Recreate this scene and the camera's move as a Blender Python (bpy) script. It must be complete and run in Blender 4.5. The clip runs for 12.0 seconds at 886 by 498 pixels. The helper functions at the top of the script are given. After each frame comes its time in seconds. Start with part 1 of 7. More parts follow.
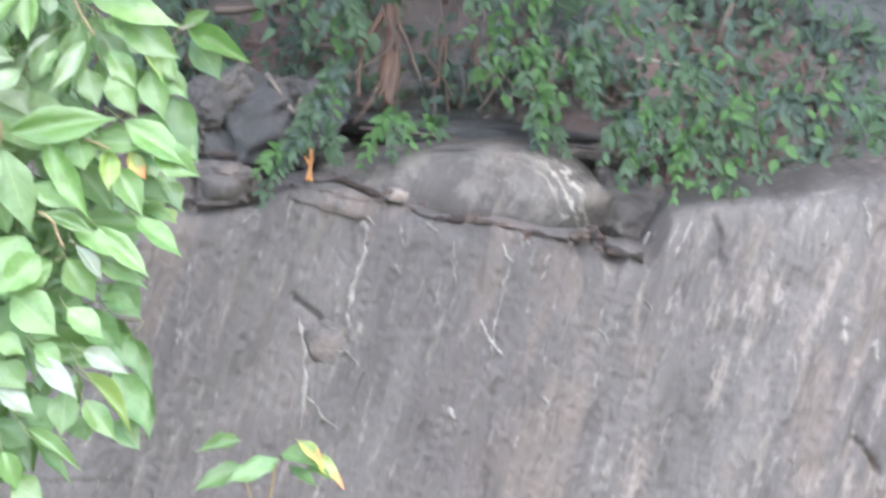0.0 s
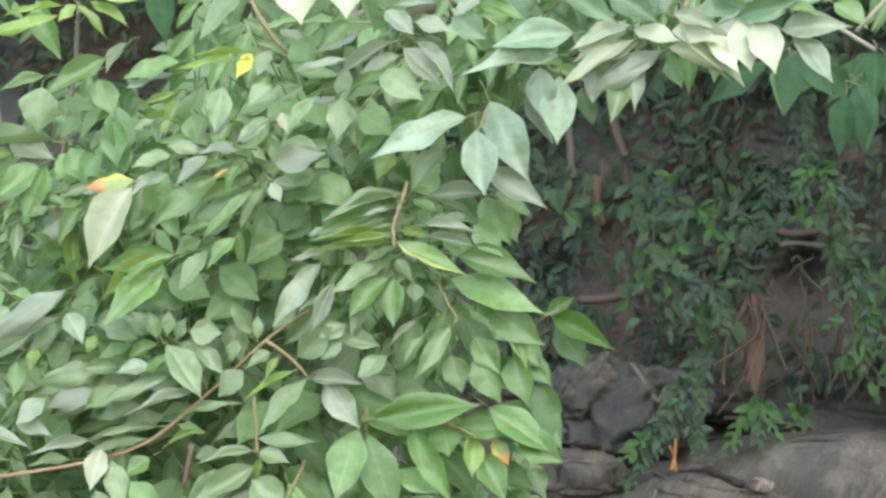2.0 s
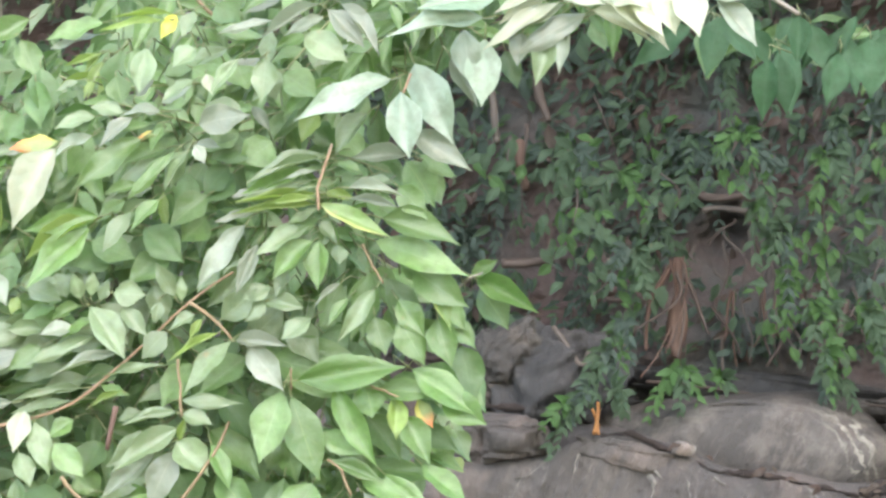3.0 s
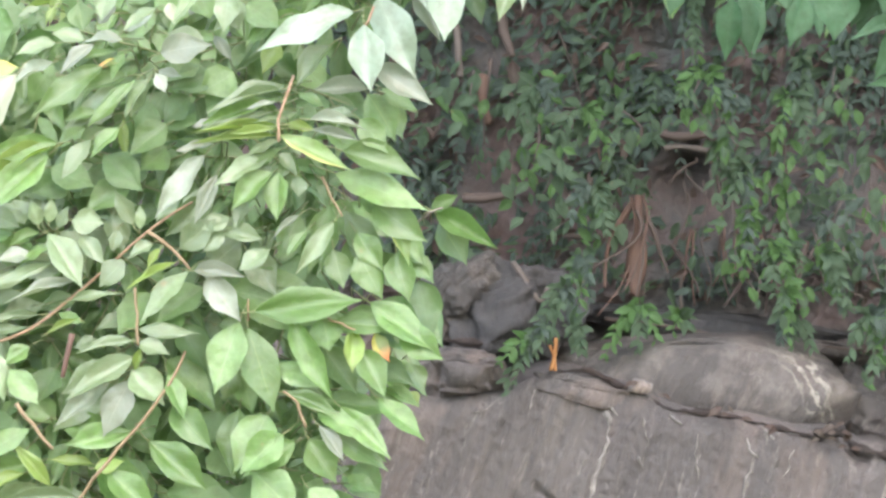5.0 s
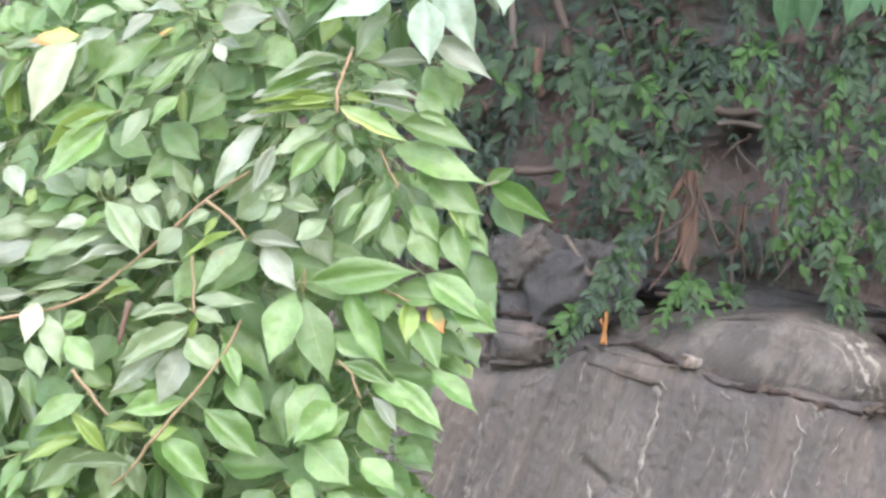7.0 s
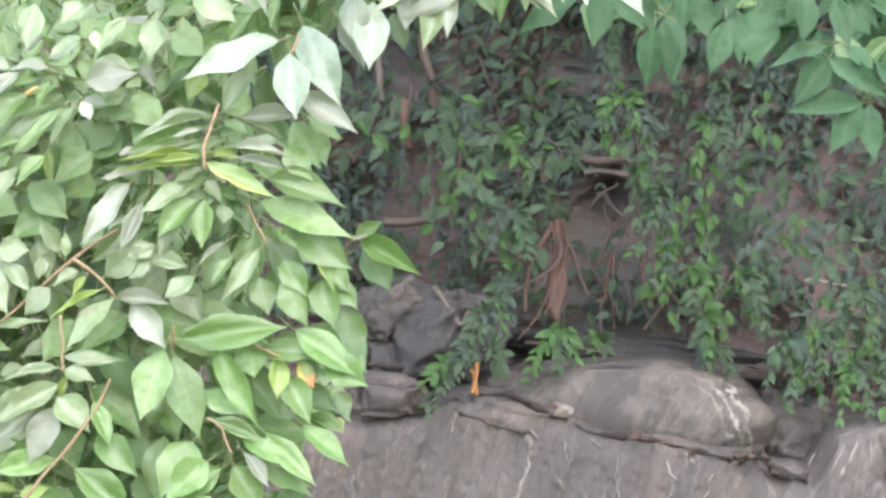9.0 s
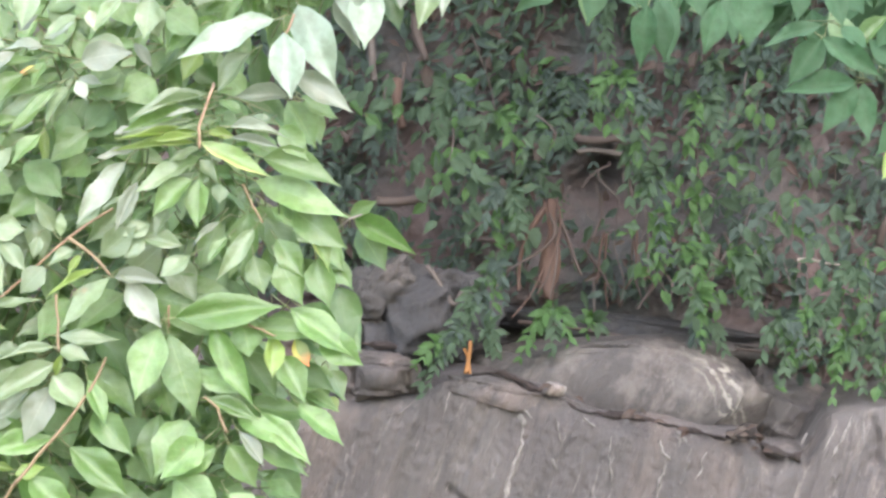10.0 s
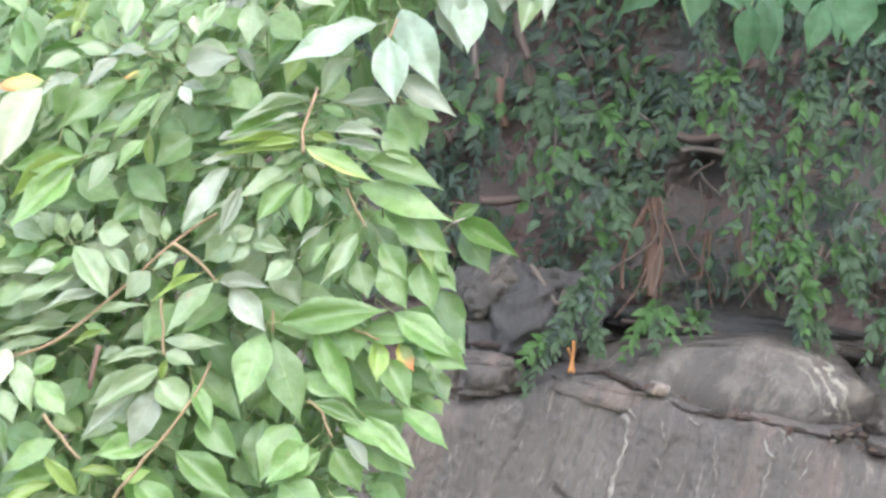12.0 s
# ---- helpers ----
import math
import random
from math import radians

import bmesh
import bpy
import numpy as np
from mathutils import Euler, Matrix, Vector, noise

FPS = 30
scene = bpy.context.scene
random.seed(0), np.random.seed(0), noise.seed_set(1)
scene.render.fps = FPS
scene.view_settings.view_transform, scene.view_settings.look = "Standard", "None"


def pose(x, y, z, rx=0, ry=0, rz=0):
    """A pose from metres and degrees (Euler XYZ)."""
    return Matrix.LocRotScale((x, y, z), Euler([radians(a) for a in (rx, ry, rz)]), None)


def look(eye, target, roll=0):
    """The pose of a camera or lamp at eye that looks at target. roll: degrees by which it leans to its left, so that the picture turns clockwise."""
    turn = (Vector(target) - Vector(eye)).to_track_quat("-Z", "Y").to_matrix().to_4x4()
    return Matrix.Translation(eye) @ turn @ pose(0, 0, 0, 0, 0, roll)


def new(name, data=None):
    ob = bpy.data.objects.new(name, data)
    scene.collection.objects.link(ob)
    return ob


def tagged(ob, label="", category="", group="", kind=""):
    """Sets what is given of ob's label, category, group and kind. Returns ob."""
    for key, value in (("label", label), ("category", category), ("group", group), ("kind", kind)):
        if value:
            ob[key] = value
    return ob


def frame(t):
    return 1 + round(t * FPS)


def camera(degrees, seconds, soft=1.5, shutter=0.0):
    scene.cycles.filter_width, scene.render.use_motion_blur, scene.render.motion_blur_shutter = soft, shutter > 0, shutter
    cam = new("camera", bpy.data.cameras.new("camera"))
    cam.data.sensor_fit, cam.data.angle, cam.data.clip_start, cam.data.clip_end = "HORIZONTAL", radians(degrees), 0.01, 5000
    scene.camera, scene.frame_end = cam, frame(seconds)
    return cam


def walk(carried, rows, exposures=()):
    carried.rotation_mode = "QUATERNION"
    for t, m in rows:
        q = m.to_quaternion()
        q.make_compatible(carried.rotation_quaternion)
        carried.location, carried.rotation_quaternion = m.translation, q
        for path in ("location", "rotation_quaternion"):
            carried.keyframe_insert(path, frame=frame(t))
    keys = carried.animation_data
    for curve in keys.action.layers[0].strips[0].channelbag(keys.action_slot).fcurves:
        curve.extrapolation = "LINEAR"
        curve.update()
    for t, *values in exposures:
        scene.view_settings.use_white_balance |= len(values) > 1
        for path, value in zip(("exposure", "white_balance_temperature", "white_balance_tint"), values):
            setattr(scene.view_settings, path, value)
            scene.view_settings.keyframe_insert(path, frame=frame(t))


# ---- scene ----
cam = camera(16.0, 12.0, soft=2.7, shutter=0.15)
walk(cam, [
    (0.0, pose(-0.0022, -0.0086, 1.7136, 86.428, 1.397, -4.718)),
    (0.1, pose(-0.0058, -0.0097, 1.7154, 87.318, 1.519, -3.918)),
    (0.2, pose(-0.0095, -0.0110, 1.7176, 88.149, 1.603, -3.055)),
    (0.3, pose(-0.0131, -0.0122, 1.7198, 88.941, 1.650, -2.209)),
    (0.4, pose(-0.0169, -0.0129, 1.7220, 89.727, 1.602, -1.382)),
    (0.5, pose(-0.0202, -0.0134, 1.7240, 90.471, 1.522, -0.522)),
    (0.6, pose(-0.0223, -0.0126, 1.7234, 91.155, 1.500, 0.247)),
    (0.7, pose(-0.0233, -0.0105, 1.7218, 91.600, 1.485, 0.889)),
    (0.8, pose(-0.0235, -0.0082, 1.7197, 91.892, 1.475, 1.404)),
    (1.0, pose(-0.0219, -0.0046, 1.7156, 92.201, 1.374, 2.094)),
    (1.4, pose(-0.0152, -0.0009, 1.7124, 92.407, 1.271, 2.769)),
    (1.5, pose(-0.0135, -0.0004, 1.7116, 92.315, 1.404, 2.783)),
    (2.0, pose(-0.0014, -0.0006, 1.7028, 91.942, 1.431, 1.896)),
    (2.5, pose(-0.0029, -0.0029, 1.7005, 91.590, 1.410, 0.971)),
    (3.0, pose(-0.0042, -0.0024, 1.6979, 91.291, 1.334, 0.479)),
    (3.5, pose(-0.0032, 0.0010, 1.6967, 90.630, 1.253, 0.118)),
    (3.7, pose(-0.0026, 0.0027, 1.6964, 90.339, 1.290, 0.059)),
    (5.3, pose(-0.0001, 0.0005, 1.7011, 90.024, 0.015, -0.162)),
    (5.5, pose(0.0000, 0.0000, 1.7000, 90.000, -0.000, -0.000)),
    (6.0, pose(-0.0050, -0.0039, 1.7015, 89.979, -0.369, 0.337)),
    (6.5, pose(-0.0129, -0.0092, 1.7016, 89.734, -0.509, 0.412)),
    (6.7, pose(-0.0149, -0.0109, 1.7025, 89.623, -0.691, 0.621)),
    (8.3, pose(-0.0130, -0.0191, 1.7084, 89.367, 0.013, -0.603)),
    (8.5, pose(-0.0121, -0.0199, 1.7091, 89.779, 0.159, -1.000)),
    (9.0, pose(-0.0128, -0.0213, 1.7113, 90.390, 0.231, -1.763)),
    (9.5, pose(-0.0157, -0.0241, 1.7109, 90.402, 0.254, -2.278)),
    (10.0, pose(-0.0196, -0.0258, 1.7116, 90.009, 0.230, -1.945)),
    (10.5, pose(-0.0212, -0.0251, 1.7119, 89.495, 0.267, -0.735)),
    (11.0, pose(-0.0208, -0.0243, 1.7143, 89.040, 0.189, -0.108)),
    (11.5, pose(-0.0214, -0.0243, 1.7193, 88.909, 0.195, -0.040)),
    (12.0, pose(-0.0221, -0.0252, 1.7271, 89.872, 0.422, -0.096)),
], exposures=[(0.0, 2.92, 6150, 10.5), (0.2, 2.71, 6200, 7.5), (0.5, 2.24, 6300, 2.5), (0.8, 1.93, 6550, -5), (1.5, 1.88, 6700, -6), (2.0, 2.05, 6800, -2), (2.5, 2.32, 6800, 7.5), (3.0, 2.49, 6800, 9.5), (3.7, 2.59, 6850, 11.5), (5.3, 2.63, 6850, 12.5), (6.0, 2.64, 6700, 12.5), (6.7, 2.63, 6650, 12.5), (8.3, 2.71, 6700, 14.5), (10.5, 2.71, 6750, 14.5), (11.0, 2.59, 6700, 10.5), (11.5, 2.59, 6650, 10.5), (12.0, 2.63, 6550, 10.5)])

# ---- light: a bright overcast sky ----
world = bpy.data.worlds.new("overcast_sky")
scene.world = world
world.use_nodes = True
wn = world.node_tree
sky = wn.nodes.new("ShaderNodeTexSky")
sky.sky_type = "NISHITA"
sky.sun_disc = False
sky.sun_elevation = radians(49)
sky.sun_rotation = radians(159)
sky.air_density, sky.dust_density, sky.ozone_density = 1.2, 1.5, 1.0
wn.links.new(sky.outputs[0], wn.nodes["Background"].inputs[0])
wn.nodes["Background"].inputs[1].default_value = 0.15
sun_lamp = bpy.data.lights.new("sun", "SUN")
sun_lamp.energy, sun_lamp.angle, sun_lamp.color = 1.2, radians(110), (0.98, 0.985, 0.97)
sun = new("sun", sun_lamp)
sun.matrix_world = look((-2.0, -1.0, 8.0), (0.0, 4.2, 1.5))


# ---- materials ----
def material(name):
    m = bpy.data.materials.new(name)
    m.use_nodes = True
    t = m.node_tree
    return m, t, t.nodes["Principled BSDF"]


def node(t, kind, **values):
    n = t.nodes.new(kind)
    for key, value in values.items():
        n.inputs[key.replace("_", " ")].default_value = value
    return n


def ramp(t, source, stops):
    n = t.nodes.new("ShaderNodeValToRGB")
    while len(n.color_ramp.elements) < len(stops):
        n.color_ramp.elements.new(0.5)
    for e, (at, colour) in zip(n.color_ramp.elements, stops):
        e.position, e.color = at, (*colour, 1)
    t.links.new(source, n.inputs[0])
    return n.outputs[0]


def mix(t, factor, a, b, blend="MIX"):
    n = t.nodes.new("ShaderNodeMix")
    n.data_type, n.blend_type = "RGBA", blend
    for value, socket in ((factor, n.inputs[0]), (a, n.inputs[6]), (b, n.inputs[7])):
        if isinstance(value, bpy.types.NodeSocket):
            t.links.new(value, socket)
        elif isinstance(value, tuple):
            socket.default_value = (*value, 1)
        else:
            socket.default_value = value
    return n.outputs[2]


def maths(t, op, a, b=0.0):
    n = t.nodes.new("ShaderNodeMath")
    n.operation = op
    for value, socket in ((a, n.inputs[0]), (b, n.inputs[1])):
        if isinstance(value, bpy.types.NodeSocket):
            t.links.new(value, socket)
        else:
            socket.default_value = value
    return n.outputs[0]


def bump(t, shader, height, strength, distance):
    b = node(t, "ShaderNodeBump", Strength=strength, Distance=distance)
    t.links.new(height, b.inputs["Height"])
    t.links.new(b.outputs[0], shader.inputs["Normal"])


def noise_of(t, vector, scale, detail=5.0, rough=0.6, output=0):
    n = node(t, "ShaderNodeTexNoise", Scale=scale, Detail=detail, Roughness=rough)
    if vector:
        t.links.new(vector, n.inputs["Vector"])
    return n.outputs[output]


def leaf_material(name, blade, rib, edge, gloss, through_light, rim_from=0.84, tip=None):
    """A leaf: pale midrib and side veins along the UV, mottling, sky sheen painted as paler patches, a little light
    through the blade.
    """
    m, t, shader = material(name)
    uv = t.nodes.new("ShaderNodeUVMap")
    sep = t.nodes.new("ShaderNodeSeparateXYZ")
    t.links.new(uv.outputs[0], sep.inputs[0])
    off = maths(t, "ABSOLUTE", maths(t, "SUBTRACT", sep.outputs[0], 0.5))
    info = t.nodes.new("ShaderNodeObjectInfo")
    isle = t.nodes.new("ShaderNodeNewGeometry")
    luck = maths(t, "FRACT", maths(t, "ADD", info.outputs["Random"], isle.outputs["Random Per Island"]))
    world_place = isle.outputs["Position"]
    spots = noise_of(t, world_place, 70.0, 4, 0.6)
    cloud = noise_of(t, world_place, 22.0, 3, 0.55)
    dark = tuple(c * (0.66 if gloss < 0.6 else 0.8) for c in blade)
    light = tuple(min(1, c * (1.28 if gloss < 0.6 else 1.14)) for c in blade)
    base = mix(t, luck, dark, light)
    base = mix(t, maths(t, "MULTIPLY", ramp(t, spots, [(0.42, (0, 0, 0)), (0.66, (1, 1, 1))]), 0.75), base,
               tuple(c * f for c, f in zip(blade, (0.8, 0.72, 0.7))))
    # grey sky reflection, mixed into the colour by cloudy noise
    sky_sheen = ramp(t, cloud, [(0.45, (0, 0, 0)), (0.72, (1, 1, 1))])
    base = mix(t, maths(t, "MULTIPLY", sky_sheen, 0.2), base, tuple(0.55 * c + 0.45 * k for c, k in zip(light, (0.3, 0.36, 0.29))))
    veins = maths(t, "FRACT", maths(t, "MULTIPLY", maths(t, "SUBTRACT", sep.outputs[1], maths(t, "MULTIPLY", off, 0.6)), 7.0))
    vein = maths(t, "LESS_THAN", veins, 0.08)
    base = mix(t, maths(t, "MULTIPLY", vein, 0.14), base, rib)
    mid = maths(t, "LESS_THAN", off, 0.018)
    base = mix(t, maths(t, "MULTIPLY", mid, 0.32), base, rib)
    rim = ramp(t, maths(t, "ADD", maths(t, "MULTIPLY", off, 2.0) if rim_from > 0.8 else sep.outputs[0], maths(t, "MULTIPLY", maths(t, "SUBTRACT", cloud, 0.5), 0.35)),
               [(rim_from, (0, 0, 0)), (rim_from + 0.1, (1, 1, 1))])
    base = mix(t, maths(t, "MULTIPLY", rim, 0.85 if rim_from < 0.8 else 0.16), base, edge)
    scar = ramp(t, noise_of(t, world_place, 48.0, 2, 0.4), [(0.74, (0, 0, 0)), (0.8, (1, 1, 1))])
    base = mix(t, maths(t, "MULTIPLY", scar, 0.55), base, (0.24, 0.15, 0.08))
    if tip:
        base = mix(t, ramp(t, maths(t, "ADD", sep.outputs[1], maths(t, "MULTIPLY", maths(t, "SUBTRACT", spots, 0.5), 0.3)),
                           [(0.55, (0, 0, 0)), (0.85, (1, 1, 1))]), base, tip)
    t.links.new(base, shader.inputs["Base Color"])
    rough = maths(t, "ADD", maths(t, "MULTIPLY", spots, 0.25), gloss - 0.1)
    t.links.new(rough, shader.inputs["Roughness"])
    shader.inputs["Specular IOR Level"].default_value = 0.8 if gloss < 0.6 else 0.3
    bump(t, shader, maths(t, "ADD", maths(t, "MULTIPLY", vein, -0.12), maths(t, "ADD", cloud, maths(t, "MULTIPLY", spots, 0.3))), 0.5, 0.012)
    glow = t.nodes.new("ShaderNodeBsdfTranslucent")
    t.links.new(mix(t, 0.5, base, tuple(min(1, c * k) for c, k in zip(blade, (1.4, 1.5, 0.7)))), glow.inputs[0])
    blend = t.nodes.new("ShaderNodeMixShader")
    blend.inputs[0].default_value = through_light + 0.07
    t.links.new(shader.outputs[0], blend.inputs[1])
    t.links.new(glow.outputs[0], blend.inputs[2])
    t.links.new(blend.outputs[0], t.nodes["Material Output"].inputs[0])
    return m


LEAF = {
    "g": leaf_material("leaf_green", (0.112, 0.195, 0.057), (0.22, 0.32, 0.15), (0.22, 0.32, 0.16), 0.4, 0.3),
    "G": leaf_material("leaf_fresh_green", (0.098, 0.186, 0.046), (0.23, 0.36, 0.11), (0.23, 0.36, 0.12), 0.42, 0.33),
    # p, P, W, B and S: sheen from the sky is part of the pale colour
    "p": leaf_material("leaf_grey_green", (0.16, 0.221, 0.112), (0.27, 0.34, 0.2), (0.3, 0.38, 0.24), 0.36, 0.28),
    "P": leaf_material("leaf_sheen_green", (0.21, 0.246, 0.182), (0.31, 0.34, 0.26), (0.35, 0.37, 0.28), 0.35, 0.28),
    "W": leaf_material("leaf_pale_glare", (0.41, 0.435, 0.33), (0.42, 0.43, 0.32), (0.45, 0.45, 0.34), 0.36, 0.28),
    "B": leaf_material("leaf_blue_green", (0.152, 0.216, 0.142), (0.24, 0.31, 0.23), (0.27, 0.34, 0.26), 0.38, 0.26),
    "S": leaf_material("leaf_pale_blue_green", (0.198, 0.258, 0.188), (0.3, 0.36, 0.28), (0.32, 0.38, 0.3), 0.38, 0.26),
    "k": leaf_material("leaf_cool_green", (0.102, 0.172, 0.09), (0.18, 0.25, 0.15), (0.2, 0.27, 0.17), 0.42, 0.28),
    "Y": leaf_material("leaf_young_yellow_green", (0.2, 0.29, 0.068), (0.32, 0.39, 0.13), (0.36, 0.42, 0.13), 0.42, 0.36),
    "y": leaf_material("leaf_yellow_edged", (0.17, 0.265, 0.085), (0.32, 0.38, 0.17), (0.42, 0.44, 0.15), 0.42, 0.35, 0.72),
    "L": leaf_material("leaf_yellow", (0.6, 0.55, 0.08), (0.65, 0.6, 0.25), (0.65, 0.6, 0.3), 0.45, 0.35),
    "o": leaf_material("leaf_turning_orange", (0.23, 0.3, 0.1), (0.42, 0.38, 0.14), (0.5, 0.42, 0.08), 0.45, 0.35, 0.6, (0.7, 0.2, 0.06)),
    "d": leaf_material("leaf_deep_green", (0.093, 0.174, 0.055), (0.13, 0.21, 0.09), (0.13, 0.21, 0.09), 0.48, 0.35),
    # h: leaf colour darkened to hold the shade around the hanging branch
    "h": leaf_material("leaf_shade_blue_green", (0.046, 0.106, 0.05), (0.066, 0.115, 0.066), (0.066, 0.115, 0.066), 0.65, 0.3),
    "u": leaf_material("creeper_dull_green", (0.06, 0.088, 0.073), (0.055, 0.085, 0.055), (0.05, 0.08, 0.05), 0.75, 0.3),
    "v": leaf_material("creeper_green", (0.067, 0.11, 0.066), (0.085, 0.14, 0.07), (0.08, 0.135, 0.065), 0.72, 0.35),
    "V": leaf_material("creeper_bright_green", (0.075, 0.155, 0.053), (0.14, 0.24, 0.08), (0.13, 0.23, 0.075), 0.6, 0.4),
    "b": leaf_material("dead_leaf_brown", (0.066, 0.044, 0.037), (0.1, 0.07, 0.05), (0.055, 0.038, 0.03), 0.7, 0.1),
}


def bark_material(name, a, b, scale):
    m, t, shader = material(name)
    tex = t.nodes.new("ShaderNodeTexCoord")
    grain = noise_of(t, tex.outputs["Object"], scale)
    coarse = noise_of(t, tex.outputs["Object"], scale * 0.2)
    colour = mix(t, coarse, mix(t, grain, a, b), tuple(c * 0.6 for c in a))
    t.links.new(colour, shader.inputs["Base Color"])
    shader.inputs["Roughness"].default_value = 0.75
    bump(t, shader, grain, 0.5, 0.004)
    return m


TWIG = bark_material("young_twig_bark", (0.23, 0.15, 0.085), (0.17, 0.15, 0.075), 90)
GREY_TWIG = bark_material("grey_twig_bark", (0.27, 0.24, 0.2), (0.16, 0.13, 0.1), 90)
STALK = bark_material("green_stalk", (0.24, 0.26, 0.12), (0.18, 0.21, 0.09), 90)
PINK_TWIG = bark_material("pinkish_twig_bark", (0.33, 0.21, 0.13), (0.26, 0.18, 0.11), 90)
ORANGE = bark_material("orange_brown_twig_bark", (0.42, 0.19, 0.06), (0.3, 0.13, 0.05), 60)
DULL_TWIG = bark_material("dull_brown_twig_bark", (0.115, 0.09, 0.075), (0.07, 0.057, 0.05), 60)
RUST = bark_material("rust_brown_root_bark", (0.12, 0.064, 0.043), (0.066, 0.042, 0.034), 45)
ROOT = bark_material("brown_root_bark", (0.083, 0.057, 0.045), (0.052, 0.038, 0.033), 40)


def rock_material(name, tint, streak, swirl=False):
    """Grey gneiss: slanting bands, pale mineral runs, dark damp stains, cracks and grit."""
    m, t, shader = material(name)
    tex = t.nodes.new("ShaderNodeTexCoord")
    turn = t.nodes.new("ShaderNodeMapping")
    turn.inputs["Rotation"].default_value = (0, radians(-19), 0)
    t.links.new(tex.outputs["Object"], turn.inputs[0])
    flow = t.nodes.new("ShaderNodeMapping")
    flow.inputs["Scale"].default_value = (1.0, 1.0, 0.16)
    t.links.new(turn.outputs[0], flow.inputs[0])
    bands = noise_of(t, flow.outputs[0], 9.0, 7, 0.62)
    fine = noise_of(t, flow.outputs[0], 42.0, 6, 0.7)
    grit = noise_of(t, tex.outputs["Object"], 150.0, 3, 0.7)
    blot = noise_of(t, tex.outputs["Object"], 3.2, 5, 0.6)
    a = tuple(c * 0.5 for c in tint)
    colour = mix(t, ramp(t, bands, [(0.32, (0, 0, 0)), (0.68, (1, 1, 1))]), a, tint)
    colour = mix(t, ramp(t, blot, [(0.42, (0, 0, 0)), (0.66, (1, 1, 1))]), colour,
                 tuple(c * k for c, k in zip(tint, (0.62, 0.6, 0.62))))
    wide = t.nodes.new("ShaderNodeMapping")
    wide.inputs["Scale"].default_value = (1.0, 1.0, 0.07)
    t.links.new(turn.outputs[0], wide.inputs[0])
    damp = noise_of(t, wide.outputs[0], 5.5, 3, 0.5)
    colour = mix(t, maths(t, "MULTIPLY", ramp(t, damp, [(0.5, (0, 0, 0)), (0.64, (1, 1, 1))]), 0.5), colour, tuple(c * 0.5 for c in tint))
    patch = noise_of(t, flow.outputs[0], 16.0, 5, 0.72)
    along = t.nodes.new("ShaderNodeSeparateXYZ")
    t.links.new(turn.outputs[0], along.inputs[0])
    # weight that makes the pale patches stronger from left to right
    rightward = ramp(t, maths(t, "ADD", along.outputs[0], maths(t, "MULTIPLY", blot, 0.5)), [(0.35, (0.3, 0.3, 0.3)), (1.0, (1, 1, 1))]) if not swirl else 1.0
    colour = mix(t, maths(t, "MULTIPLY", maths(t, "MULTIPLY", ramp(t, patch, [(0.56, (0, 0, 0)), (0.66, (1, 1, 1))]), 1.1 * streak), rightward), colour, tuple(min(1, c * k) for c, k in zip(tint, (1.75, 1.65, 1.55))))
    pale = ramp(t, fine, [(0.62 - 0.05 * streak, (0, 0, 0)), (0.8, (1, 1, 1))])
    colour = mix(t, maths(t, "MULTIPLY", pale, streak), colour, tuple(min(0.5, c * k) for c, k in zip(tint, (2.6, 2.6, 2.4))))
    fleck = ramp(t, noise_of(t, flow.outputs[0], 75.0, 4, 0.6), [(0.63, (0, 0, 0)), (0.7, (1, 1, 1))])
    region = ramp(t, noise_of(t, tex.outputs["Object"], 6.0, 4, 0.6), [(0.42, (0, 0, 0)), (0.6, (1, 1, 1))])
    colour = mix(t, maths(t, "MULTIPLY", maths(t, "MULTIPLY", fleck, region), streak), colour, tuple(min(0.5, c * 2.4) for c in tint))
    rust = ramp(t, noise_of(t, flow.outputs[0], 5.0, 5, 0.65), [(0.52, (0, 0, 0)), (0.7, (1, 1, 1))])
    colour = mix(t, maths(t, "MULTIPLY", rust, 0.25), colour, tuple(c * k for c, k in zip(tint, (1.3, 0.98, 0.85))))
    tan = noise_of(t, flow.outputs[0], 11.0, 4, 0.55)
    tan = maths(t, "MULTIPLY", ramp(t, tan, [(0.52, (0, 0, 0)), (0.6, (1, 1, 1))]), ramp(t, blot, [(0.4, (0, 0, 0)), (0.6, (1, 1, 1))]))
    colour = mix(t, maths(t, "MULTIPLY", tan, 0.45 * streak), colour, tuple(c * k for c, k in zip(tint, (1.6, 1.35, 1.2))))
    if swirl:
        where = t.nodes.new("ShaderNodeSeparateXYZ")
        t.links.new(tex.outputs["Object"], where.inputs[0])
        stray = maths(t, "MULTIPLY", maths(t, "SUBTRACT", noise_of(t, tex.outputs["Object"], 14.0, 4, 0.6), 0.5), 0.09)
        low = maths(t, "ADD", where.outputs[2], 0.035)
        ring = maths(t, "SQRT", maths(t, "ADD", maths(t, "MULTIPLY", where.outputs[0], where.outputs[0]), maths(t, "MULTIPLY", maths(t, "MULTIPLY", low, low), 1.9)))
        across = maths(t, "ADD", ring, stray)
        folds = ramp(t, maths(t, "SINE", maths(t, "ADD", maths(t, "MULTIPLY", across, 260.0), maths(t, "MULTIPLY", noise_of(t, tex.outputs["Object"], 22.0, 3, 0.5), 5.0))), [(0.1, (0, 0, 0)), (0.8, (1, 1, 1))])
        end = ramp(t, across, [(0.2, (0, 0, 0)), (0.225, (1, 1, 1)), (0.262, (1, 1, 1)), (0.285, (0, 0, 0))])
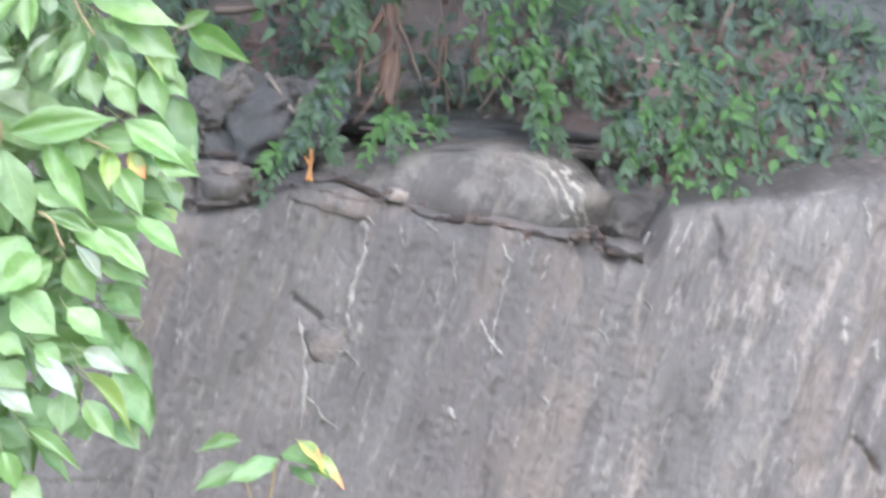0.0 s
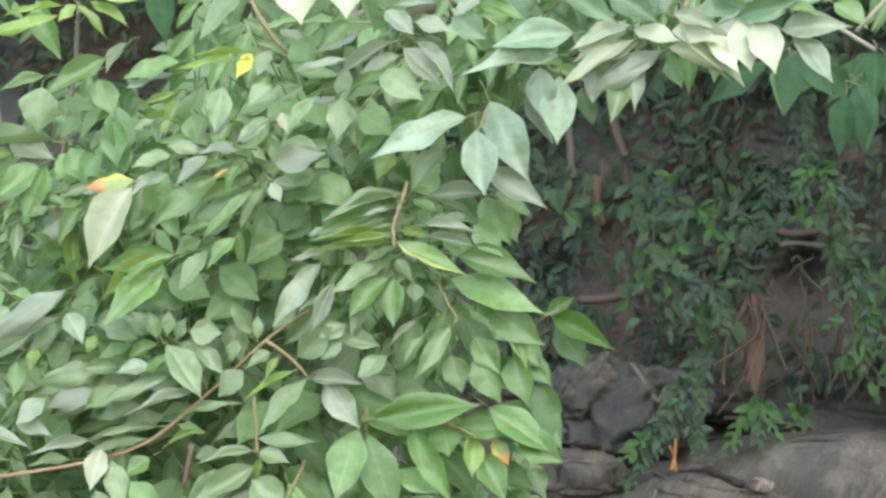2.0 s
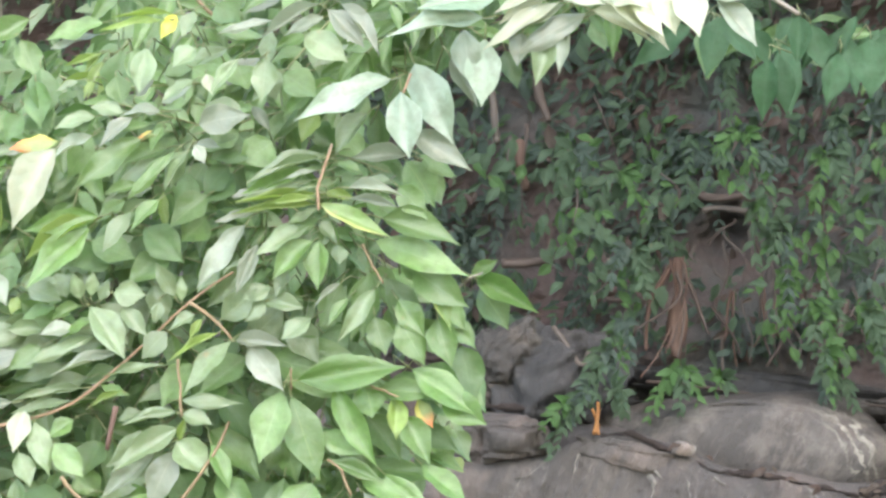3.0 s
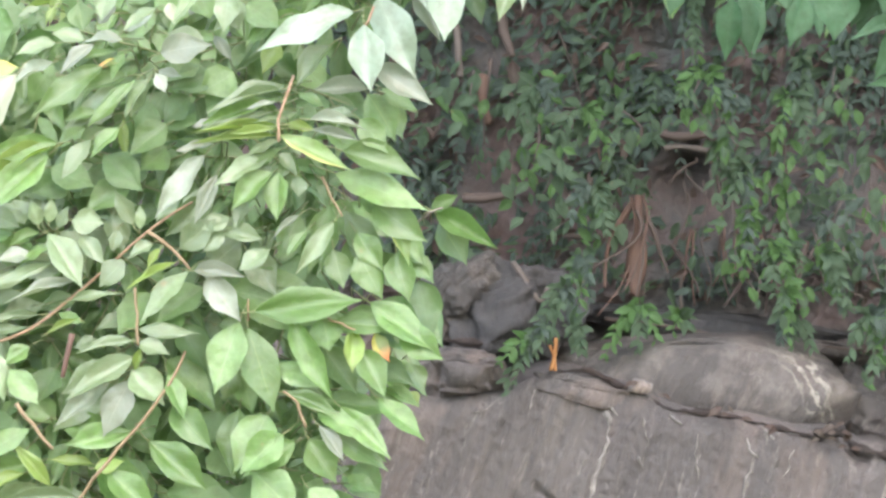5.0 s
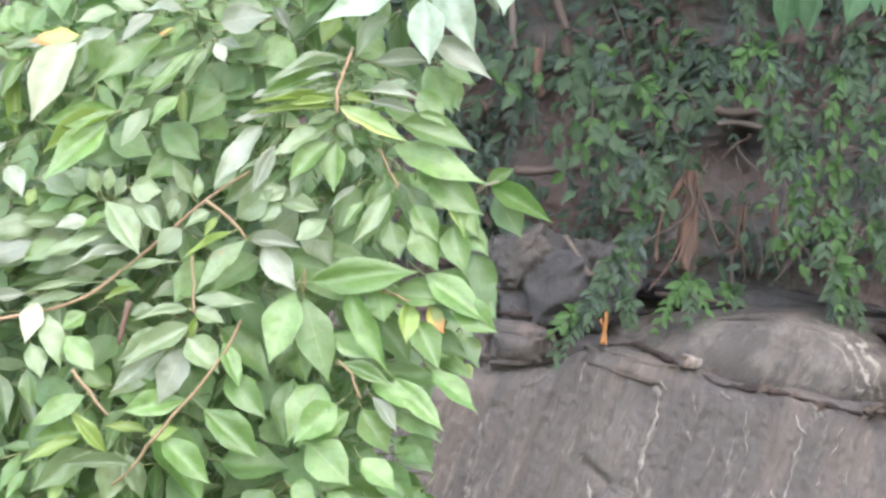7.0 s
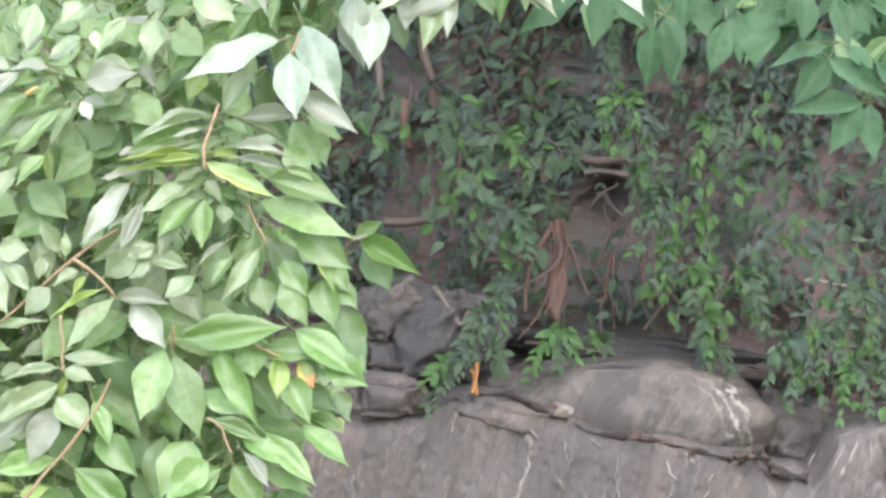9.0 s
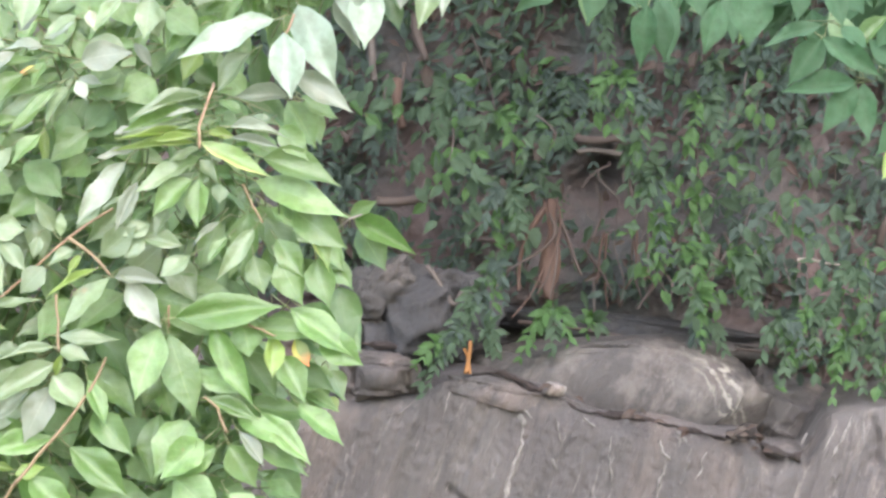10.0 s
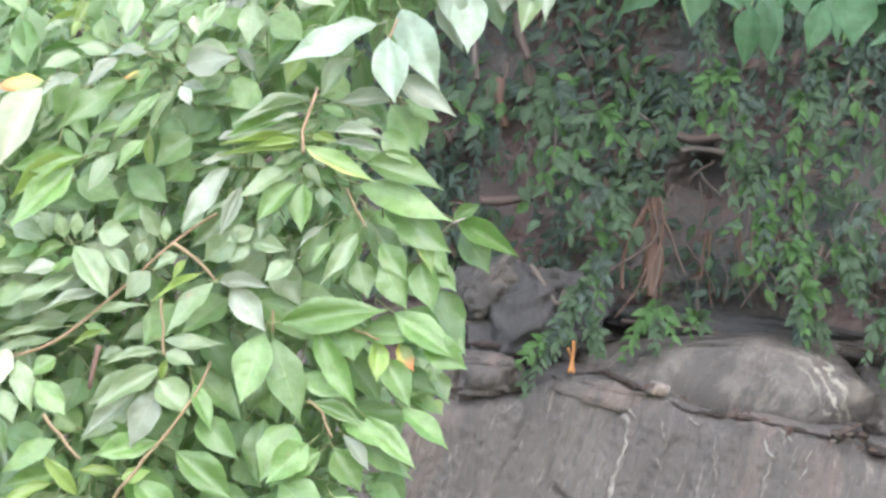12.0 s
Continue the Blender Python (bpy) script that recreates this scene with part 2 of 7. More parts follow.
        end = maths(t, "MULTIPLY", end, ramp(t, where.outputs[0], [(0.1, (0, 0, 0)), (0.17, (1, 1, 1))]))
        broken = ramp(t, noise_of(t, tex.outputs["Object"], 35.0, 3, 0.6), [(0.3, (0, 0, 0)), (0.6, (1, 1, 1))])
        colour = mix(t, maths(t, "MULTIPLY", maths(t, "MULTIPLY", folds, end), maths(t, "MULTIPLY", broken, 0.75)), colour, (0.38, 0.35, 0.3))
        mottle = ramp(t, noise_of(t, tex.outputs["Object"], 11.0, 6, 0.65), [(0.48, (0, 0, 0)), (0.6, (1, 1, 1))])
        colour = mix(t, maths(t, "MULTIPLY", mottle, 0.42), colour, (0.2, 0.178, 0.158))
    colour = mix(t, maths(t, "MULTIPLY", grit, 0.3), colour, (0.12, 0.105, 0.1))
    t.links.new(colour, shader.inputs["Base Color"])
    shader.inputs["Roughness"].default_value = 0.72
    shader.inputs["Specular IOR Level"].default_value = 0.35
    h = maths(t, "ADD", maths(t, "MULTIPLY", bands, 1.2), maths(t, "ADD", maths(t, "MULTIPLY", fine, 0.4), maths(t, "MULTIPLY", grit, 0.1)))
    bump(t, shader, h, 1.0, 0.03)
    return m


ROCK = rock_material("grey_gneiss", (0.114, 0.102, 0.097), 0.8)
BOULDER = rock_material("banded_boulder_stone", (0.094, 0.085, 0.079), 0.6, True)
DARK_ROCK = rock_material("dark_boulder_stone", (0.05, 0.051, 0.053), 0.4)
PALE_ROCK = rock_material("pale_mottled_stone", (0.24, 0.215, 0.2), 0.9)
LICHEN_ROCK = rock_material("lichen_grown_stone", (0.062, 0.06, 0.057), 1.0)


def plain_ground(name, a, b, c, scale, rough=0.95):
    m, t, shader = material(name)
    tex = t.nodes.new("ShaderNodeTexCoord")
    clods = noise_of(t, tex.outputs["Object"], scale, 8, 0.65)
    patch = noise_of(t, tex.outputs["Object"], scale * 0.22, 4, 0.6)
    colour = mix(t, ramp(t, patch, [(0.4, (0, 0, 0)), (0.65, (1, 1, 1))]), mix(t, clods, a, b), c)
    t.links.new(colour, shader.inputs["Base Color"])
    shader.inputs["Roughness"].default_value = rough
    bump(t, shader, clods, 0.9, 0.03)
    return m


SOIL = plain_ground("damp_brown_soil", (0.085, 0.06, 0.055), (0.128, 0.084, 0.077), (0.064, 0.07, 0.068), 14)
# near-black soil for the strips that draw the shadow of the cracks
SHADE_SOIL = plain_ground("shade_dark_soil", (0.03, 0.022, 0.02), (0.06, 0.04, 0.034), (0.035, 0.028, 0.026), 60)
EARTH = plain_ground("earth_and_grass", (0.09, 0.07, 0.05), (0.16, 0.13, 0.09), (0.07, 0.1, 0.04), 3)

def crust_material(name, a, b):
    m, t, shader = material(name)
    tex = t.nodes.new("ShaderNodeTexCoord")
    crust = noise_of(t, tex.outputs["Object"], 60)
    t.links.new(mix(t, ramp(t, crust, [(0.35, (0, 0, 0)), (0.65, (1, 1, 1))]), a, b), shader.inputs["Base Color"])
    shader.inputs["Roughness"].default_value = 0.8
    bump(t, shader, crust, 0.6, 0.004)
    return m


CRUST = crust_material("white_mineral_crust", (0.12, 0.108, 0.1), (0.235, 0.213, 0.195))
DULL_CRUST = crust_material("dull_mineral_stain", (0.108, 0.097, 0.09), (0.165, 0.15, 0.138))


# ---- building blocks ----
def finish(bm, name, mat, smooth=True):
    me = bpy.data.meshes.new(name)
    bm.to_mesh(me)
    bm.free()
    me.materials.append(mat)
    if smooth:
        me.shade_smooth()
    return me


def part(name, bm, mat, parent, label="", smooth=True):
    ob = new(name, finish(bm, name, mat, smooth))
    ob.parent = parent
    if label:
        ob["label"] = label
    return ob


def thing(name, place, label, category, group="", kind=""):
    ob = tagged(new(name), label, category, group, kind)
    ob.location = place
    return ob


def tube(bm, points, radii, sides=6):
    """A tapered round stem along the points."""
    points = [Vector(p) for p in points]
    rings = []
    for i, p in enumerate(points):
        way = (points[min(i + 1, len(points) - 1)] - points[max(i - 1, 0)]).normalized()
        side = way.cross(Vector((0.3, 1, 0.2))).normalized()
        up = side.cross(way)
        r = radii[i] if i < len(radii) else radii[-1]
        rings.append([bm.verts.new(p + r * (math.cos(a) * side + math.sin(a) * up))
                      for a in (2 * math.pi * k / sides for k in range(sides))])
    for a, b in zip(rings, rings[1:]):
        for k in range(sides):
            bm.faces.new((a[k], a[(k + 1) % sides], b[(k + 1) % sides], b[k]))
    bm.faces.new(rings[0][::-1])
    bm.faces.new(rings[-1])


def wander(a, b, steps, amount, seed):
    """Points from a to b that stray a little, as a twig does."""
    a, b = Vector(a), Vector(b)
    out = []
    for i in range(steps + 1):
        k = i / steps
        p = a.lerp(b, k)
        bend = math.sin(math.pi * k)
        out.append(p + bend * amount * noise.noise_vector(p * 3 + Vector((seed, seed * 2, 0))))
    return out


def leaf_bmesh(bm, m, variant, fold=0.2, rows=11, across=(-1, -0.72, -0.35, 0, 0.35, 0.72, 1)):
    """One blade, 1 long and 1 wide in its own space: ovate with a drawn-out tip, folded along the midrib, arched, wavy and a little uneven."""
    pick = random.Random(variant)
    sag, twist, wave = pick.uniform(-0.03, 0.2), pick.uniform(-0.5, 0.5), pick.uniform(0.02, 0.06)
    bend, curl, phase = pick.uniform(-0.12, 0.12), pick.uniform(-0.08, 0.1), pick.uniform(0, 6)
    full, drip = pick.uniform(0.76, 0.92), pick.uniform(0.04, 0.09)
    sides = pick.uniform(0.9, 1.06), pick.uniform(0.9, 1.06)
    uv = bm.loops.layers.uv.verify()
    grid = []
    for i in range(rows + 1):
        s = i / rows
        u = min(1.0, s / 0.965)
        body = max(math.sin(math.pi * u ** full) ** 1.05, drip * min(1.0, (1 - s) / 0.14) if s > 0.6 else 0.0)
        line = []
        for j in across:
            half = 0.5 * max(body, 0.012) * sides[j > 0] * (1 + 0.05 * math.sin(17 * s + phase * (1 + (j > 0))))
            x = j * half
            z = abs(x) * fold * 1.5 - sag * s * s + twist * x * (s - 0.3) + curl * abs(j) ** 3 * body
            z += wave * math.sin(10 * s + phase + (1.3 if j > 0 else 0)) * j * j * body
            line.append((bm.verts.new(m @ Vector((x + bend * s * s, s, z))), (0.5 + 0.5 * j, s)))
        grid.append(line)
    for a, b in zip(grid, grid[1:]):
        for k in range(len(across) - 1):
            f = bm.faces.new((a[k][0], a[k + 1][0], b[k + 1][0], b[k][0]))
            for loop, (_, c) in zip(f.loops, (a[k], a[k + 1], b[k + 1], b[k])):
                loop[uv].uv = c
    # the stalk
    stalk = []
    for y, r, z in ((0.02, 0.014, 0.0), (-0.1, 0.012, -0.03)):
        stalk.append([(bm.verts.new(m @ Vector((r * cx, y, z + r * cz)))) for cx, cz in ((-1, -0.6), (1, -0.6), (0, 1))])
    for k in range(3):
        f = bm.faces.new((stalk[0][k], stalk[0][(k + 1) % 3], stalk[1][(k + 1) % 3], stalk[1][k]))
        for loop in f.loops:
            loop[uv].uv = (0.5, 0.0)


BLADES = {}


def blade(tone, variant):
    if (tone, variant) not in BLADES:
        bm = bmesh.new()
        leaf_bmesh(bm, Matrix.Identity(4), variant, fold=0.03 + 0.06 * (variant % 5))
        BLADES[tone, variant] = finish(bm, "leaf", LEAF[tone])
    return BLADES[tone, variant]


def leaf_pose(base, along, width, normal):
    """Own y runs along the blade, own z is its upper side; the length and the width scale it."""
    y = Vector(along)
    n = Vector(normal)
    n = (n - n.project(y)).normalized()
    x = y.normalized().cross(n)
    m = Matrix((x * width, y, n * y.length)).transposed().to_4x4()
    m.translation = base
    return m


COUNT = [0]


def leaf(tone, base, along, width, normal, parent):
    COUNT[0] += 1
    ob = new("leaf", blade(tone, COUNT[0] * 7 % 11))
    ob.parent = parent
    ob.matrix_basis = leaf_pose(base, along, width, normal)
    return ob


def spray(plant, rows):
    """A tuft: fine stems that run together behind, each with its leaf. Rows: tone, base, way to the tip, width, the normal's x and z."""
    bases = [Vector(r[1:4]) for r in rows]
    middle = sum(bases, Vector()) / len(bases) + Vector((0, 0.17, -0.02))
    for b, (tone, x, y, z, dx, dy, dz, width, nx, nz) in zip(bases, rows):
        way = Vector((dx, dy, dz))
        inner = b - 0.14 * way
        joint = inner - 0.16 * way + Vector((0, 0.045, 0))
        bm = bmesh.new()
        inward = middle - joint
        inward *= min(0.55, 0.05 / inward.length)
        tube(bm, [joint + inward + Vector((0, 0.05, 0)), joint, inner, b], [0.001, 0.0009, 0.0008, 0.0008], 5)
        branch = part("branchlet", bm, STALK, plant)
        leaf(tone, (x, y, z), way, width, (nx, -math.sqrt(max(0.02, 1 - nx * nx - nz * nz)), nz), branch)


def edge_at(points, z):
    """The x of an outline, given as (x, z) from the top down, at the height z."""
    for (xa, za), (xb, zb) in zip(points, points[1:]):
        if zb <= z <= za:
            return xa + (xb - xa) * (za - z) / max(1e-6, za - zb)
    return points[0][0] if z > points[0][1] else points[-1][0]


def inner_leaves(plant, seed, count, place, tones, size, name="inner_foliage", rows=5, across=(-1, -0.5, 0, 0.5, 1)):
    """The foliage behind the outer leaves, too many to count."""
    rnd = random.Random(seed)
    boxes = {tone: bmesh.new() for tone in set(tones)}
    for i in range(count):
        p = place(rnd)
        if p is None:
            continue
        length = size * rnd.uniform(0.6, 1.3)
        turn = rnd.gauss(-0.75, 0.65) if rnd.random() < 0.65 else rnd.uniform(-1.6, 1.3)
        along = Vector((math.sin(turn), rnd.uniform(-0.5, 0.1), -math.cos(turn))).normalized() * length
        normal = Vector((rnd.uniform(-0.35, 0.35), -0.75, rnd.uniform(0.1, 0.9)))
        leaf_bmesh(boxes[rnd.choice(tones)], leaf_pose(p, along, length * rnd.uniform(0.32, 0.46), normal), i % 11, 0.15, rows, across)
    for tone, bm in boxes.items():
        tagged(part(name, bm, LEAF[tone], plant), kind="stuff")


def beyond(p, edge, margin):
    """Whether a point lies outside the shrub's outline, which is given for its front face."""
    return p.x / p.y * 4.2 > edge_at(edge, 1.7 + (p.z - 1.7) / p.y * 4.2) - margin


def inner_sprays(plant, seed, count, place, tones, size, edge, slim=(0.32, 0.42)):
    """Leafy twigs deeper in the shrub, too many to count: leaves in two ranks along a drooping axis."""
    rnd = random.Random(seed)
    boxes = {tone: bmesh.new() for tone in set(tones)}
    wood = bmesh.new()
    for i in range(count):
        p = place(rnd)
        if p is None:
            continue
        lean = rnd.gauss(-0.95, 0.5) if rnd.random() < 0.7 else rnd.gauss(0.7, 0.5)
        axis = Vector((math.sin(lean), rnd.uniform(-0.45, 0.0), -0.75 * math.cos(lean))).normalized()
        face = Vector((rnd.uniform(-0.25, 0.25), -0.75, rnd.uniform(0.35, 1.0)))
        face = (face - face.project(axis)).normalized()
        side = axis.cross(face)
        n = rnd.randint(6, 9)
        step = size * rnd.uniform(0.26, 0.36)
        tone = rnd.choice(tones)
        while n > 1 and beyond(p + axis * step * n, edge, 0.03):
            n -= 1
        tube(wood, [p, p + axis * step * n * 0.5, p + axis * step * n], [0.0016, 0.0013, 0.0009], 4)
        for k in range(n + 1):
            base = p + axis * step * k
            out = 0.0 if k == n else (1 if k % 2 else -1)
            way = (axis * rnd.uniform(0.6, 0.95) + side * out * rnd.uniform(0.6, 0.95) + Vector((0, 0, -0.2))).normalized()
            length = size * rnd.uniform(0.75, 1.15) * (1 - 0.03 * k)
            up = face + Vector((rnd.uniform(-0.3, 0.3), rnd.uniform(-0.3, 0.3), rnd.uniform(-0.3, 0.3)))
            end = base + way * length
            if beyond(end, edge, 0.015):
                continue
            leaf_bmesh(boxes[tone], leaf_pose(base, way * length, length * rnd.uniform(*slim), up), (i * 3 + k) % 11, 0.12, 6, (-1, -0.5, 0, 0.5, 1))
    for tone, bm in boxes.items():
        tagged(part("inner_foliage", bm, LEAF[tone], plant), kind="stuff")
    tagged(part("inner_twig", wood, STALK, plant), kind="stuff")


# ---- the ground and the rock wall ----
bm = bmesh.new()
bmesh.ops.create_grid(bm, x_segments=40, y_segments=40, size=400)
for v in bm.verts:
    v.co.z = 0.02 * noise.noise(v.co * 0.2)
tagged(new("ground", finish(bm, "ground", EARTH)), "bare trodden earth with thin grass", "ground", kind="structure")

WALL_TOP = [(-0.538, 1.407), (-0.016, 1.405), (0.129, 1.423), (0.212, 1.462), (0.307, 1.454), (0.373, 1.432), (0.462, 1.399), (0.573, 1.370),
            (0.685, 1.349), (0.774, 1.332), (0.862, 1.307), (0.912, 1.298), (0.962, 1.373), (1.033, 1.398), (1.188, 1.399), (1.355, 1.423), (1.907, 1.445)]


def along_profile(points, x):
    for (xa, za), (xb, zb) in zip(points, points[1:]):
        if xa <= x <= xb:
            k = (x - xa) / (xb - xa)
            return za + (zb - za) * k
    return points[0][1] if x < points[0][0] else points[-1][1]


CRACKS = [((0.195, 1.245), (0.306, 1.145), 0.012), ((0.781, 1.361), (0.858, 1.292), 0.04), ((1.045, 1.381), (1.054, 1.280), 0.014),
          ((1.292, 0.936), (1.359, 0.854), 0.014)]


def wall_face(x, z, top):
    """How far the rock face stands back at x, z: it leans, bulges, and is split by slanting joints."""
    y = 6.16 - 0.06 * (top - z)
    lean = x - 0.34 * z
    y += 0.05 * noise.noise(Vector((lean * 1.6, 0.0, z * 0.9))) + 0.02 * noise.noise(Vector((lean * 6.0, 2, z * 1.6)))
    y += 0.014 * abs(noise.noise(Vector((lean * 14, 3, z * 2.4)))) + 0.007 * noise.noise(Vector((lean * 45, 5, z * 7)))
    rough = max(0.0, min(1.0, (x - 0.3) / 0.8))
    chip = noise.noise(Vector((lean * 26, 7, z * 11)))
    y += (0.003 + 0.016 * rough) * max(0.0, chip) + 0.004 * noise.noise(Vector((x * 90, 1, z * 60)))
    lip = max(0.0, 1 - (top - z) / 0.055)
    y += 0.055 * (1 - math.sqrt(max(0.0, 1 - 0.9 * lip * lip))) * (0.75 + 0.5 * noise.noise(Vector((x * 11, 9, 0))))
    p = Vector((x, z))
    for (a, b, depth) in CRACKS:
        ab = Vector(b) - Vector(a)
        ap = p - Vector(a)
        k = ap.dot(ab) / ab.length_squared
        if -0.05 < k < 1.05:
            off = (ab.x * ap.y - ab.y * ap.x) / ab.length + 0.012 * noise.noise(Vector((x * 22, depth * 90, z * 22)))
            if abs(off) < 0.06:
                fade = min(1.0, 6 * (k + 0.05), 6 * (1.05 - k))
                y += depth * fade * (math.exp(-(off / 0.007) ** 2) + (0.3 * math.exp(-off / -0.03) if off < 0 else 0.0))
    return y


def rock_wall():
    bm = bmesh.new()
    across = [-2.2 + 0.1 * i for i in range(20)] + [-0.2 + 0.005 * i for i in range(360)] + [1.6 + 0.1 * i for i in range(17)]
    grid = []
    for x in across:
        top = along_profile(WALL_TOP, x) + 0.012 * noise.noise(Vector((x * 9, 0, 2))) + 0.006 * noise.noise(Vector((x * 30, 0, 2)))
        line = []
        for j in range(161):
            z = -0.05 + 0.8 * j / 30 if j < 30 else 0.75 + (top - 0.75) * (j - 30) / 130
            line.append(bm.verts.new((x, wall_face(x, z, top), z)))
        # rounded lip, then the ledge that runs back under the bank
        y = wall_face(x, top, top)
        for back, up in ((0.02, 0.006), (0.06, 0.012), (0.2, 0.03), (0.5, 0.06), (1.4, 0.1)):
            line.append(bm.verts.new((x, y + back, top + up + 0.012 * noise.noise(Vector((x * 8, back * 9, 0))))))
        grid.append(line)
    for a, b in zip(grid, grid[1:]):
        for k in range(len(a) - 1):
            bm.faces.new((a[k], b[k], b[k + 1], a[k + 1]))
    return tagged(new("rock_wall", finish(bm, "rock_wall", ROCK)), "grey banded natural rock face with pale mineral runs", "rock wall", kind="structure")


wall = rock_wall()


def vein(points, width, seed):
    """A crust of pale mineral that ran down the face."""
    bm = bmesh.new()
    line = []
    pts = [Vector((x, 0, z)) for x, z in points]
    fine = []
    for a, b in zip(pts, pts[1:]):
        n = max(3, int((b - a).length / 0.005))
        fine += [a.lerp(b, k / n) for k in range(n)]
    fine.append(pts[-1])
    for i, p in enumerate(fine):
        k = i / (len(fine) - 1)
        rag = noise.noise(Vector((seed, p.z * 55, p.x * 30))) + 0.6 * noise.noise(Vector((p.z * 140, seed, 1)))
        w = width * (0.8 if len(points) < 3 else 1.0) * max(0.15, 0.7 + 0.9 * rag) * min(1, 6 * k + 0.1, 6 * (1 - k) + 0.1)
        shift = 0.010 * noise.noise(Vector((seed * 3, p.z * 22, 4))) + 0.005 * noise.noise(Vector((seed, p.z * 80, 9)))
        row = []
        for s, lift in ((-1, -0.003), (-0.4, 0.004), (0.4, 0.004), (1, -0.003)):
            x, z = p.x + shift + s * w * 0.5, p.z + 0.15 * s * w
            row.append(bm.verts.new((x, wall_face(x, z, along_profile(WALL_TOP, x)) - lift, z)))
        line.append(row)
    for a, b in zip(line, line[1:]):
        for k in range(3):
            bm.faces.new((a[k], a[k + 1], b[k + 1], b[k]))
    short = len(points) < 3
    return part("mineral_vein", bm, DULL_CRUST if short else CRUST, wall, "dull grey mineral stain" if short else "white mineral crust")


vein([(0.348, 1.384), (0.341, 1.324), (0.317, 1.247), (0.304, 1.170)], 0.012, 1.7)
vein([(0.207, 1.204), (0.220, 1.139), (0.215, 1.051), (0.207, 0.979)], 0.014, 2.7)
vein([(0.221, 1.159), (0.264, 1.138), (0.299, 1.131)], 0.018, 3.7)
vein([(0.223, 1.050), (0.250, 1.005), (0.282, 0.982)], 0.010, 4.7)
vein([(0.292, 1.142), (0.324, 1.103)], 0.010, 5.7)
vein([(0.337, 1.388), (0.353, 1.362)], 0.016, 6.7)
vein([(0.401, 1.302), (0.417, 1.272)], 0.013, 7.7)
vein([(0.470, 1.381), (0.491, 1.361)], 0.012, 8.7)
vein([(0.652, 1.353), (0.671, 1.328)], 0.014, 9.7)
vein([(0.801, 1.163), (0.824, 1.129)], 0.010, 10.7)
vein([(0.890, 1.218), (0.906, 1.193)], 0.013, 11.7)
vein([(0.952, 1.222), (0.940, 1.183)], 0.022, 12.7)
vein([(0.964, 1.266), (0.965, 1.247)], 0.016, 13.7)
vein([(1.145, 1.306), (1.155, 1.244)], 0.014, 14.7)
vein([(1.351, 1.406), (1.344, 1.328)], 0.026, 15.7)
vein([(1.290, 1.172), (1.283, 1.116)], 0.030, 16.7)
vein([(1.357, 1.125), (1.351, 1.080)], 0.030, 17.7)
vein([(0.565, 1.189), (0.578, 1.150), (0.608, 1.116)], 0.016, 18.7)
vein([(0.500, 1.019), (0.510, 0.979)], 0.018, 19.7)
vein([(1.076, 0.909), (1.084, 0.896)], 0.012, 20.7)
vein([(1.298, 0.947), (1.301, 0.919)], 0.014, 21.7)
vein([(0.803, 1.087), (0.791, 1.043)], 0.014, 22.7)
vein([(1.178, 0.917), (1.179, 0.838)], 0.010, 23.7)
vein([(1.003, 1.378), (0.980, 1.338), (0.961, 1.297)], 0.010, 24.7)
vein([(0.979, 1.372), (0.955, 1.334), (0.939, 1.306)], 0.012, 25.7)
vein([(0.951, 1.364), (0.924, 1.318)], 0.008, 26.7)
vein([(1.026, 1.377), (1.013, 1.315)], 0.009, 27.7)
vein([(0.921, 1.346), (0.903, 1.318)], 0.008, 28.7)
vein([(1.219, 1.354), (1.207, 1.298)], 0.010, 29.7)
vein([(1.034, 1.091), (1.024, 1.024)], 0.010, 30.7)
vein([(0.845, 1.186), (0.832, 1.142)], 0.010, 31.7)
vein([(0.684, 1.035), (0.700, 0.990)], 0.010, 32.7)
vein([(1.103, 1.178), (1.093, 1.134)], 0.012, 33.7)
vein([(1.193, 1.108), (1.185, 1.063)], 0.012, 34.7)
vein([(0.930, 0.982), (0.920, 0.926)], 0.010, 35.7)
vein([(0.629, 1.293), (0.599, 1.194), (0.583, 1.105)], 0.007, 36.7)
vein([(0.347, 1.426), (0.356, 1.393), (0.371, 1.377)], 0.008, 37.7)
vein([(0.413, 1.377), (0.426, 1.316)], 0.013, 38.7)
vein([(0.213, 1.451), (0.199, 1.426), (0.196, 1.391)], 0.009, 39.7)
vein([(0.527, 1.344), (0.514, 1.306), (0.523, 1.251)], 0.007, 40.7)
vein([(0.613, 1.336), (0.622, 1.311), (0.635, 1.295)], 0.010, 41.7)
vein([(0.708, 1.311), (0.699, 1.289), (0.692, 1.256)], 0.008, 42.7)
vein([(0.127, 1.410), (0.105, 1.391), (0.073, 1.385)], 0.009, 43.7)

# ---- the earth bank above, with an overhang added on top for shade ----
# the profile above z 2.6 is unseen and leans out to block sky light
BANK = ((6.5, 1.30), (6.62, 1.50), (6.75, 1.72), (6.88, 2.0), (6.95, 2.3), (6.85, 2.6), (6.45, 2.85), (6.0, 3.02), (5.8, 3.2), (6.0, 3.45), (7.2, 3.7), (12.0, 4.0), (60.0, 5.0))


def bank_swell(p):
    n = 0.14 * noise.noise(p * 1.7) + 0.07 * noise.noise(p * 5) + 0.03 * noise.noise(p * 14)
    # the root-lined hollow
    hollow = (Vector((p.x, p.z)) - Vector((0.566, 1.822))).length
    n += 0.16 * math.exp(-(hollow / 0.075) ** 2)
    return n + 0.03 * abs(noise.noise(p * 27)) + 0.014 * noise.noise(p * 60)


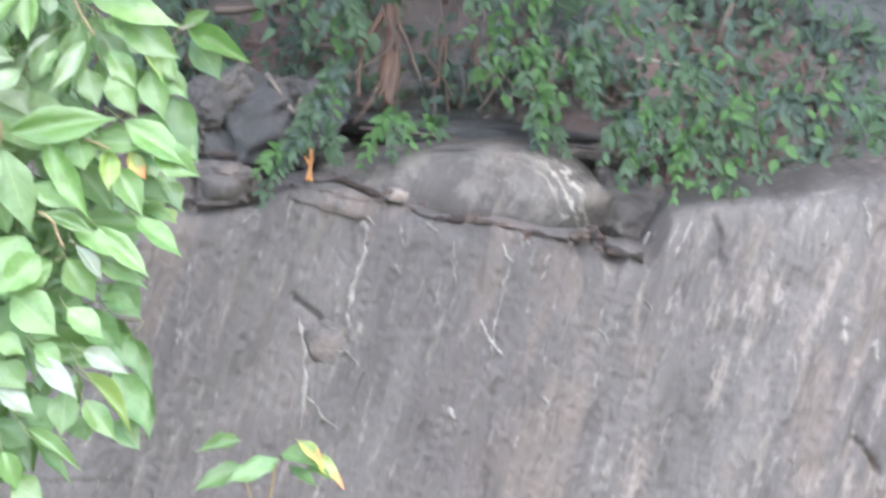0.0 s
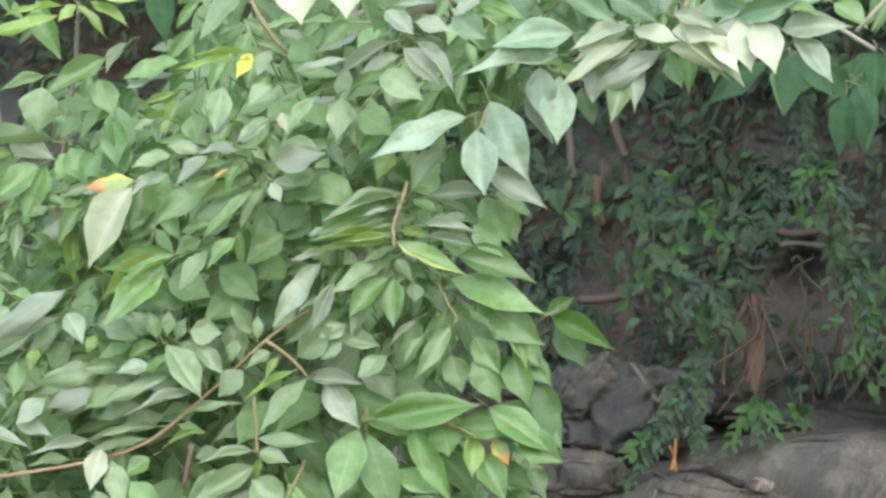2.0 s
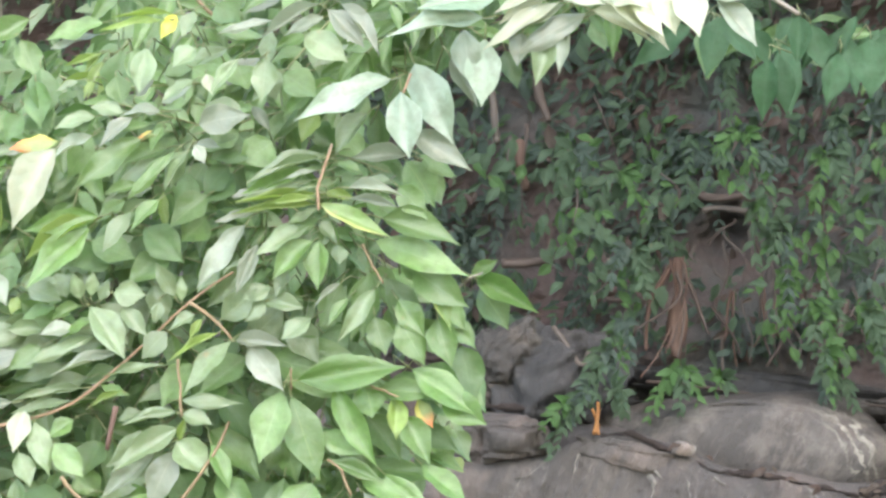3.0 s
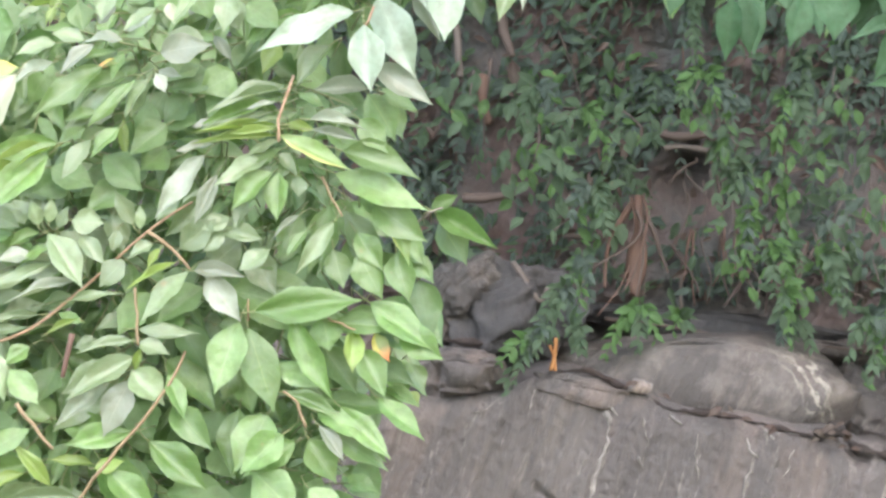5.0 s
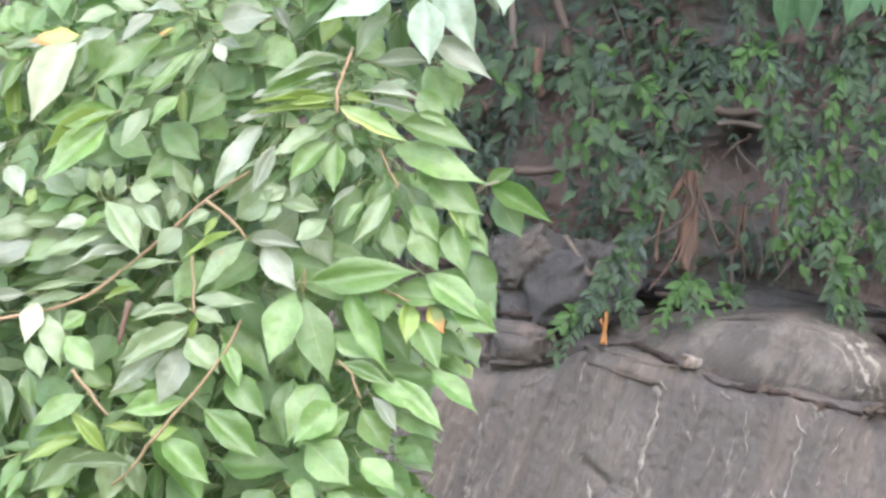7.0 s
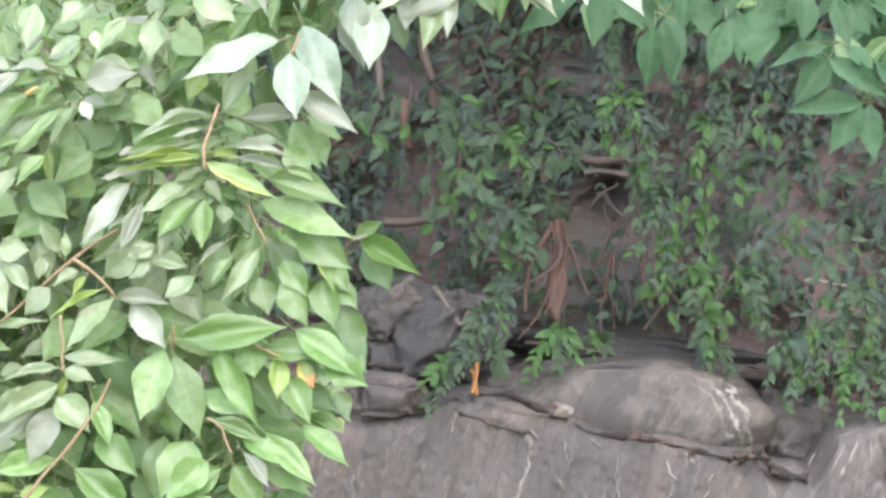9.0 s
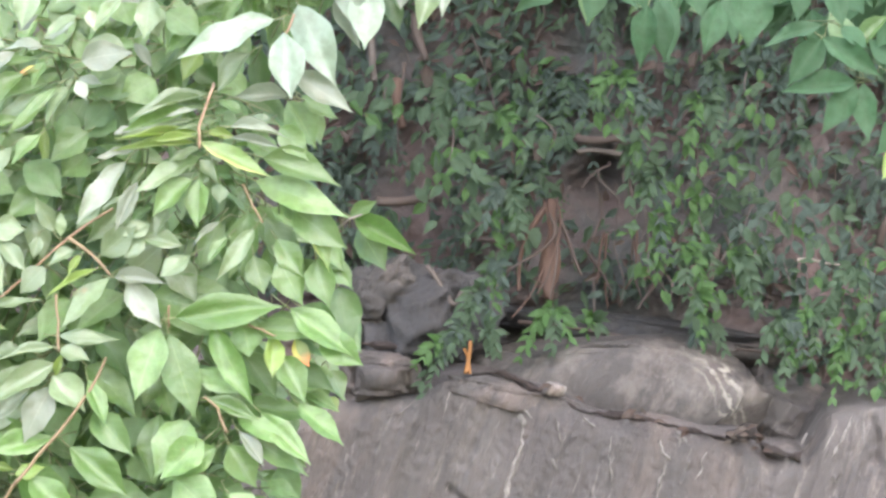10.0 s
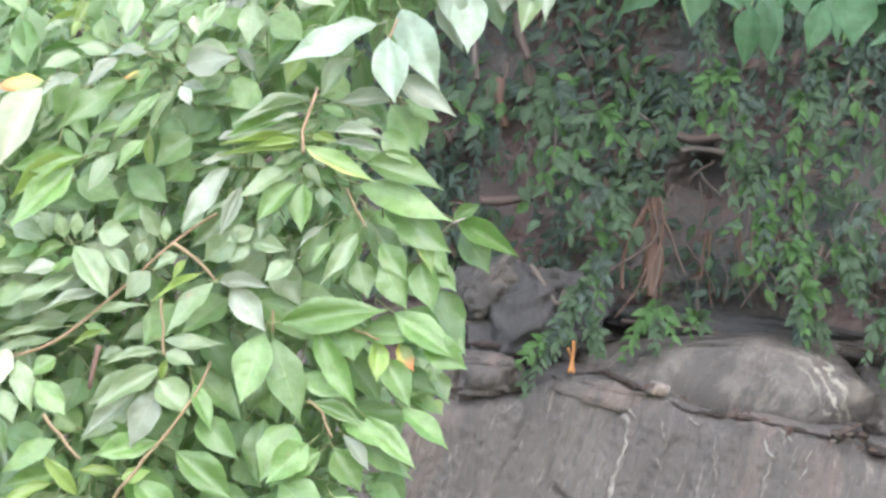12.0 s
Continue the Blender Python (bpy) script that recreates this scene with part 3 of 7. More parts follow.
def bank_face(x, z):
    """How far back the soil stands at x, z."""
    for (ya, za), (yb, zb) in zip(BANK, BANK[1:]):
        if za <= z <= zb:
            y = ya + (yb - ya) * (z - za) / (zb - za)
            return y + bank_swell(Vector((x, y, z)))
    return BANK[0][0]


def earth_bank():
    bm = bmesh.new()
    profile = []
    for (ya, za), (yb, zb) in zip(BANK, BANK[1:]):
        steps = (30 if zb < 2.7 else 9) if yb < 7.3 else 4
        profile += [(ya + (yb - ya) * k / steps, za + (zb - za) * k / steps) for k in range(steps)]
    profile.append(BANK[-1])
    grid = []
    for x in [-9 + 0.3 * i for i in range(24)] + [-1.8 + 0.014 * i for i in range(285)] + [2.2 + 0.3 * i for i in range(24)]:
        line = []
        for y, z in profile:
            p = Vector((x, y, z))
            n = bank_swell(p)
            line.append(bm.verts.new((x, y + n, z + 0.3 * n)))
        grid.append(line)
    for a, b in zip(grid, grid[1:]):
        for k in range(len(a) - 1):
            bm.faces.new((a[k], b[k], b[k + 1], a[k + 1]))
    return tagged(new("earth_bank", finish(bm, "earth_bank", SOIL)), "dark damp brown soil bank full of roots, with an added overhang that shades it", "bank", kind="structure")


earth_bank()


def boulder(name, centre, size, turn, mat, label, seed, rough=0.10, square=0.55, taper=0.0):
    """A weathered block: a box with worn edges, knocked out of shape."""
    bm = bmesh.new()
    bmesh.ops.create_icosphere(bm, subdivisions=5, radius=1.0)
    pick = random.Random(seed)
    cuts = []
    for _ in range(16):
        way = Vector((pick.gauss(0, 1), pick.gauss(-0.4, 1), pick.gauss(0, 1))).normalized()
        cuts.append((way, pick.uniform(0.86, 1.1)))
    for v in bm.verts:
        p = v.co.copy()
        q = Vector([math.copysign(abs(c) ** square, c) for c in p])
        for way, reach in cuts:
            over = q.dot(way) - reach
            if over > 0:
                q -= 0.92 * over * way
        n = p.normalized()
        d = rough * noise.noise(p * 1.6 + Vector((seed, 0, 0))) + rough * 0.5 * noise.noise(p * 4.5 + Vector((0, seed, 0)))
        d += rough * 0.25 * noise.noise(p * 13) + rough * 0.12 * noise.noise(p * 34)
        q = q + n * d
        q.z = -1 + (q.z + 1) * (1 - taper * max(0.0, 0.35 - q.x) / 1.35)
        v.co = Vector((q.x * size[0], q.y * size[1], q.z * size[2]))
    ob = tagged(new(name, finish(bm, name, mat)), label, "rock")
    ob.matrix_basis = pose(*centre, *turn)
    return ob


boulder("boulder", (0.548, 6.410, 1.416), (0.325, 0.17, 0.138), (0, 9.5, 0), BOULDER, "long rounded banded boulder lying on the rock ledge", 3.1, 0.07, 0.36, 0.3)
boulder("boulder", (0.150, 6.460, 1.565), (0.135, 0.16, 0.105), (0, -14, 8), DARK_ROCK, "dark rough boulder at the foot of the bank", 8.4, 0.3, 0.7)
boulder("stone", (0.074, 6.400, 1.629), (0.082, 0.07, 0.05), (0, -32, 10), LICHEN_ROCK, "grey weathered stone with pale lichen on the dark boulder", 4.4, 0.32, 0.7)
boulder("stone", (0.024, 6.400, 1.591), (0.045, 0.06, 0.075), (0, 12, 30), LICHEN_ROCK, "grey weathered stone with pale lichen beside the dark boulder", 7.4, 0.3, 0.7)
boulder("rock_slab", (0.061, 6.280, 1.459), (0.085, 0.12, 0.05), (0, 4, 0), ROCK, "small grey rock slab on the wall's edge", 5.5, 0.22, 0.45)
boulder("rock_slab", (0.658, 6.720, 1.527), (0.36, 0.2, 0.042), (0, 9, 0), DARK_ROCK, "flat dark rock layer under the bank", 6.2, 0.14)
boulder("rock_slab", (0.871, 6.600, 1.482), (0.14, 0.15, 0.03), (0, 10, 0), BOULDER, "thin grey rock slab under the bank", 2.2, 0.14)
boulder("rock_flake", (0.265, 6.168, 1.152), (0.05, 0.02, 0.046), (0, 34, 0), ROCK, "angular flake standing off the rock face", 2.9, 0.16, 0.5)
boulder("boulder", (0.904, 6.500, 1.375), (0.10, 0.16, 0.085), (0, 20, 0), ROCK, "grey wedge of rock between the boulder and the wall", 9.7, 0.18, 0.75)
boulder("stone", (0.409, 6.170, 1.435), (0.022, 0.02, 0.014), (0, 5, 10), PALE_ROCK, "small pale stone on the ledge", 1.3, 0.2)
boulder("rock_slab", (0.305, 6.216, 1.420), (0.105, 0.05, 0.034), (0, 13, 0), ROCK, "grey mottled lip of rock on the wall's edge", 3.7, 0.22, 0.5)

# ---- dead leaves in the crack, and dark soil standing in for its shadow ----
def shade_soil(points, radius, seed):
    """A crumbly string of soil between two rocks, dark to stand in for the shadow there."""
    bm = bmesh.new()
    fine = []
    for a, b in zip(points, points[1:]):
        fine += [Vector(a).lerp(Vector(b), k / 8) for k in range(8)]
    tube(bm, fine, [radius * max(0.25, 0.8 + 1.1 * noise.noise(p * 24 + Vector((seed, 0, 0)))) for p in fine], 9)
    for v in bm.verts:
        v.co += 0.004 * noise.noise_vector(v.co * 70)
    return tagged(new("crack_shade_soil", finish(bm, "crack_shade_soil", SHADE_SOIL)), "crumbly soil, its darkness standing in for the shadow in the rock crack", "soil")


shade_soil([(0.249, 6.200, 1.463), (0.310, 6.200, 1.468), (0.374, 6.190, 1.435), (0.468, 6.180, 1.389), (0.572, 6.190, 1.379), (0.673, 6.190, 1.354), (0.764, 6.180, 1.331)], 0.0065, 1.0)
shade_soil([(0.757, 6.190, 1.337), (0.798, 6.200, 1.350), (0.834, 6.180, 1.312), (0.906, 6.170, 1.295)], 0.013, 4.0)
shade_soil([(0.024, 6.300, 1.524), (0.095, 6.300, 1.517), (0.185, 6.280, 1.505)], 0.006, 7.0)
rnd = random.Random(9)
for i in range(22):
    k = rnd.random()
    x, y, z = Vector((0.761, 6.160, 1.344)).lerp(Vector((0.841, 6.150, 1.308)), k) if i < 14 else Vector((0.314, 6.160, 1.464)).lerp(Vector((0.735, 6.150, 1.338)), k)
    fallen = tagged(new("dead_leaf", blade("b", i % 11)), "curled brown dead leaf caught in the rock crack", "dead leaf", "dead leaves in the crack")
    length = rnd.uniform(0.02, 0.036)
    fallen.matrix_basis = leaf_pose((x + rnd.gauss(0, 0.012), y + rnd.uniform(-0.012, 0.012), z + rnd.gauss(0.004, 0.009)), Vector((rnd.uniform(-1, 1), -0.3, rnd.uniform(-0.5, 0.5))).normalized() * length, length * 0.5, (rnd.uniform(-0.4, 0.4), -0.6, 0.7))

# ---- roots that hang down the bank ----
def root(a, b, radius, mat, seed, label, name="root", stray=0.03, end=0.4, belly=0.0):
    bm = bmesh.new()
    pts = wander(a, b, 14, stray, seed)
    tube(bm, pts, [(radius * (1 - (1 - end) * i / 14) + belly * math.sin(math.pi * (i / 14) ** 1.6) ** 2) * (1 + 0.25 * noise.noise(p * 20)) for i, p in enumerate(pts)], 12)
    if belly:
        for v in bm.verts:
            v.co += 0.008 * noise.noise_vector(Vector((v.co.x * 35, v.co.y * 35, v.co.z * 9)))
    ob = tagged(new(name, finish(bm, name, mat)), label, "root", "roots on the bank")
    return ob


root((0.435, 6.560, 1.815), (0.416, 6.460, 1.610), 0.009, RUST, 1.0, "broad rust-brown root stump widening down the bank", stray=0.02, end=0.9, belly=0.016)
root((0.421, 6.560, 1.803), (0.356, 6.460, 1.627), 0.007, RUST, 1.5, "thick rust-brown root hanging down the bank", stray=0.05, end=0.5)
root((0.440, 6.550, 1.783), (0.487, 6.480, 1.657), 0.006, ROOT, 2.5, "thick brown root hanging down the bank", stray=0.05, end=0.5)
root((0.722, 6.550, 1.705), (0.715, 6.420, 1.532), 0.010, ROOT, 3.0, "brown root hanging over the rock ledge", end=0.7)
root((0.780, 6.550, 1.717), (0.722, 6.440, 1.543), 0.008, ROOT, 4.0, "brown root hanging over the rock ledge", end=0.7)
root((0.683, 6.580, 1.687), (0.601, 6.460, 1.588), 0.007, ROOT, 5.0, "brown root hanging over the rock ledge")
root((0.666, 6.580, 1.669), (0.664, 6.460, 1.583), 0.005, DULL_TWIG, 5.5, "thin dull root hanging over the rock ledge")
root((0.112, 6.700, 2.074), (0.123, 6.640, 1.969), 0.011, RUST, 6.0, "short rust-brown root hanging down the bank", end=0.7)
root((0.129, 6.750, 2.113), (0.114, 6.660, 1.928), 0.005, ROOT, 6.5, "thin brown root hanging down the bank")
root((0.154, 6.800, 2.220), (0.175, 6.740, 2.118), 0.010, ROOT, 7.0, "pale brown root hanging down the bank", end=0.8)
root((0.054, 6.800, 2.188), (0.064, 6.740, 2.075), 0.009, DULL_TWIG, 7.5, "dark root hanging down the bank", end=0.8)
root((0.069, 6.620, 1.814), (0.178, 6.600, 1.820), 0.011, ROOT, 8.0, "brown root lying along the bank", end=0.9)
root((0.285, 6.600, 1.733), (0.351, 6.600, 1.729), 0.006, ROOT, 8.5, "brown root lying along the bank", end=0.9)
root((0.489, 6.660, 1.951), (0.581, 6.620, 1.946), 0.010, ROOT, 10.0, "brown root lying across the bank above the hollow", end=0.8)
root((0.494, 6.660, 1.916), (0.593, 6.620, 1.908), 0.007, DULL_TWIG, 10.3, "dull stick lying across the bank above the hollow", "stick", end=0.8)
root((0.165, 6.360, 1.679), (0.235, 6.340, 1.629), 0.0055, DULL_TWIG, 12.0, "grey bent root on the dark boulder", stray=0.09, end=0.8)
root((0.245, 6.200, 1.530), (0.234, 6.180, 1.468), 0.0042, ORANGE, 10.6, "short orange-brown twig standing on the rock's edge", "stick", 0.012, 0.8)
root((0.233, 6.200, 1.516), (0.243, 6.190, 1.466), 0.0035, ORANGE, 11.6, "short orange-brown twig standing on the rock's edge", "stick", 0.008, 0.8)
root((1.111, 6.500, 1.719), (1.144, 6.500, 1.801), 0.010, ROOT, 11.0, "thin brown root hanging down the bank")
root((0.928, 6.420, 1.685), (1.015, 6.420, 1.677), 0.005, GREY_TWIG, 9.0, "pale fallen stick lying in the creepers", "stick")
root((0.357, 6.500, 1.561), (0.897, 6.450, 1.493), 0.005, ROOT, 9.6, "dark fallen stick lying along the ledge", "stick")
rnd = random.Random(5)
ux, uy, uz = (0.438, 6.530, 1.766)
for i in range(7):
    k = rnd.uniform(-2.2, 1.6)
    start = (ux + 0.012 * k + rnd.uniform(-0.008, 0.008), uy + rnd.uniform(-0.03, 0.03), uz + rnd.uniform(-0.05, 0.06))
    goal = (ux - 0.022 + 0.055 * k, uy - 0.1 + rnd.uniform(-0.03, 0.03), uz - rnd.uniform(0.10, 0.2))
    root(start, goal, rnd.uniform(0.002, 0.0045), (ROOT, RUST)[i % 3 == 1], 40 + i, "thin rust-brown root spreading over the bank", stray=0.07)
hx, hz = (0.566, 1.822)
for i in range(13):
    x = hx + rnd.gauss(0, 0.055)
    z = hz + rnd.uniform(-0.03, 0.09)
    drop = rnd.uniform(0.05, 0.15)
    y = min(6.7, bank_face(x, z) - 0.02)
    root((x, y, z), (x + rnd.gauss(0, 0.035), y - 0.06, z - drop), rnd.uniform(0.0015, 0.004), (ROOT, DULL_TWIG)[i % 2], 140 + i,
         "fine brown root hanging across the hollow in the bank", stray=0.05)
for i in range(18):
    x, z = rnd.uniform(0.50, 0.80), rnd.uniform(1.66, 1.76)
    root((x, 6.6, z), (x + rnd.gauss(0, 0.02), 6.48, z - rnd.uniform(0.08, 0.16)), rnd.uniform(0.002, 0.005), (ROOT, RUST, DULL_TWIG)[i % 3], 60 + i,
         "thin brown root hanging over the rock", stray=0.03)

# ---- creepers on the bank ----
def creeper(top, drop, count, size, tones, seed, spread=0.05, label="green creeper with small leaves hanging down the soil bank"):
    rnd = random.Random(seed)
    plant = thing("creeper", top, label, "creeper", "creepers on the bank")
    end = Vector((rnd.uniform(-0.3, 0.3) * drop, -0.06 - 0.2 * drop, -drop))
    bm = bmesh.new()
    pts = wander((0, 0, 0), end, 10, 0.06, seed)
    tube(bm, pts, [0.003, 0.0025, 0.002, 0.0015], 5)
    part("stem", bm, DULL_TWIG, plant)
    for i in range(count):
        k = (i + rnd.uniform(0, 1)) / count * 9.99
        p = pts[int(k)].lerp(pts[int(k) + 1], k % 1) + Vector((rnd.gauss(0, spread), -abs(rnd.gauss(0, spread * 0.6)), rnd.gauss(0, spread * 0.6)))
        length = size * rnd.uniform(0.65, 1.25)
        lean = rnd.gauss(0, 0.75)
        along = Vector((math.sin(lean), rnd.uniform(-0.5, 0.1), -math.cos(lean))).normalized() * length
        leaf(rnd.choice(tones), p, along, length * rnd.uniform(0.42, 0.62), (rnd.uniform(-0.4, 0.4), -0.7, rnd.uniform(0.2, 0.9)), plant)
    return plant


undergrowth = thing("undergrowth", (0, 0, 0), "dark green undergrowth of small leaves covering the soil bank", "undergrowth", kind="stuff")
LEDGE_A, LEDGE_B, LEDGE_Z = 0.30, 0.90, 1.62
# bare patches of soil, as x, z and radius
BARE = ((0.555, 1.86, 0.10), (0.545, 1.96, 0.06), (0.44, 1.72, 0.05), (0.13, 1.93, 0.09), (0.19, 1.82, 0.08), (0.66, 1.72, 0.06), (0.12, 2.16, 0.06))


def in_undergrowth(rnd):
    x = rnd.uniform(-0.25, 1.75)
    z = rnd.uniform(1.62 if x < 0.62 else 1.45, 2.66)
    p = Vector((x, 0, z))
    if noise.noise(p * 3.5) + 0.7 * noise.noise(p * 9) + 0.3 * noise.noise(p * 24) < -0.4 - 0.9 * max(0.0, min(0.4, z - 1.98)):
        return None
    for bx, bz, r in BARE:
        if math.hypot(x - bx, z - bz) < r * (1 + 0.5 * noise.noise(p * 22)) and rnd.random() < 0.85:
            return None
    if z < 1.64 and x < 0.35 or z < LEDGE_Z and LEDGE_A < x < LEDGE_B:
        return None
    return Vector((x, bank_face(x, z) - 0.012 - abs(rnd.gauss(0.0, 0.045)), z))


inner_leaves(undergrowth, 51, 7000, in_undergrowth, "vvuuuuub", 0.034, "foliage", 4, (-1, -0.5, 0, 0.5, 1))


def in_far_undergrowth(rnd):
    x, z = rnd.uniform(-1.75, -0.25), rnd.uniform(1.9, 2.75)
    if noise.noise(Vector((x, 0, z)) * 3.5) < -0.1:
        return None
    return Vector((x, bank_face(x, z) - 0.012 - abs(rnd.gauss(0.0, 0.06)), z))


inner_leaves(undergrowth, 53, 3500, in_far_undergrowth, "vvvvuub", 0.034, "foliage", 4, (-1, -0.5, 0, 0.5, 1))
inner_leaves(undergrowth, 52, 1500, in_undergrowth, "vvvuub", 0.05, "foliage")
rnd = random.Random(77)
for i in range(14):
    x, z = rnd.uniform(-0.1, 1.6), rnd.uniform(1.72, 2.45)
    y = bank_face(x, z) - 0.04
    a = rnd.uniform(-0.5, 0.5) if i % 2 else rnd.uniform(1.1, 2.0)
    reach = rnd.uniform(0.06, 0.14)
    root((x, y, z), (x + reach * math.cos(a), y + rnd.uniform(-0.05, 0.05), z - reach * math.sin(a)), rnd.uniform(0.002, 0.0045), (ROOT, DULL_TWIG)[i % 2], 20 + i,
         "thin bare twig caught in the undergrowth", "stick", 0.05)
for i in range(30):
    x, z = rnd.uniform(-0.1, 1.6), rnd.uniform(1.85, 2.5)
    drop = rnd.uniform(0.08, 0.24)
    root((x, bank_face(x, z) - 0.02, z), (x + rnd.gauss(0, 0.02), bank_face(x, z - drop) - 0.03, z - drop), rnd.uniform(0.002, 0.005), (ROOT, DULL_TWIG, RUST)[i % 3], 90 + i,
         "thin bare root hanging down the soil bank", "root", 0.04)
rnd = random.Random(12)
for i in range(24):
    x, z = -0.02 + 1.5 * rnd.random(), rnd.uniform(1.85, 2.5)
    creeper((x, bank_face(x, z) - 0.03, z), rnd.uniform(0.12, 0.28), rnd.randint(9, 15), 0.044, "uvvvV", 100 + i, 0.035)
for i, (x, y, z) in enumerate(((0.563, 6.450, 2.062), (0.627, 6.450, 2.022), (0.598, 6.450, 1.907), (0.651, 6.450, 1.866), (0.637, 6.420, 1.773), (0.719, 6.500, 1.944),
                               (0.789, 6.500, 1.997), (0.732, 6.450, 1.832), (0.712, 6.420, 1.739), (0.781, 6.420, 1.705), (0.660, 6.420, 1.716), (0.835, 6.500, 2.078),
                               (0.927, 6.380, 1.616), (0.997, 6.380, 1.661), (1.067, 6.380, 1.696), (0.982, 6.360, 1.570), (1.045, 6.360, 1.546), (1.115, 6.360, 1.615),
                               (0.889, 6.360, 1.559), (1.105, 6.340, 1.512), (1.152, 6.350, 1.632), (1.231, 6.340, 1.584), (1.385, 6.350, 1.627), (1.306, 6.360, 1.663))):
    creeper((x, y, z), 0.11, 11, 0.036, "VVvVv", 300 + i, 0.026, "bright green creeper with small leaves over the rock")
for i, (x, y, z) in enumerate(((0.254, 6.500, 1.842), (0.306, 6.500, 1.865), (0.336, 6.500, 1.807), (0.279, 6.550, 1.961), (0.226, 6.550, 1.901), (0.384, 6.550, 2.002), (0.197, 6.600, 2.068),
                               (0.220, 6.550, 1.984), (0.092, 6.650, 2.083), (0.163, 6.600, 1.926))):
    creeper((x, y, z), 0.1, 12, 0.042, "vvVv", 340 + i, 0.03)

# ---- ferns that hang over the rock ----
def fern(place, drops, seed, size=0.034, tones="vvuV"):
    """A tuft of arching fronds, each with two ranks of small leaflets along its midrib."""
    rnd = random.Random(seed)
    plant = thing("fern", place, "green fern with arching fronds of small leaflets on the rock", "fern", "ferns on the bank")
    for dx, drop in drops:
        bm = bmesh.new()
        pts = [Vector((dx * k ** 1.2, -0.05 * math.sin(1.6 * k) - 0.02, 0.02 * math.sin(3.1 * k) - drop * k ** 1.3)) for k in (i / 9 for i in range(10))]
        pts = [p + 0.006 * noise.noise_vector(p * 30 + Vector((seed, dx * 90, 0))) for p in pts]
        tube(bm, pts, [0.0016, 0.001], 4)
        for i in range(1, 10):
            way = (pts[i] - pts[i - 1]).normalized()
            out = way.cross(Vector((0, -1, 0.25))).normalized()
            length = size * (1.25 - 0.6 * i / 10) * rnd.uniform(0.6, 1.3)
            for rank in (-1, 1):
                if rnd.random() < 0.16:
                    continue
                along = (out * rank * rnd.uniform(0.4, 0.9) + way * rnd.uniform(0.5, 1.1) + Vector((rnd.uniform(-0.2, 0.2), rnd.uniform(-0.4, 0.1), -0.3))).normalized() * length
                leaf_bmesh(bm, leaf_pose(pts[i], along, length * rnd.uniform(0.34, 0.5), (rnd.uniform(-0.5, 0.5), -0.8, rnd.uniform(0.2, 0.7))), i % 11, 0.1, 5, (-1, -0.5, 0, 0.5, 1))
        part("frond", bm, LEAF[rnd.choice(tones)], plant)
    return plant


fern((0.308, 6.360, 1.688), ((-0.055, 0.11), (-0.02, 0.13), (0.01, 0.08)), 500)
fern((0.267, 6.300, 1.626), ((-0.03, 0.1), (-0.06, 0.09), (0.012, 0.09)), 501)
fern((0.233, 6.220, 1.554), ((-0.05, 0.06), (-0.085, 0.1), (-0.03, 0.05)), 502)
fern((0.204, 6.200, 1.521), ((-0.07, 0.04), (-0.05, 0.09)), 503)
fern((0.420, 6.320, 1.591), ((-0.05, 0.07), (-0.01, 0.085), (0.025, 0.07), (-0.075, 0.09)), 504)
fern((0.275, 6.220, 1.548), ((0.004, 0.04), (0.02, 0.035)), 505)
fern((0.728, 6.400, 1.567), ((-0.03, 0.06), (0.035, 0.06), (0, 0.06)), 506)
fern((0.500, 6.400, 1.559), ((-0.015, 0.02), (0.018, 0.02)), 507)
fern((0.560, 6.420, 2.061), ((-0.06, 0.05), (0.05, 0.09), (0.015, 0.06)), 508)
fern((0.779, 6.400, 1.705), ((0.06, 0.14), (0.03, 0.08)), 509)
fern((0.631, 6.420, 1.762), ((0, 0.1), (0.03, 0.09)), 510)
fern((0.333, 6.450, 1.835), ((-0.05, 0.06), (0.02, 0.09)), 511)
fern((0.723, 6.420, 1.716), ((-0.02, 0.06), (0.02, 0.05)), 512)
fern((0.938, 6.340, 1.593), ((-0.05, 0.1), (0, 0.13), (0.05, 0.1)), 513)
fern((0.878, 6.320, 1.571), ((-0.05, 0.08), (0, 0.12), (0.04, 0.08)), 514)
fern((1.028, 6.360, 1.673), ((-0.06, 0.08), (0.02, 0.12), (0.07, 0.08)), 515)
fern((1.105, 6.340, 1.569), ((-0.05, 0.1), (0.05, 0.12)), 516)
fern((1.001, 6.300, 1.525), ((-0.03, 0.11), (0.03, 0.09)), 517)
fern((1.208, 6.340, 1.608), ((-0.05, 0.1), (0.03, 0.13)), 518)
fern((1.371, 6.340, 1.592), ((-0.05, 0.08), (0.05, 0.08)), 519)
fern((0.314, 6.550, 1.996), ((-0.06, 0.08), (0.05, 0.1)), 520)
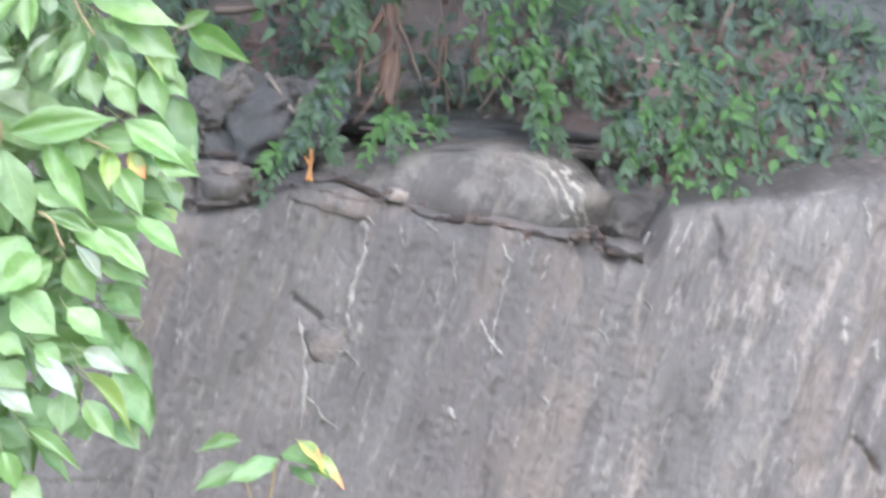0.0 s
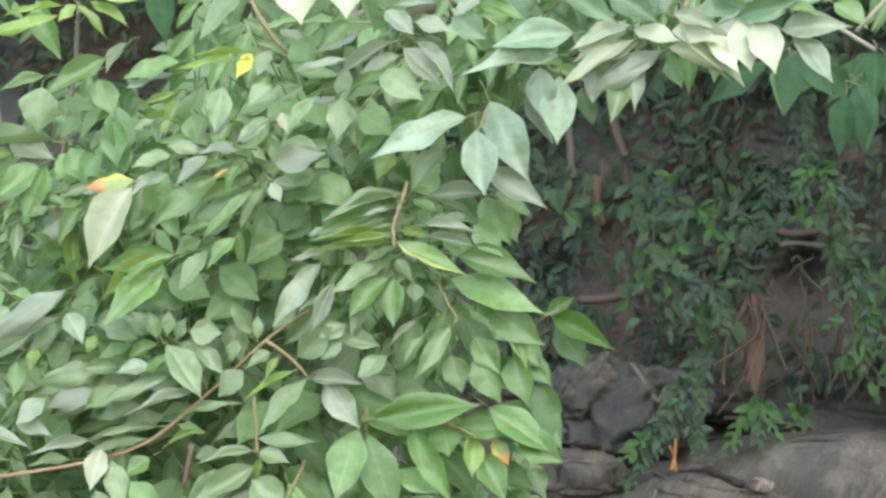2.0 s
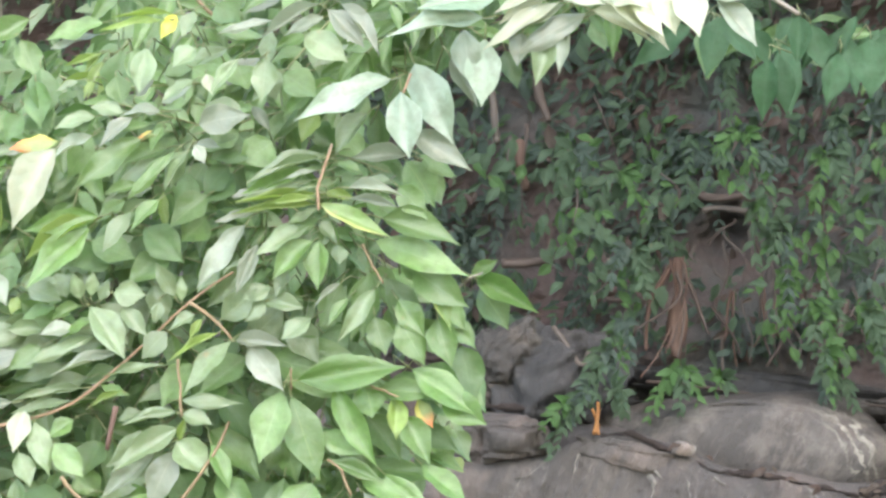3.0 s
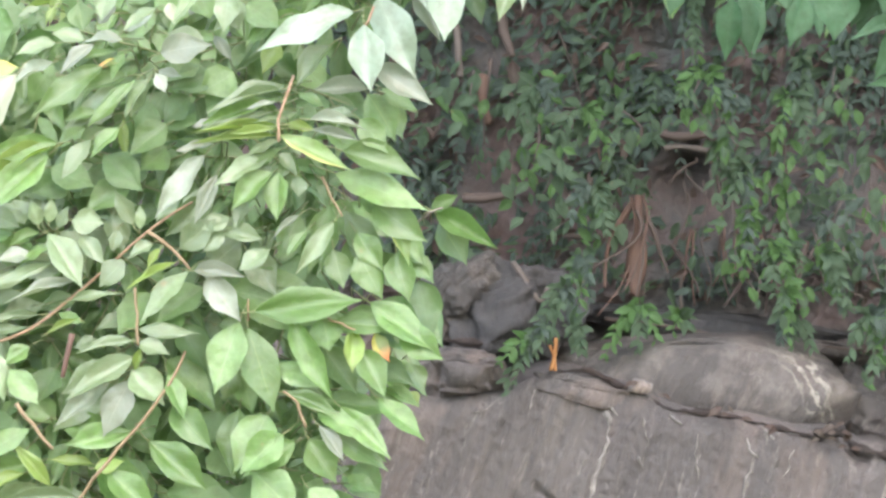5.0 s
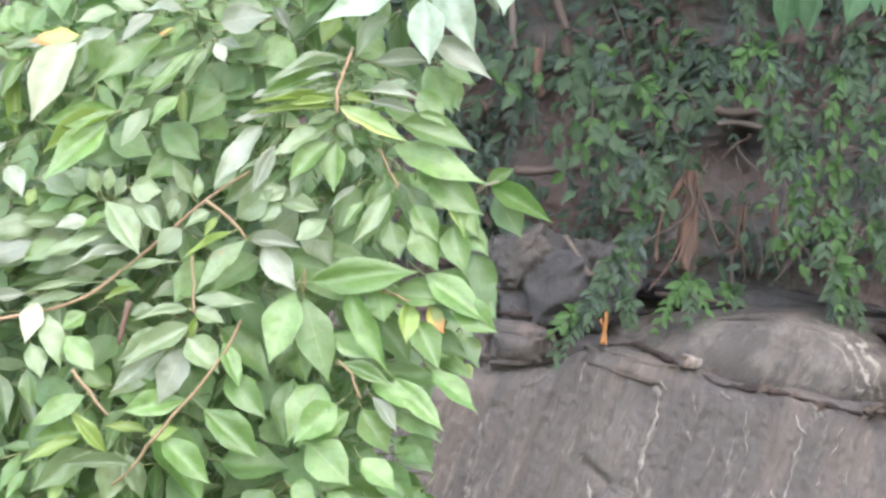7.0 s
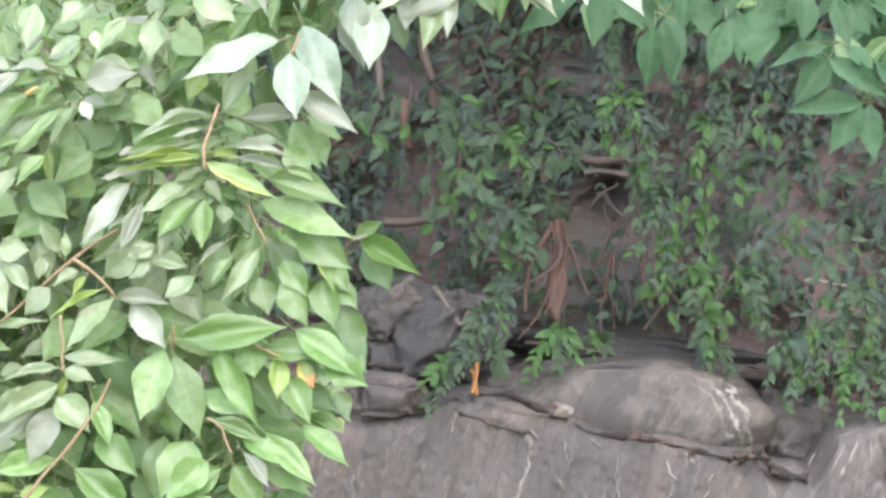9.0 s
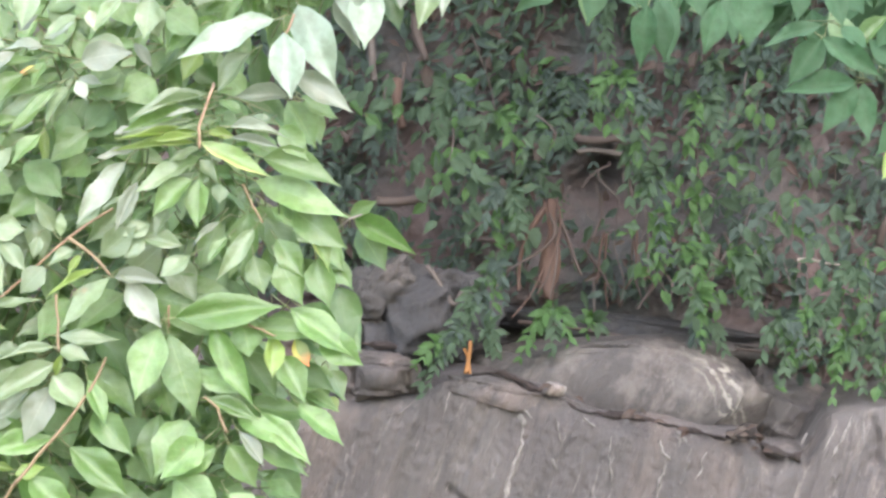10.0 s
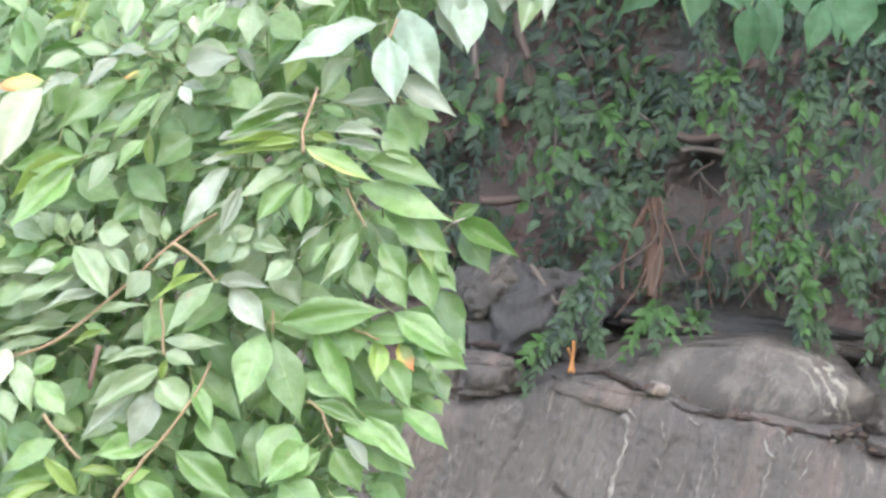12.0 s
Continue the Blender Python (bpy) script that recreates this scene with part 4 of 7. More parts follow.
# long fronds that trail down the bank
for i, at in enumerate(((0.889, 6.550, 1.867), (0.938, 6.520, 1.807), (0.850, 6.520, 1.802), (0.909, 6.480, 1.736), (0.985, 6.480, 1.754), (0.847, 6.460, 1.707), (1.059, 6.500, 1.801), (0.946, 6.420, 1.661), (1.019, 6.440, 1.683))):
    creeper(at, 0.1, 13, 0.038, "uvvu", 380 + i, 0.04)
for i, (at, drops) in enumerate((
        ((0.636, 6.420, 1.877), ((0.005, 0.16), (-0.03, 0.08))), ((0.578, 6.450, 1.924), ((0.0, 0.13), (0.03, 0.1))), ((0.793, 6.380, 1.700), ((0.045, 0.12), (0.02, 0.09))),
        ((0.714, 6.360, 1.619), ((0.0, 0.09), (-0.02, 0.06))), ((0.538, 6.430, 2.050), ((0.06, 0.03), (0.085, 0.055), (-0.03, 0.05))), ((0.685, 6.380, 1.716), ((0.004, 0.1), (0.03, 0.07))),
        ((0.734, 6.480, 2.019), ((0.03, 0.08), (-0.03, 0.1))), ((0.336, 6.500, 1.831), ((0.0, 0.12), (0.03, 0.09))), ((0.221, 6.600, 2.045), ((0.03, 0.06), (-0.03, 0.08))))):
    fern(at, drops, 560 + i, 0.036, "vVvu")
rnd = random.Random(31)
for i in range(24):
    x, z = rnd.uniform(-0.02, 1.5), rnd.uniform(1.82, 2.5)
    drops = [(rnd.gauss(0, 0.035), rnd.uniform(0.09, 0.2)) for _ in range(rnd.randint(2, 4))]
    fern((x, bank_face(x, z) - rnd.uniform(0.02, 0.06), z), drops, 600 + i, 0.032, "uuuv")

# ---- the overhanging shrub ----
shrub = thing("shrub", (0, 0, 0), "leafy green shrub with drooping branches and glossy pointed leaves", "shrub")
SHRUB_EDGE = [(0.388, 2.280), (0.373, 2.122), (0.163, 2.077), (-0.011, 2.047), (-0.048, 1.929), (-0.071, 1.851), (-0.071, 1.814), (-0.037, 1.753), (-0.022, 1.648),
              (-0.022, 1.580), (-0.037, 1.513), (-0.052, 1.452), (-0.093, 1.407), (-0.108, 1.354), (-0.090, 1.279), (-0.093, 1.219), (-0.169, 1.189), (-0.236, 1.144)]


# openings between the sprays, as x, z and half-axes on the shrub's face
GAPS = ((-0.461, 2.152, 0.025, 0.035), (-0.646, 2.122, 0.038, 0.019), (-0.723, 1.999, 0.029, 0.021), (-0.509, 2.064, 0.018, 0.016), (-0.549, 2.140, 0.046, 0.031), (-0.744, 2.052, 0.033, 0.037), (-0.731, 1.914, 0.055, 0.029), (-0.755, 1.837, 0.029, 0.037), (-0.596, 1.996, 0.029, 0.019), (-0.479, 1.889, 0.037, 0.022), (-0.613, 1.780, 0.019, 0.024), (-0.683, 2.132, 0.037, 0.022))


def in_shrub(rnd):
    d = rnd.uniform(4.34, 4.9)
    z = rnd.uniform(1.02, 2.32)
    right = edge_at(SHRUB_EDGE, z) - 0.07
    x = rnd.uniform(-1.05, right)
    for gx, gz, ra, rb in GAPS:
        if ((x - gx) / ra) ** 2 + ((z - gz) / rb) ** 2 < 1.7:
            return None
    if z > 2.0 and x < -0.45 and noise.noise(Vector((x * 7, 1.0, z * 7))) < 0.1:
        return None
    k = d / 4.2
    return Vector((x * k, d, 1.7 + (z - 1.7) * k))


# the looser part at the upper edge, where the leaves stand apart
OPEN_X, _, OPEN_Z = (-0.328, 4.300, 1.974)


def in_shrub_front(rnd):
    p = in_shrub(rnd)
    k = p and rnd.uniform(4.29, 4.38) / p.y
    if p and p.x * k < OPEN_X and 1.7 + (p.z - 1.7) * k > OPEN_Z:
        return None
    return p and Vector((p.x * k, p.y * k, 1.7 + (p.z - 1.7) * k))


def in_shrub_back(rnd):
    p = in_shrub(rnd)
    return p and Vector((p.x * 1.1 - 0.05, p.y * 1.1, 1.7 + (p.z - 1.7) * 1.1))


inner_sprays(shrub, 21, 430, in_shrub, "gggdd", 0.075, SHRUB_EDGE)
inner_sprays(shrub, 23, 240, in_shrub_front, "gggdGp", 0.068, SHRUB_EDGE, (0.3, 0.42))
inner_leaves(shrub, 24, 1100, in_shrub, "ddg", 0.07, "back_foliage")
inner_leaves(shrub, 22, 1700, in_shrub_back, "dd", 0.08, "back_foliage")


def twig(points, radii, mat, seed, plant, label=""):
    bm = bmesh.new()
    fine = []
    for a, b in zip(points, points[1:]):
        fine += wander(a, b, 6, 0.005, seed)[:-1]
    fine.append(Vector(points[-1]))
    n = len(fine) - 1
    tube(bm, fine, [radii[0] + (radii[1] - radii[0]) * i / n for i in range(n + 1)], 7)
    return part("branch", bm, mat, plant, label)


twig([(-0.784, 4.145, 1.553), (-0.692, 4.130, 1.563), (-0.584, 4.125, 1.581), (-0.525, 4.120, 1.601), (-0.476, 4.125, 1.638), (-0.425, 4.125, 1.680), (-0.370, 4.115, 1.728), (-0.312, 4.130, 1.767)], (0.0025, 0.0018), PINK_TWIG, 1, shrub)
twig([(-0.365, 4.070, 1.728), (-0.335, 4.070, 1.706), (-0.312, 4.070, 1.680)], (0.0026, 0.0020), TWIG, 3, shrub)
twig([(-0.178, 4.090, 1.929), (-0.179, 4.050, 1.918), (-0.186, 4.050, 1.899), (-0.196, 4.050, 1.870), (-0.195, 4.050, 1.843)], (0.0020, 0.0018), PINK_TWIG, 4, shrub)
twig([(-0.140, 4.060, 1.798), (-0.127, 4.060, 1.769), (-0.114, 4.060, 1.747)], (0.0018, 0.0014), TWIG, 5, shrub)
twig([(-0.072, 4.045, 2.016), (-0.079, 4.045, 1.998), (-0.085, 4.045, 1.988)], (0.0018, 0.0016), PINK_TWIG, 6, shrub)
twig([(-0.442, 4.110, 1.406), (-0.411, 4.110, 1.444), (-0.356, 4.110, 1.510), (-0.323, 4.140, 1.571)], (0.0026, 0.0020), TWIG, 8, shrub)
twig([(-0.536, 4.070, 1.507), (-0.514, 4.070, 1.480), (-0.489, 4.070, 1.448)], (0.0030, 0.0022), TWIG, 7, shrub)
twig([(-0.443, 4.120, 1.406), (-0.463, 4.130, 1.377), (-0.491, 4.140, 1.352)], (0.0024, 0.0018), TWIG, 10, shrub)
twig([(-0.461, 4.050, 1.597), (-0.474, 4.050, 1.541)], (0.0040, 0.0030), RUST, 9, shrub, "dead brown stick caught in the leaves")
twig([(-0.381, 4.060, 1.656), (-0.378, 4.060, 1.622), (-0.377, 4.060, 1.582)], (0.0018, 0.0018), TWIG, 14, shrub)
twig([(-0.193, 4.100, 1.520), (-0.174, 4.100, 1.505), (-0.163, 4.100, 1.473)], (0.0016, 0.0020), TWIG, 15, shrub)
twig([(-0.239, 4.120, 1.640), (-0.239, 4.120, 1.611)], (0.0016, 0.0014), TWIG, 17, shrub)
twig([(-0.022, 4.140, 1.736), (-0.002, 4.100, 1.752), (0.015, 4.100, 1.758)], (0.0018, 0.0012), GREY_TWIG, 16, shrub)
twig([(-0.135, 4.100, 1.615), (-0.116, 4.100, 1.608), (-0.098, 4.100, 1.599)], (0.0016, 0.0014), TWIG, 18, shrub)
# the main stems, from the ground up into the leaves
twig([(-0.75, 4.95, 0.0), (-0.72, 4.9, 0.9), (-0.6, 4.85, 1.7), (-0.35, 4.75, 2.35)], (0.022, 0.008), GREY_TWIG, 19, shrub)
twig([(-0.6, 4.85, 1.7), (-0.2, 4.6, 2.2), (0.2, 4.4, 2.28), (0.45, 4.25, 2.1)], (0.012, 0.003), GREY_TWIG, 21, shrub)

spray(shrub, [
    ("g", -.345, 4.443, 1.969, .042, -.019, -.026, .028, -.085, .480),
    ("d", -.358, 4.555, 1.939, -.028, -.021, -.049, .040, .031, .372),
    ("d", -.328, 4.561, 1.939, -.036, -.029, -.039, .035, .230, .442),
    ("G", -.596, 4.401, 2.054, -.003, -.020, -.089, .048, -.337, .222),
    ("g", -.474, 4.425, 1.874, -.055, -.017, -.020, .027, .146, .370)])

spray(shrub, [
    ("Y", -.430, 4.427, 1.891, .000, -.008, -.055, .024, .426, .140),
    ("g", -.413, 4.501, 1.896, -.008, -.026, -.057, .028, -.297, .435),
    ("g", -.551, 4.498, 1.969, -.016, -.027, -.066, .035, -.366, .426),
    ("g", -.434, 4.430, 1.937, -.048, -.013, -.024, .026, .021, .419),
    ("g", -.303, 4.430, 2.055, -.035, -.009, -.034, .030, -.235, .465),
    ("g", -.227, 4.406, 2.053, -.034, -.015, -.058, .023, -.564, .489)])
spray(shrub, [
    ("d", -.204, 4.330, 2.029, -.051, -.022, -.039, .027, -.311, .750)])
spray(shrub, [
    ("G", -.229, 4.370, 2.008, -.048, -.029, -.064, .032, -.384, .604),
    ("g", -.280, 4.443, 1.957, -.042, -.013, -.061, .045, -.208, .328),
    ("d", -.230, 4.552, 1.964, -.050, -.029, -.029, .030, .288, .396),
    ("d", -.276, 4.578, 2.005, -.030, -.008, -.042, .030, -.013, .207),
    ("g", -.369, 4.425, 2.034, -.030, -.011, -.033, .030, -.075, .370),
    ("d", -.400, 4.608, 1.891, -.022, -.032, -.067, .042, -.027, .434)])
spray(shrub, [
    ("d", -.353, 4.535, 1.884, -.023, -.016, -.061, .043, -.111, .281)])
spray(shrub, [
    ("d", -.187, 4.393, 1.907, .024, -.012, -.021, .025, .120, .588)])
spray(shrub, [
    ("d", -.218, 4.347, 1.846, .038, -.017, -.014, .017, -.040, .717)])
spray(shrub, [
    ("g", -.067, 4.432, 1.920, .048, -.013, -.020, .024, -.062, .429),
    ("g", -.068, 4.501, 1.920, .026, -.013, -.060, .048, .182, .275),
    ("d", -.154, 4.618, 1.951, .070, -.021, -.062, .047, -.071, .249)])

spray(shrub, [
    ("d", -.233, 4.577, 1.988, .050, -.028, -.043, .038, -.192, .370),
    ("d", -.185, 4.592, 1.832, .042, -.024, -.042, .039, -.146, .388)])


spray(shrub, [
    ("d", -.555, 4.431, 1.630, -.066, -.038, -.017, .028, .133, .797),
    ("g", -.490, 4.327, 1.608, -.070, -.017, -.021, .029, -.136, .867)])
spray(shrub, [
    ("d", -.568, 4.390, 1.591, -.053, -.017, -.013, .021, .063, .702)])
spray(shrub, [
    ("d", -.329, 4.351, 1.677, .009, -.006, -.021, .018, .434, .436)])
spray(shrub, [
    ("d", -.248, 4.426, 1.702, .033, -.026, -.043, .036, .173, .616)])
spray(shrub, [
    ("g", -.470, 4.491, 1.622, .045, -.013, -.027, .034, -.012, .416),
    ("d", -.495, 4.566, 1.602, .043, -.017, -.033, .030, -.172, .265),
    ("d", -.380, 4.576, 1.619, .067, -.028, -.003, .034, -.381, .146)])
spray(shrub, [
    ("d", -.525, 4.622, 1.808, -.054, -.032, -.017, .039, .415, .287)])
spray(shrub, [
    ("G", -.114, 4.421, 1.770, .043, -.019, -.028, .034, -.022, .519),
    ("g", -.032, 4.452, 1.702, .036, -.021, -.043, .034, .105, .501)])


spray(shrub, [
    ("G", .000, 4.411, 1.759, .039, -.006, .020, .025, -.304, .281),
    ("G", .008, 4.423, 1.755, .085, -.040, -.049, .040, -.209, .366),
    ("G", .012, 4.434, 1.744, .037, -.012, -.062, .049, .192, .291),
    ("d", -.027, 4.540, 1.647, .042, -.027, -.081, .049, .052, .341)])
spray(shrub, [
    ("d", -.185, 4.605, 1.701, -.033, -.019, -.049, .043, .015, .344)])
spray(shrub, [
    ("d", -.256, 4.553, 1.676, .075, -.027, -.024, .038, -.279, .204)])

spray(shrub, [
    ("d", -.573, 4.426, 1.372, -.049, -.025, -.025, .028, .032, .674),
    ("G", -.538, 4.414, 1.377, -.086, -.017, .003, .030, .130, .844),
    ("g", -.419, 4.479, 1.434, -.017, -.007, -.043, .034, -.210, .254)])

spray(shrub, [
    ("d", -.351, 4.613, 1.535, -.023, -.024, -.048, .039, -.016, .458),
    ("d", -.364, 4.578, 1.348, -.048, -.011, -.040, .043, .039, .213),
    ("G", -.501, 4.405, 1.354, .041, -.012, -.039, .037, .006, .290),
    ("d", -.300, 4.607, 1.470, -.022, -.032, -.064, .046, -.006, .440)])
spray(shrub, [
    ("d", -.312, 4.537, 1.367, -.040, -.016, -.040, .042, .068, .304)])

spray(shrub, [
    ("g", -.056, 4.481, 1.568, .049, -.034, -.067, .043, .108, .505),
    ("G", -.063, 4.417, 1.518, .035, -.009, -.017, .020, .033, .524),
    ("Y", -.036, 4.355, 1.507, .020, -.012, -.018, .025, .191, .676),
    ("d", -.158, 4.526, 1.538, .043, -.020, -.035, .041, -.132, .366)])
spray(shrub, [
    ("d", -.129, 4.614, 1.388, .054, -.014, -.054, .050, -.015, .232),
    ("d", -.101, 4.526, 1.490, .024, -.015, -.048, .038, .027, .303),
    ("d", -.184, 4.570, 1.488, -.016, -.009, -.048, .036, -.110, .229),
    ("d", -.217, 4.596, 1.487, -.016, -.021, -.048, .039, -.039, .409)])
spray(shrub, [
    ("d", -.712, 4.832, 2.033, .003, -.026, -.051, .045, .100, .454)])
spray(shrub, [
    ("d", -.895, 4.617, 1.886, .024, -.004, -.004, .021, -.055, .571)])
spray(shrub, [
    ("Y", -.700, 4.513, 1.958, .001, -.012, -.034, .015, .467, .308)])

spray(shrub, [
    ("G", -.627, 4.526, 1.724, -.070, -.023, -.021, .026, .059, .635)])

spray(shrub, [
    ("d", -.845, 4.496, 1.641, -.030, -.021, -.023, .032, .174, .519)])

spray(shrub, [
    ("d", -.861, 4.614, 1.578, .092, -.041, .000, .035, -.188, .887),
    ("d", -.732, 4.796, 1.868, -.056, -.040, -.051, .040, .257, .406),
    ("d", -.786, 4.807, 1.887, -.049, -.021, -.051, .040, .067, .322),
    ("d", -.888, 4.785, 1.820, .054, -.014, -.036, .040, -.048, .279),
    ("d", -.611, 4.788, 1.813, .055, -.034, -.037, .040, -.282, .391),
    ("d", -.670, 4.836, 1.789, -.049, -.023, -.017, .033, .342, .230),
    ("d", -.842, 4.818, 1.784, -.048, -.028, -.025, .040, .341, .342)])
spray(shrub, [
    ("d", -.688, 4.409, 1.502, .051, -.009, -.021, .048, .018, .453),
    ("d", -.718, 4.616, 1.418, .039, -.017, -.045, .042, -.039, .327),
    ("g", -.310, 4.428, 1.364, -.057, -.043, -.046, .057, .177, .540),
    ("d", -.130, 4.570, 1.386, .048, -.018, -.036, .039, -.106, .331)])
spray(shrub, [
    ("d", -.121, 4.543, 1.350, .044, -.022, -.070, .030, .000, .296),
    ("d", -.091, 4.557, 1.312, .034, -.039, -.072, .034, -.030, .460),
    ("d", -.077, 4.611, 1.250, .009, -.047, -.089, .035, -.049, .465)])


spray(shrub, [
    ("d", -.188, 4.297, 1.856, .095, -.021, -.003, .025, -.093, .829)])

spray(shrub, [
    ("d", -.330, 4.394, 2.135, .121, -.035, .005, .034, -.200, .786),
    ("g", -.202, 4.383, 2.154, -.077, -.033, .011, .023, .397, .512)])
spray(shrub, [
    ("g", -.562, 4.392, 1.644, -.085, -.025, -.023, .021, .107, .527),
    ("g", -.499, 4.255, 1.635, -.077, -.044, -.012, .022, .267, .707),
    ("g", -.567, 4.266, 1.626, -.084, -.026, -.012, .024, .114, .737),
    ("g", -.647, 4.389, 1.601, -.092, -.035, .002, .024, .308, .555),
    ("g", -.651, 4.300, 1.653, -.074, -.026, -.021, .023, .187, .442)])

spray(shrub, [
    ("g", -.389, 4.386, 1.598, -.078, -.015, -.005, .020, .123, .512),
    ("g", -.433, 4.387, 1.741, .083, -.041, .029, .030, -.473, .138),
    ("g", -.507, 4.421, 1.775, -.020, -.023, .040, .028, .605, -.140)])
spray(shrub, [
    ("d", -.566, 4.367, 1.364, -.062, -.038, -.034, .032, .066, .688),
    ("G", -.567, 4.438, 1.350, -.048, -.039, -.055, .027, -.047, .606),
    ("g", -.562, 4.434, 1.350, .012, -.018, -.066, .043, .341, .292),
    ("g", -.512, 4.458, 1.352, .023, -.035, -.061, .039, .136, .530),
    ("G", -.473, 4.460, 1.361, .084, -.024, -.075, .053, .107, .410),
    ("d", -.331, 4.559, 1.344, -.056, -.033, -.063, .043, .108, .385),
    ("g", -.129, 4.405, 1.356, -.063, -.035, -.060, .037, -.049, .533),
    ("g", -.081, 4.353, 1.336, -.047, -.012, -.042, .029, -.199, .469)])


spray(shrub, [
    ("d", -.455, 4.167, 2.064, -.012, -.011, -.072, .047, .028, .190),
    ("g", -.444, 4.166, 2.064, .023, -.016, -.051, .035, -.048, .415),
    ("p", -.421, 4.168, 2.067, -.014, -.014, -.061, .036, -.078, .181),
    ("G", -.455, 4.077, 2.024, .008, -.008, -.037, .035, -.053, .272),
    ("Y", -.484, 4.071, 2.019, -.013, -.009, -.026, .011, -.236, .611),
    ("p", -.501, 4.068, 2.019, -.032, -.007, -.010, .011, -.284, .519),
    ("p", -.391, 4.165, 2.044, .015, -.014, -.048, .034, .193, .306),
    ("P", -.429, 4.074, 1.998, .026, -.008, .021, .022, .182, .531),
    ("p", -.447, 4.072, 1.976, -.041, -.007, .012, .027, -.070, .564)])
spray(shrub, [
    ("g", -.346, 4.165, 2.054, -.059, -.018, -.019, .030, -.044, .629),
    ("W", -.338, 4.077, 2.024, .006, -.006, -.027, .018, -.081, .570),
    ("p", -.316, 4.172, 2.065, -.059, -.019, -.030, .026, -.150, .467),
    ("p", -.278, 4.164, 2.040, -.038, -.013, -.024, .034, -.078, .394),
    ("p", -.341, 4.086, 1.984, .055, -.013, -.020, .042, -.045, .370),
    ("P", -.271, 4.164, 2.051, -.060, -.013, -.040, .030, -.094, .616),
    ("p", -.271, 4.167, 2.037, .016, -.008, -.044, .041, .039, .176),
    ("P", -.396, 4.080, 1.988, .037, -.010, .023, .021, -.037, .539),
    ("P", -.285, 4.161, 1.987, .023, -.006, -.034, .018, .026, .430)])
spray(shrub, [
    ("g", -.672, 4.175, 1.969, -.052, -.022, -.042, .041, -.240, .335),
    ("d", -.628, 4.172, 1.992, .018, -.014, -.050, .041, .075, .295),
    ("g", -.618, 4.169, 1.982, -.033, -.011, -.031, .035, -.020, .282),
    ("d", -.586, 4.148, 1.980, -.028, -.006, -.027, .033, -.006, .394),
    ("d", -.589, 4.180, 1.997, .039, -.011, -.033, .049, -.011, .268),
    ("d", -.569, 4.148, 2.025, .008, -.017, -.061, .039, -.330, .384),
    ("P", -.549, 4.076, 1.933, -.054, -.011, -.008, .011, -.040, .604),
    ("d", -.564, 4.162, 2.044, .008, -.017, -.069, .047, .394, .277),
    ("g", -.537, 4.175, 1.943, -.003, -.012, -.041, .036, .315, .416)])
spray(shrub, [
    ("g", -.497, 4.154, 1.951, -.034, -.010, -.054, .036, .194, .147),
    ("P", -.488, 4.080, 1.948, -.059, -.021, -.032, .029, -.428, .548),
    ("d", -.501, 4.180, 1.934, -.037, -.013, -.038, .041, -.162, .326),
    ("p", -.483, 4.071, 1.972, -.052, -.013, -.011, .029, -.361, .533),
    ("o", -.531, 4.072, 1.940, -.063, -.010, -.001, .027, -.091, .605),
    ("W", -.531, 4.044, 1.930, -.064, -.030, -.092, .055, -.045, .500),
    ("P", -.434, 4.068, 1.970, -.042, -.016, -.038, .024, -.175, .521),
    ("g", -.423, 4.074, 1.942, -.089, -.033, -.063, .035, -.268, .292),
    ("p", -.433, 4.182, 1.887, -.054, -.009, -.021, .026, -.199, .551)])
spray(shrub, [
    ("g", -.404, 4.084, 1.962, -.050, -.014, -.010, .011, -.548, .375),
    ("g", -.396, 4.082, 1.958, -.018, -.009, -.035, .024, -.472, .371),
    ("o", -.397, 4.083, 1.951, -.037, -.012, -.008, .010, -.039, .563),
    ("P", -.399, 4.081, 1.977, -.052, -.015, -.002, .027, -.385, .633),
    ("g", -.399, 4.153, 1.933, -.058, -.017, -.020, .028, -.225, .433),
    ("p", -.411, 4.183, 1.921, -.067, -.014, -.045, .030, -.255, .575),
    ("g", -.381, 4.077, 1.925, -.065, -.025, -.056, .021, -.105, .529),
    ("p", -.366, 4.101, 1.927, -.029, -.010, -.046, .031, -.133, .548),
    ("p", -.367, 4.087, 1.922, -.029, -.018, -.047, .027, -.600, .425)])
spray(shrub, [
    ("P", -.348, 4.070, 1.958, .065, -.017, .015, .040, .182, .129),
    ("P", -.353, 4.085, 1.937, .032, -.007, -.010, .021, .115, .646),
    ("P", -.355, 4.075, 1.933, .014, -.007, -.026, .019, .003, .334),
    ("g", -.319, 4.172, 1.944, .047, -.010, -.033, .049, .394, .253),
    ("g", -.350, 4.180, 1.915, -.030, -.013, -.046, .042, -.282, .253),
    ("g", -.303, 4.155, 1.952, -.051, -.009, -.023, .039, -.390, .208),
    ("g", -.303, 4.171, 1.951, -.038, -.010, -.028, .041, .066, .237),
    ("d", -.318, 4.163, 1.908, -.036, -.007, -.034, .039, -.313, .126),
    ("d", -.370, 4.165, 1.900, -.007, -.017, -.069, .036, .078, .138)])
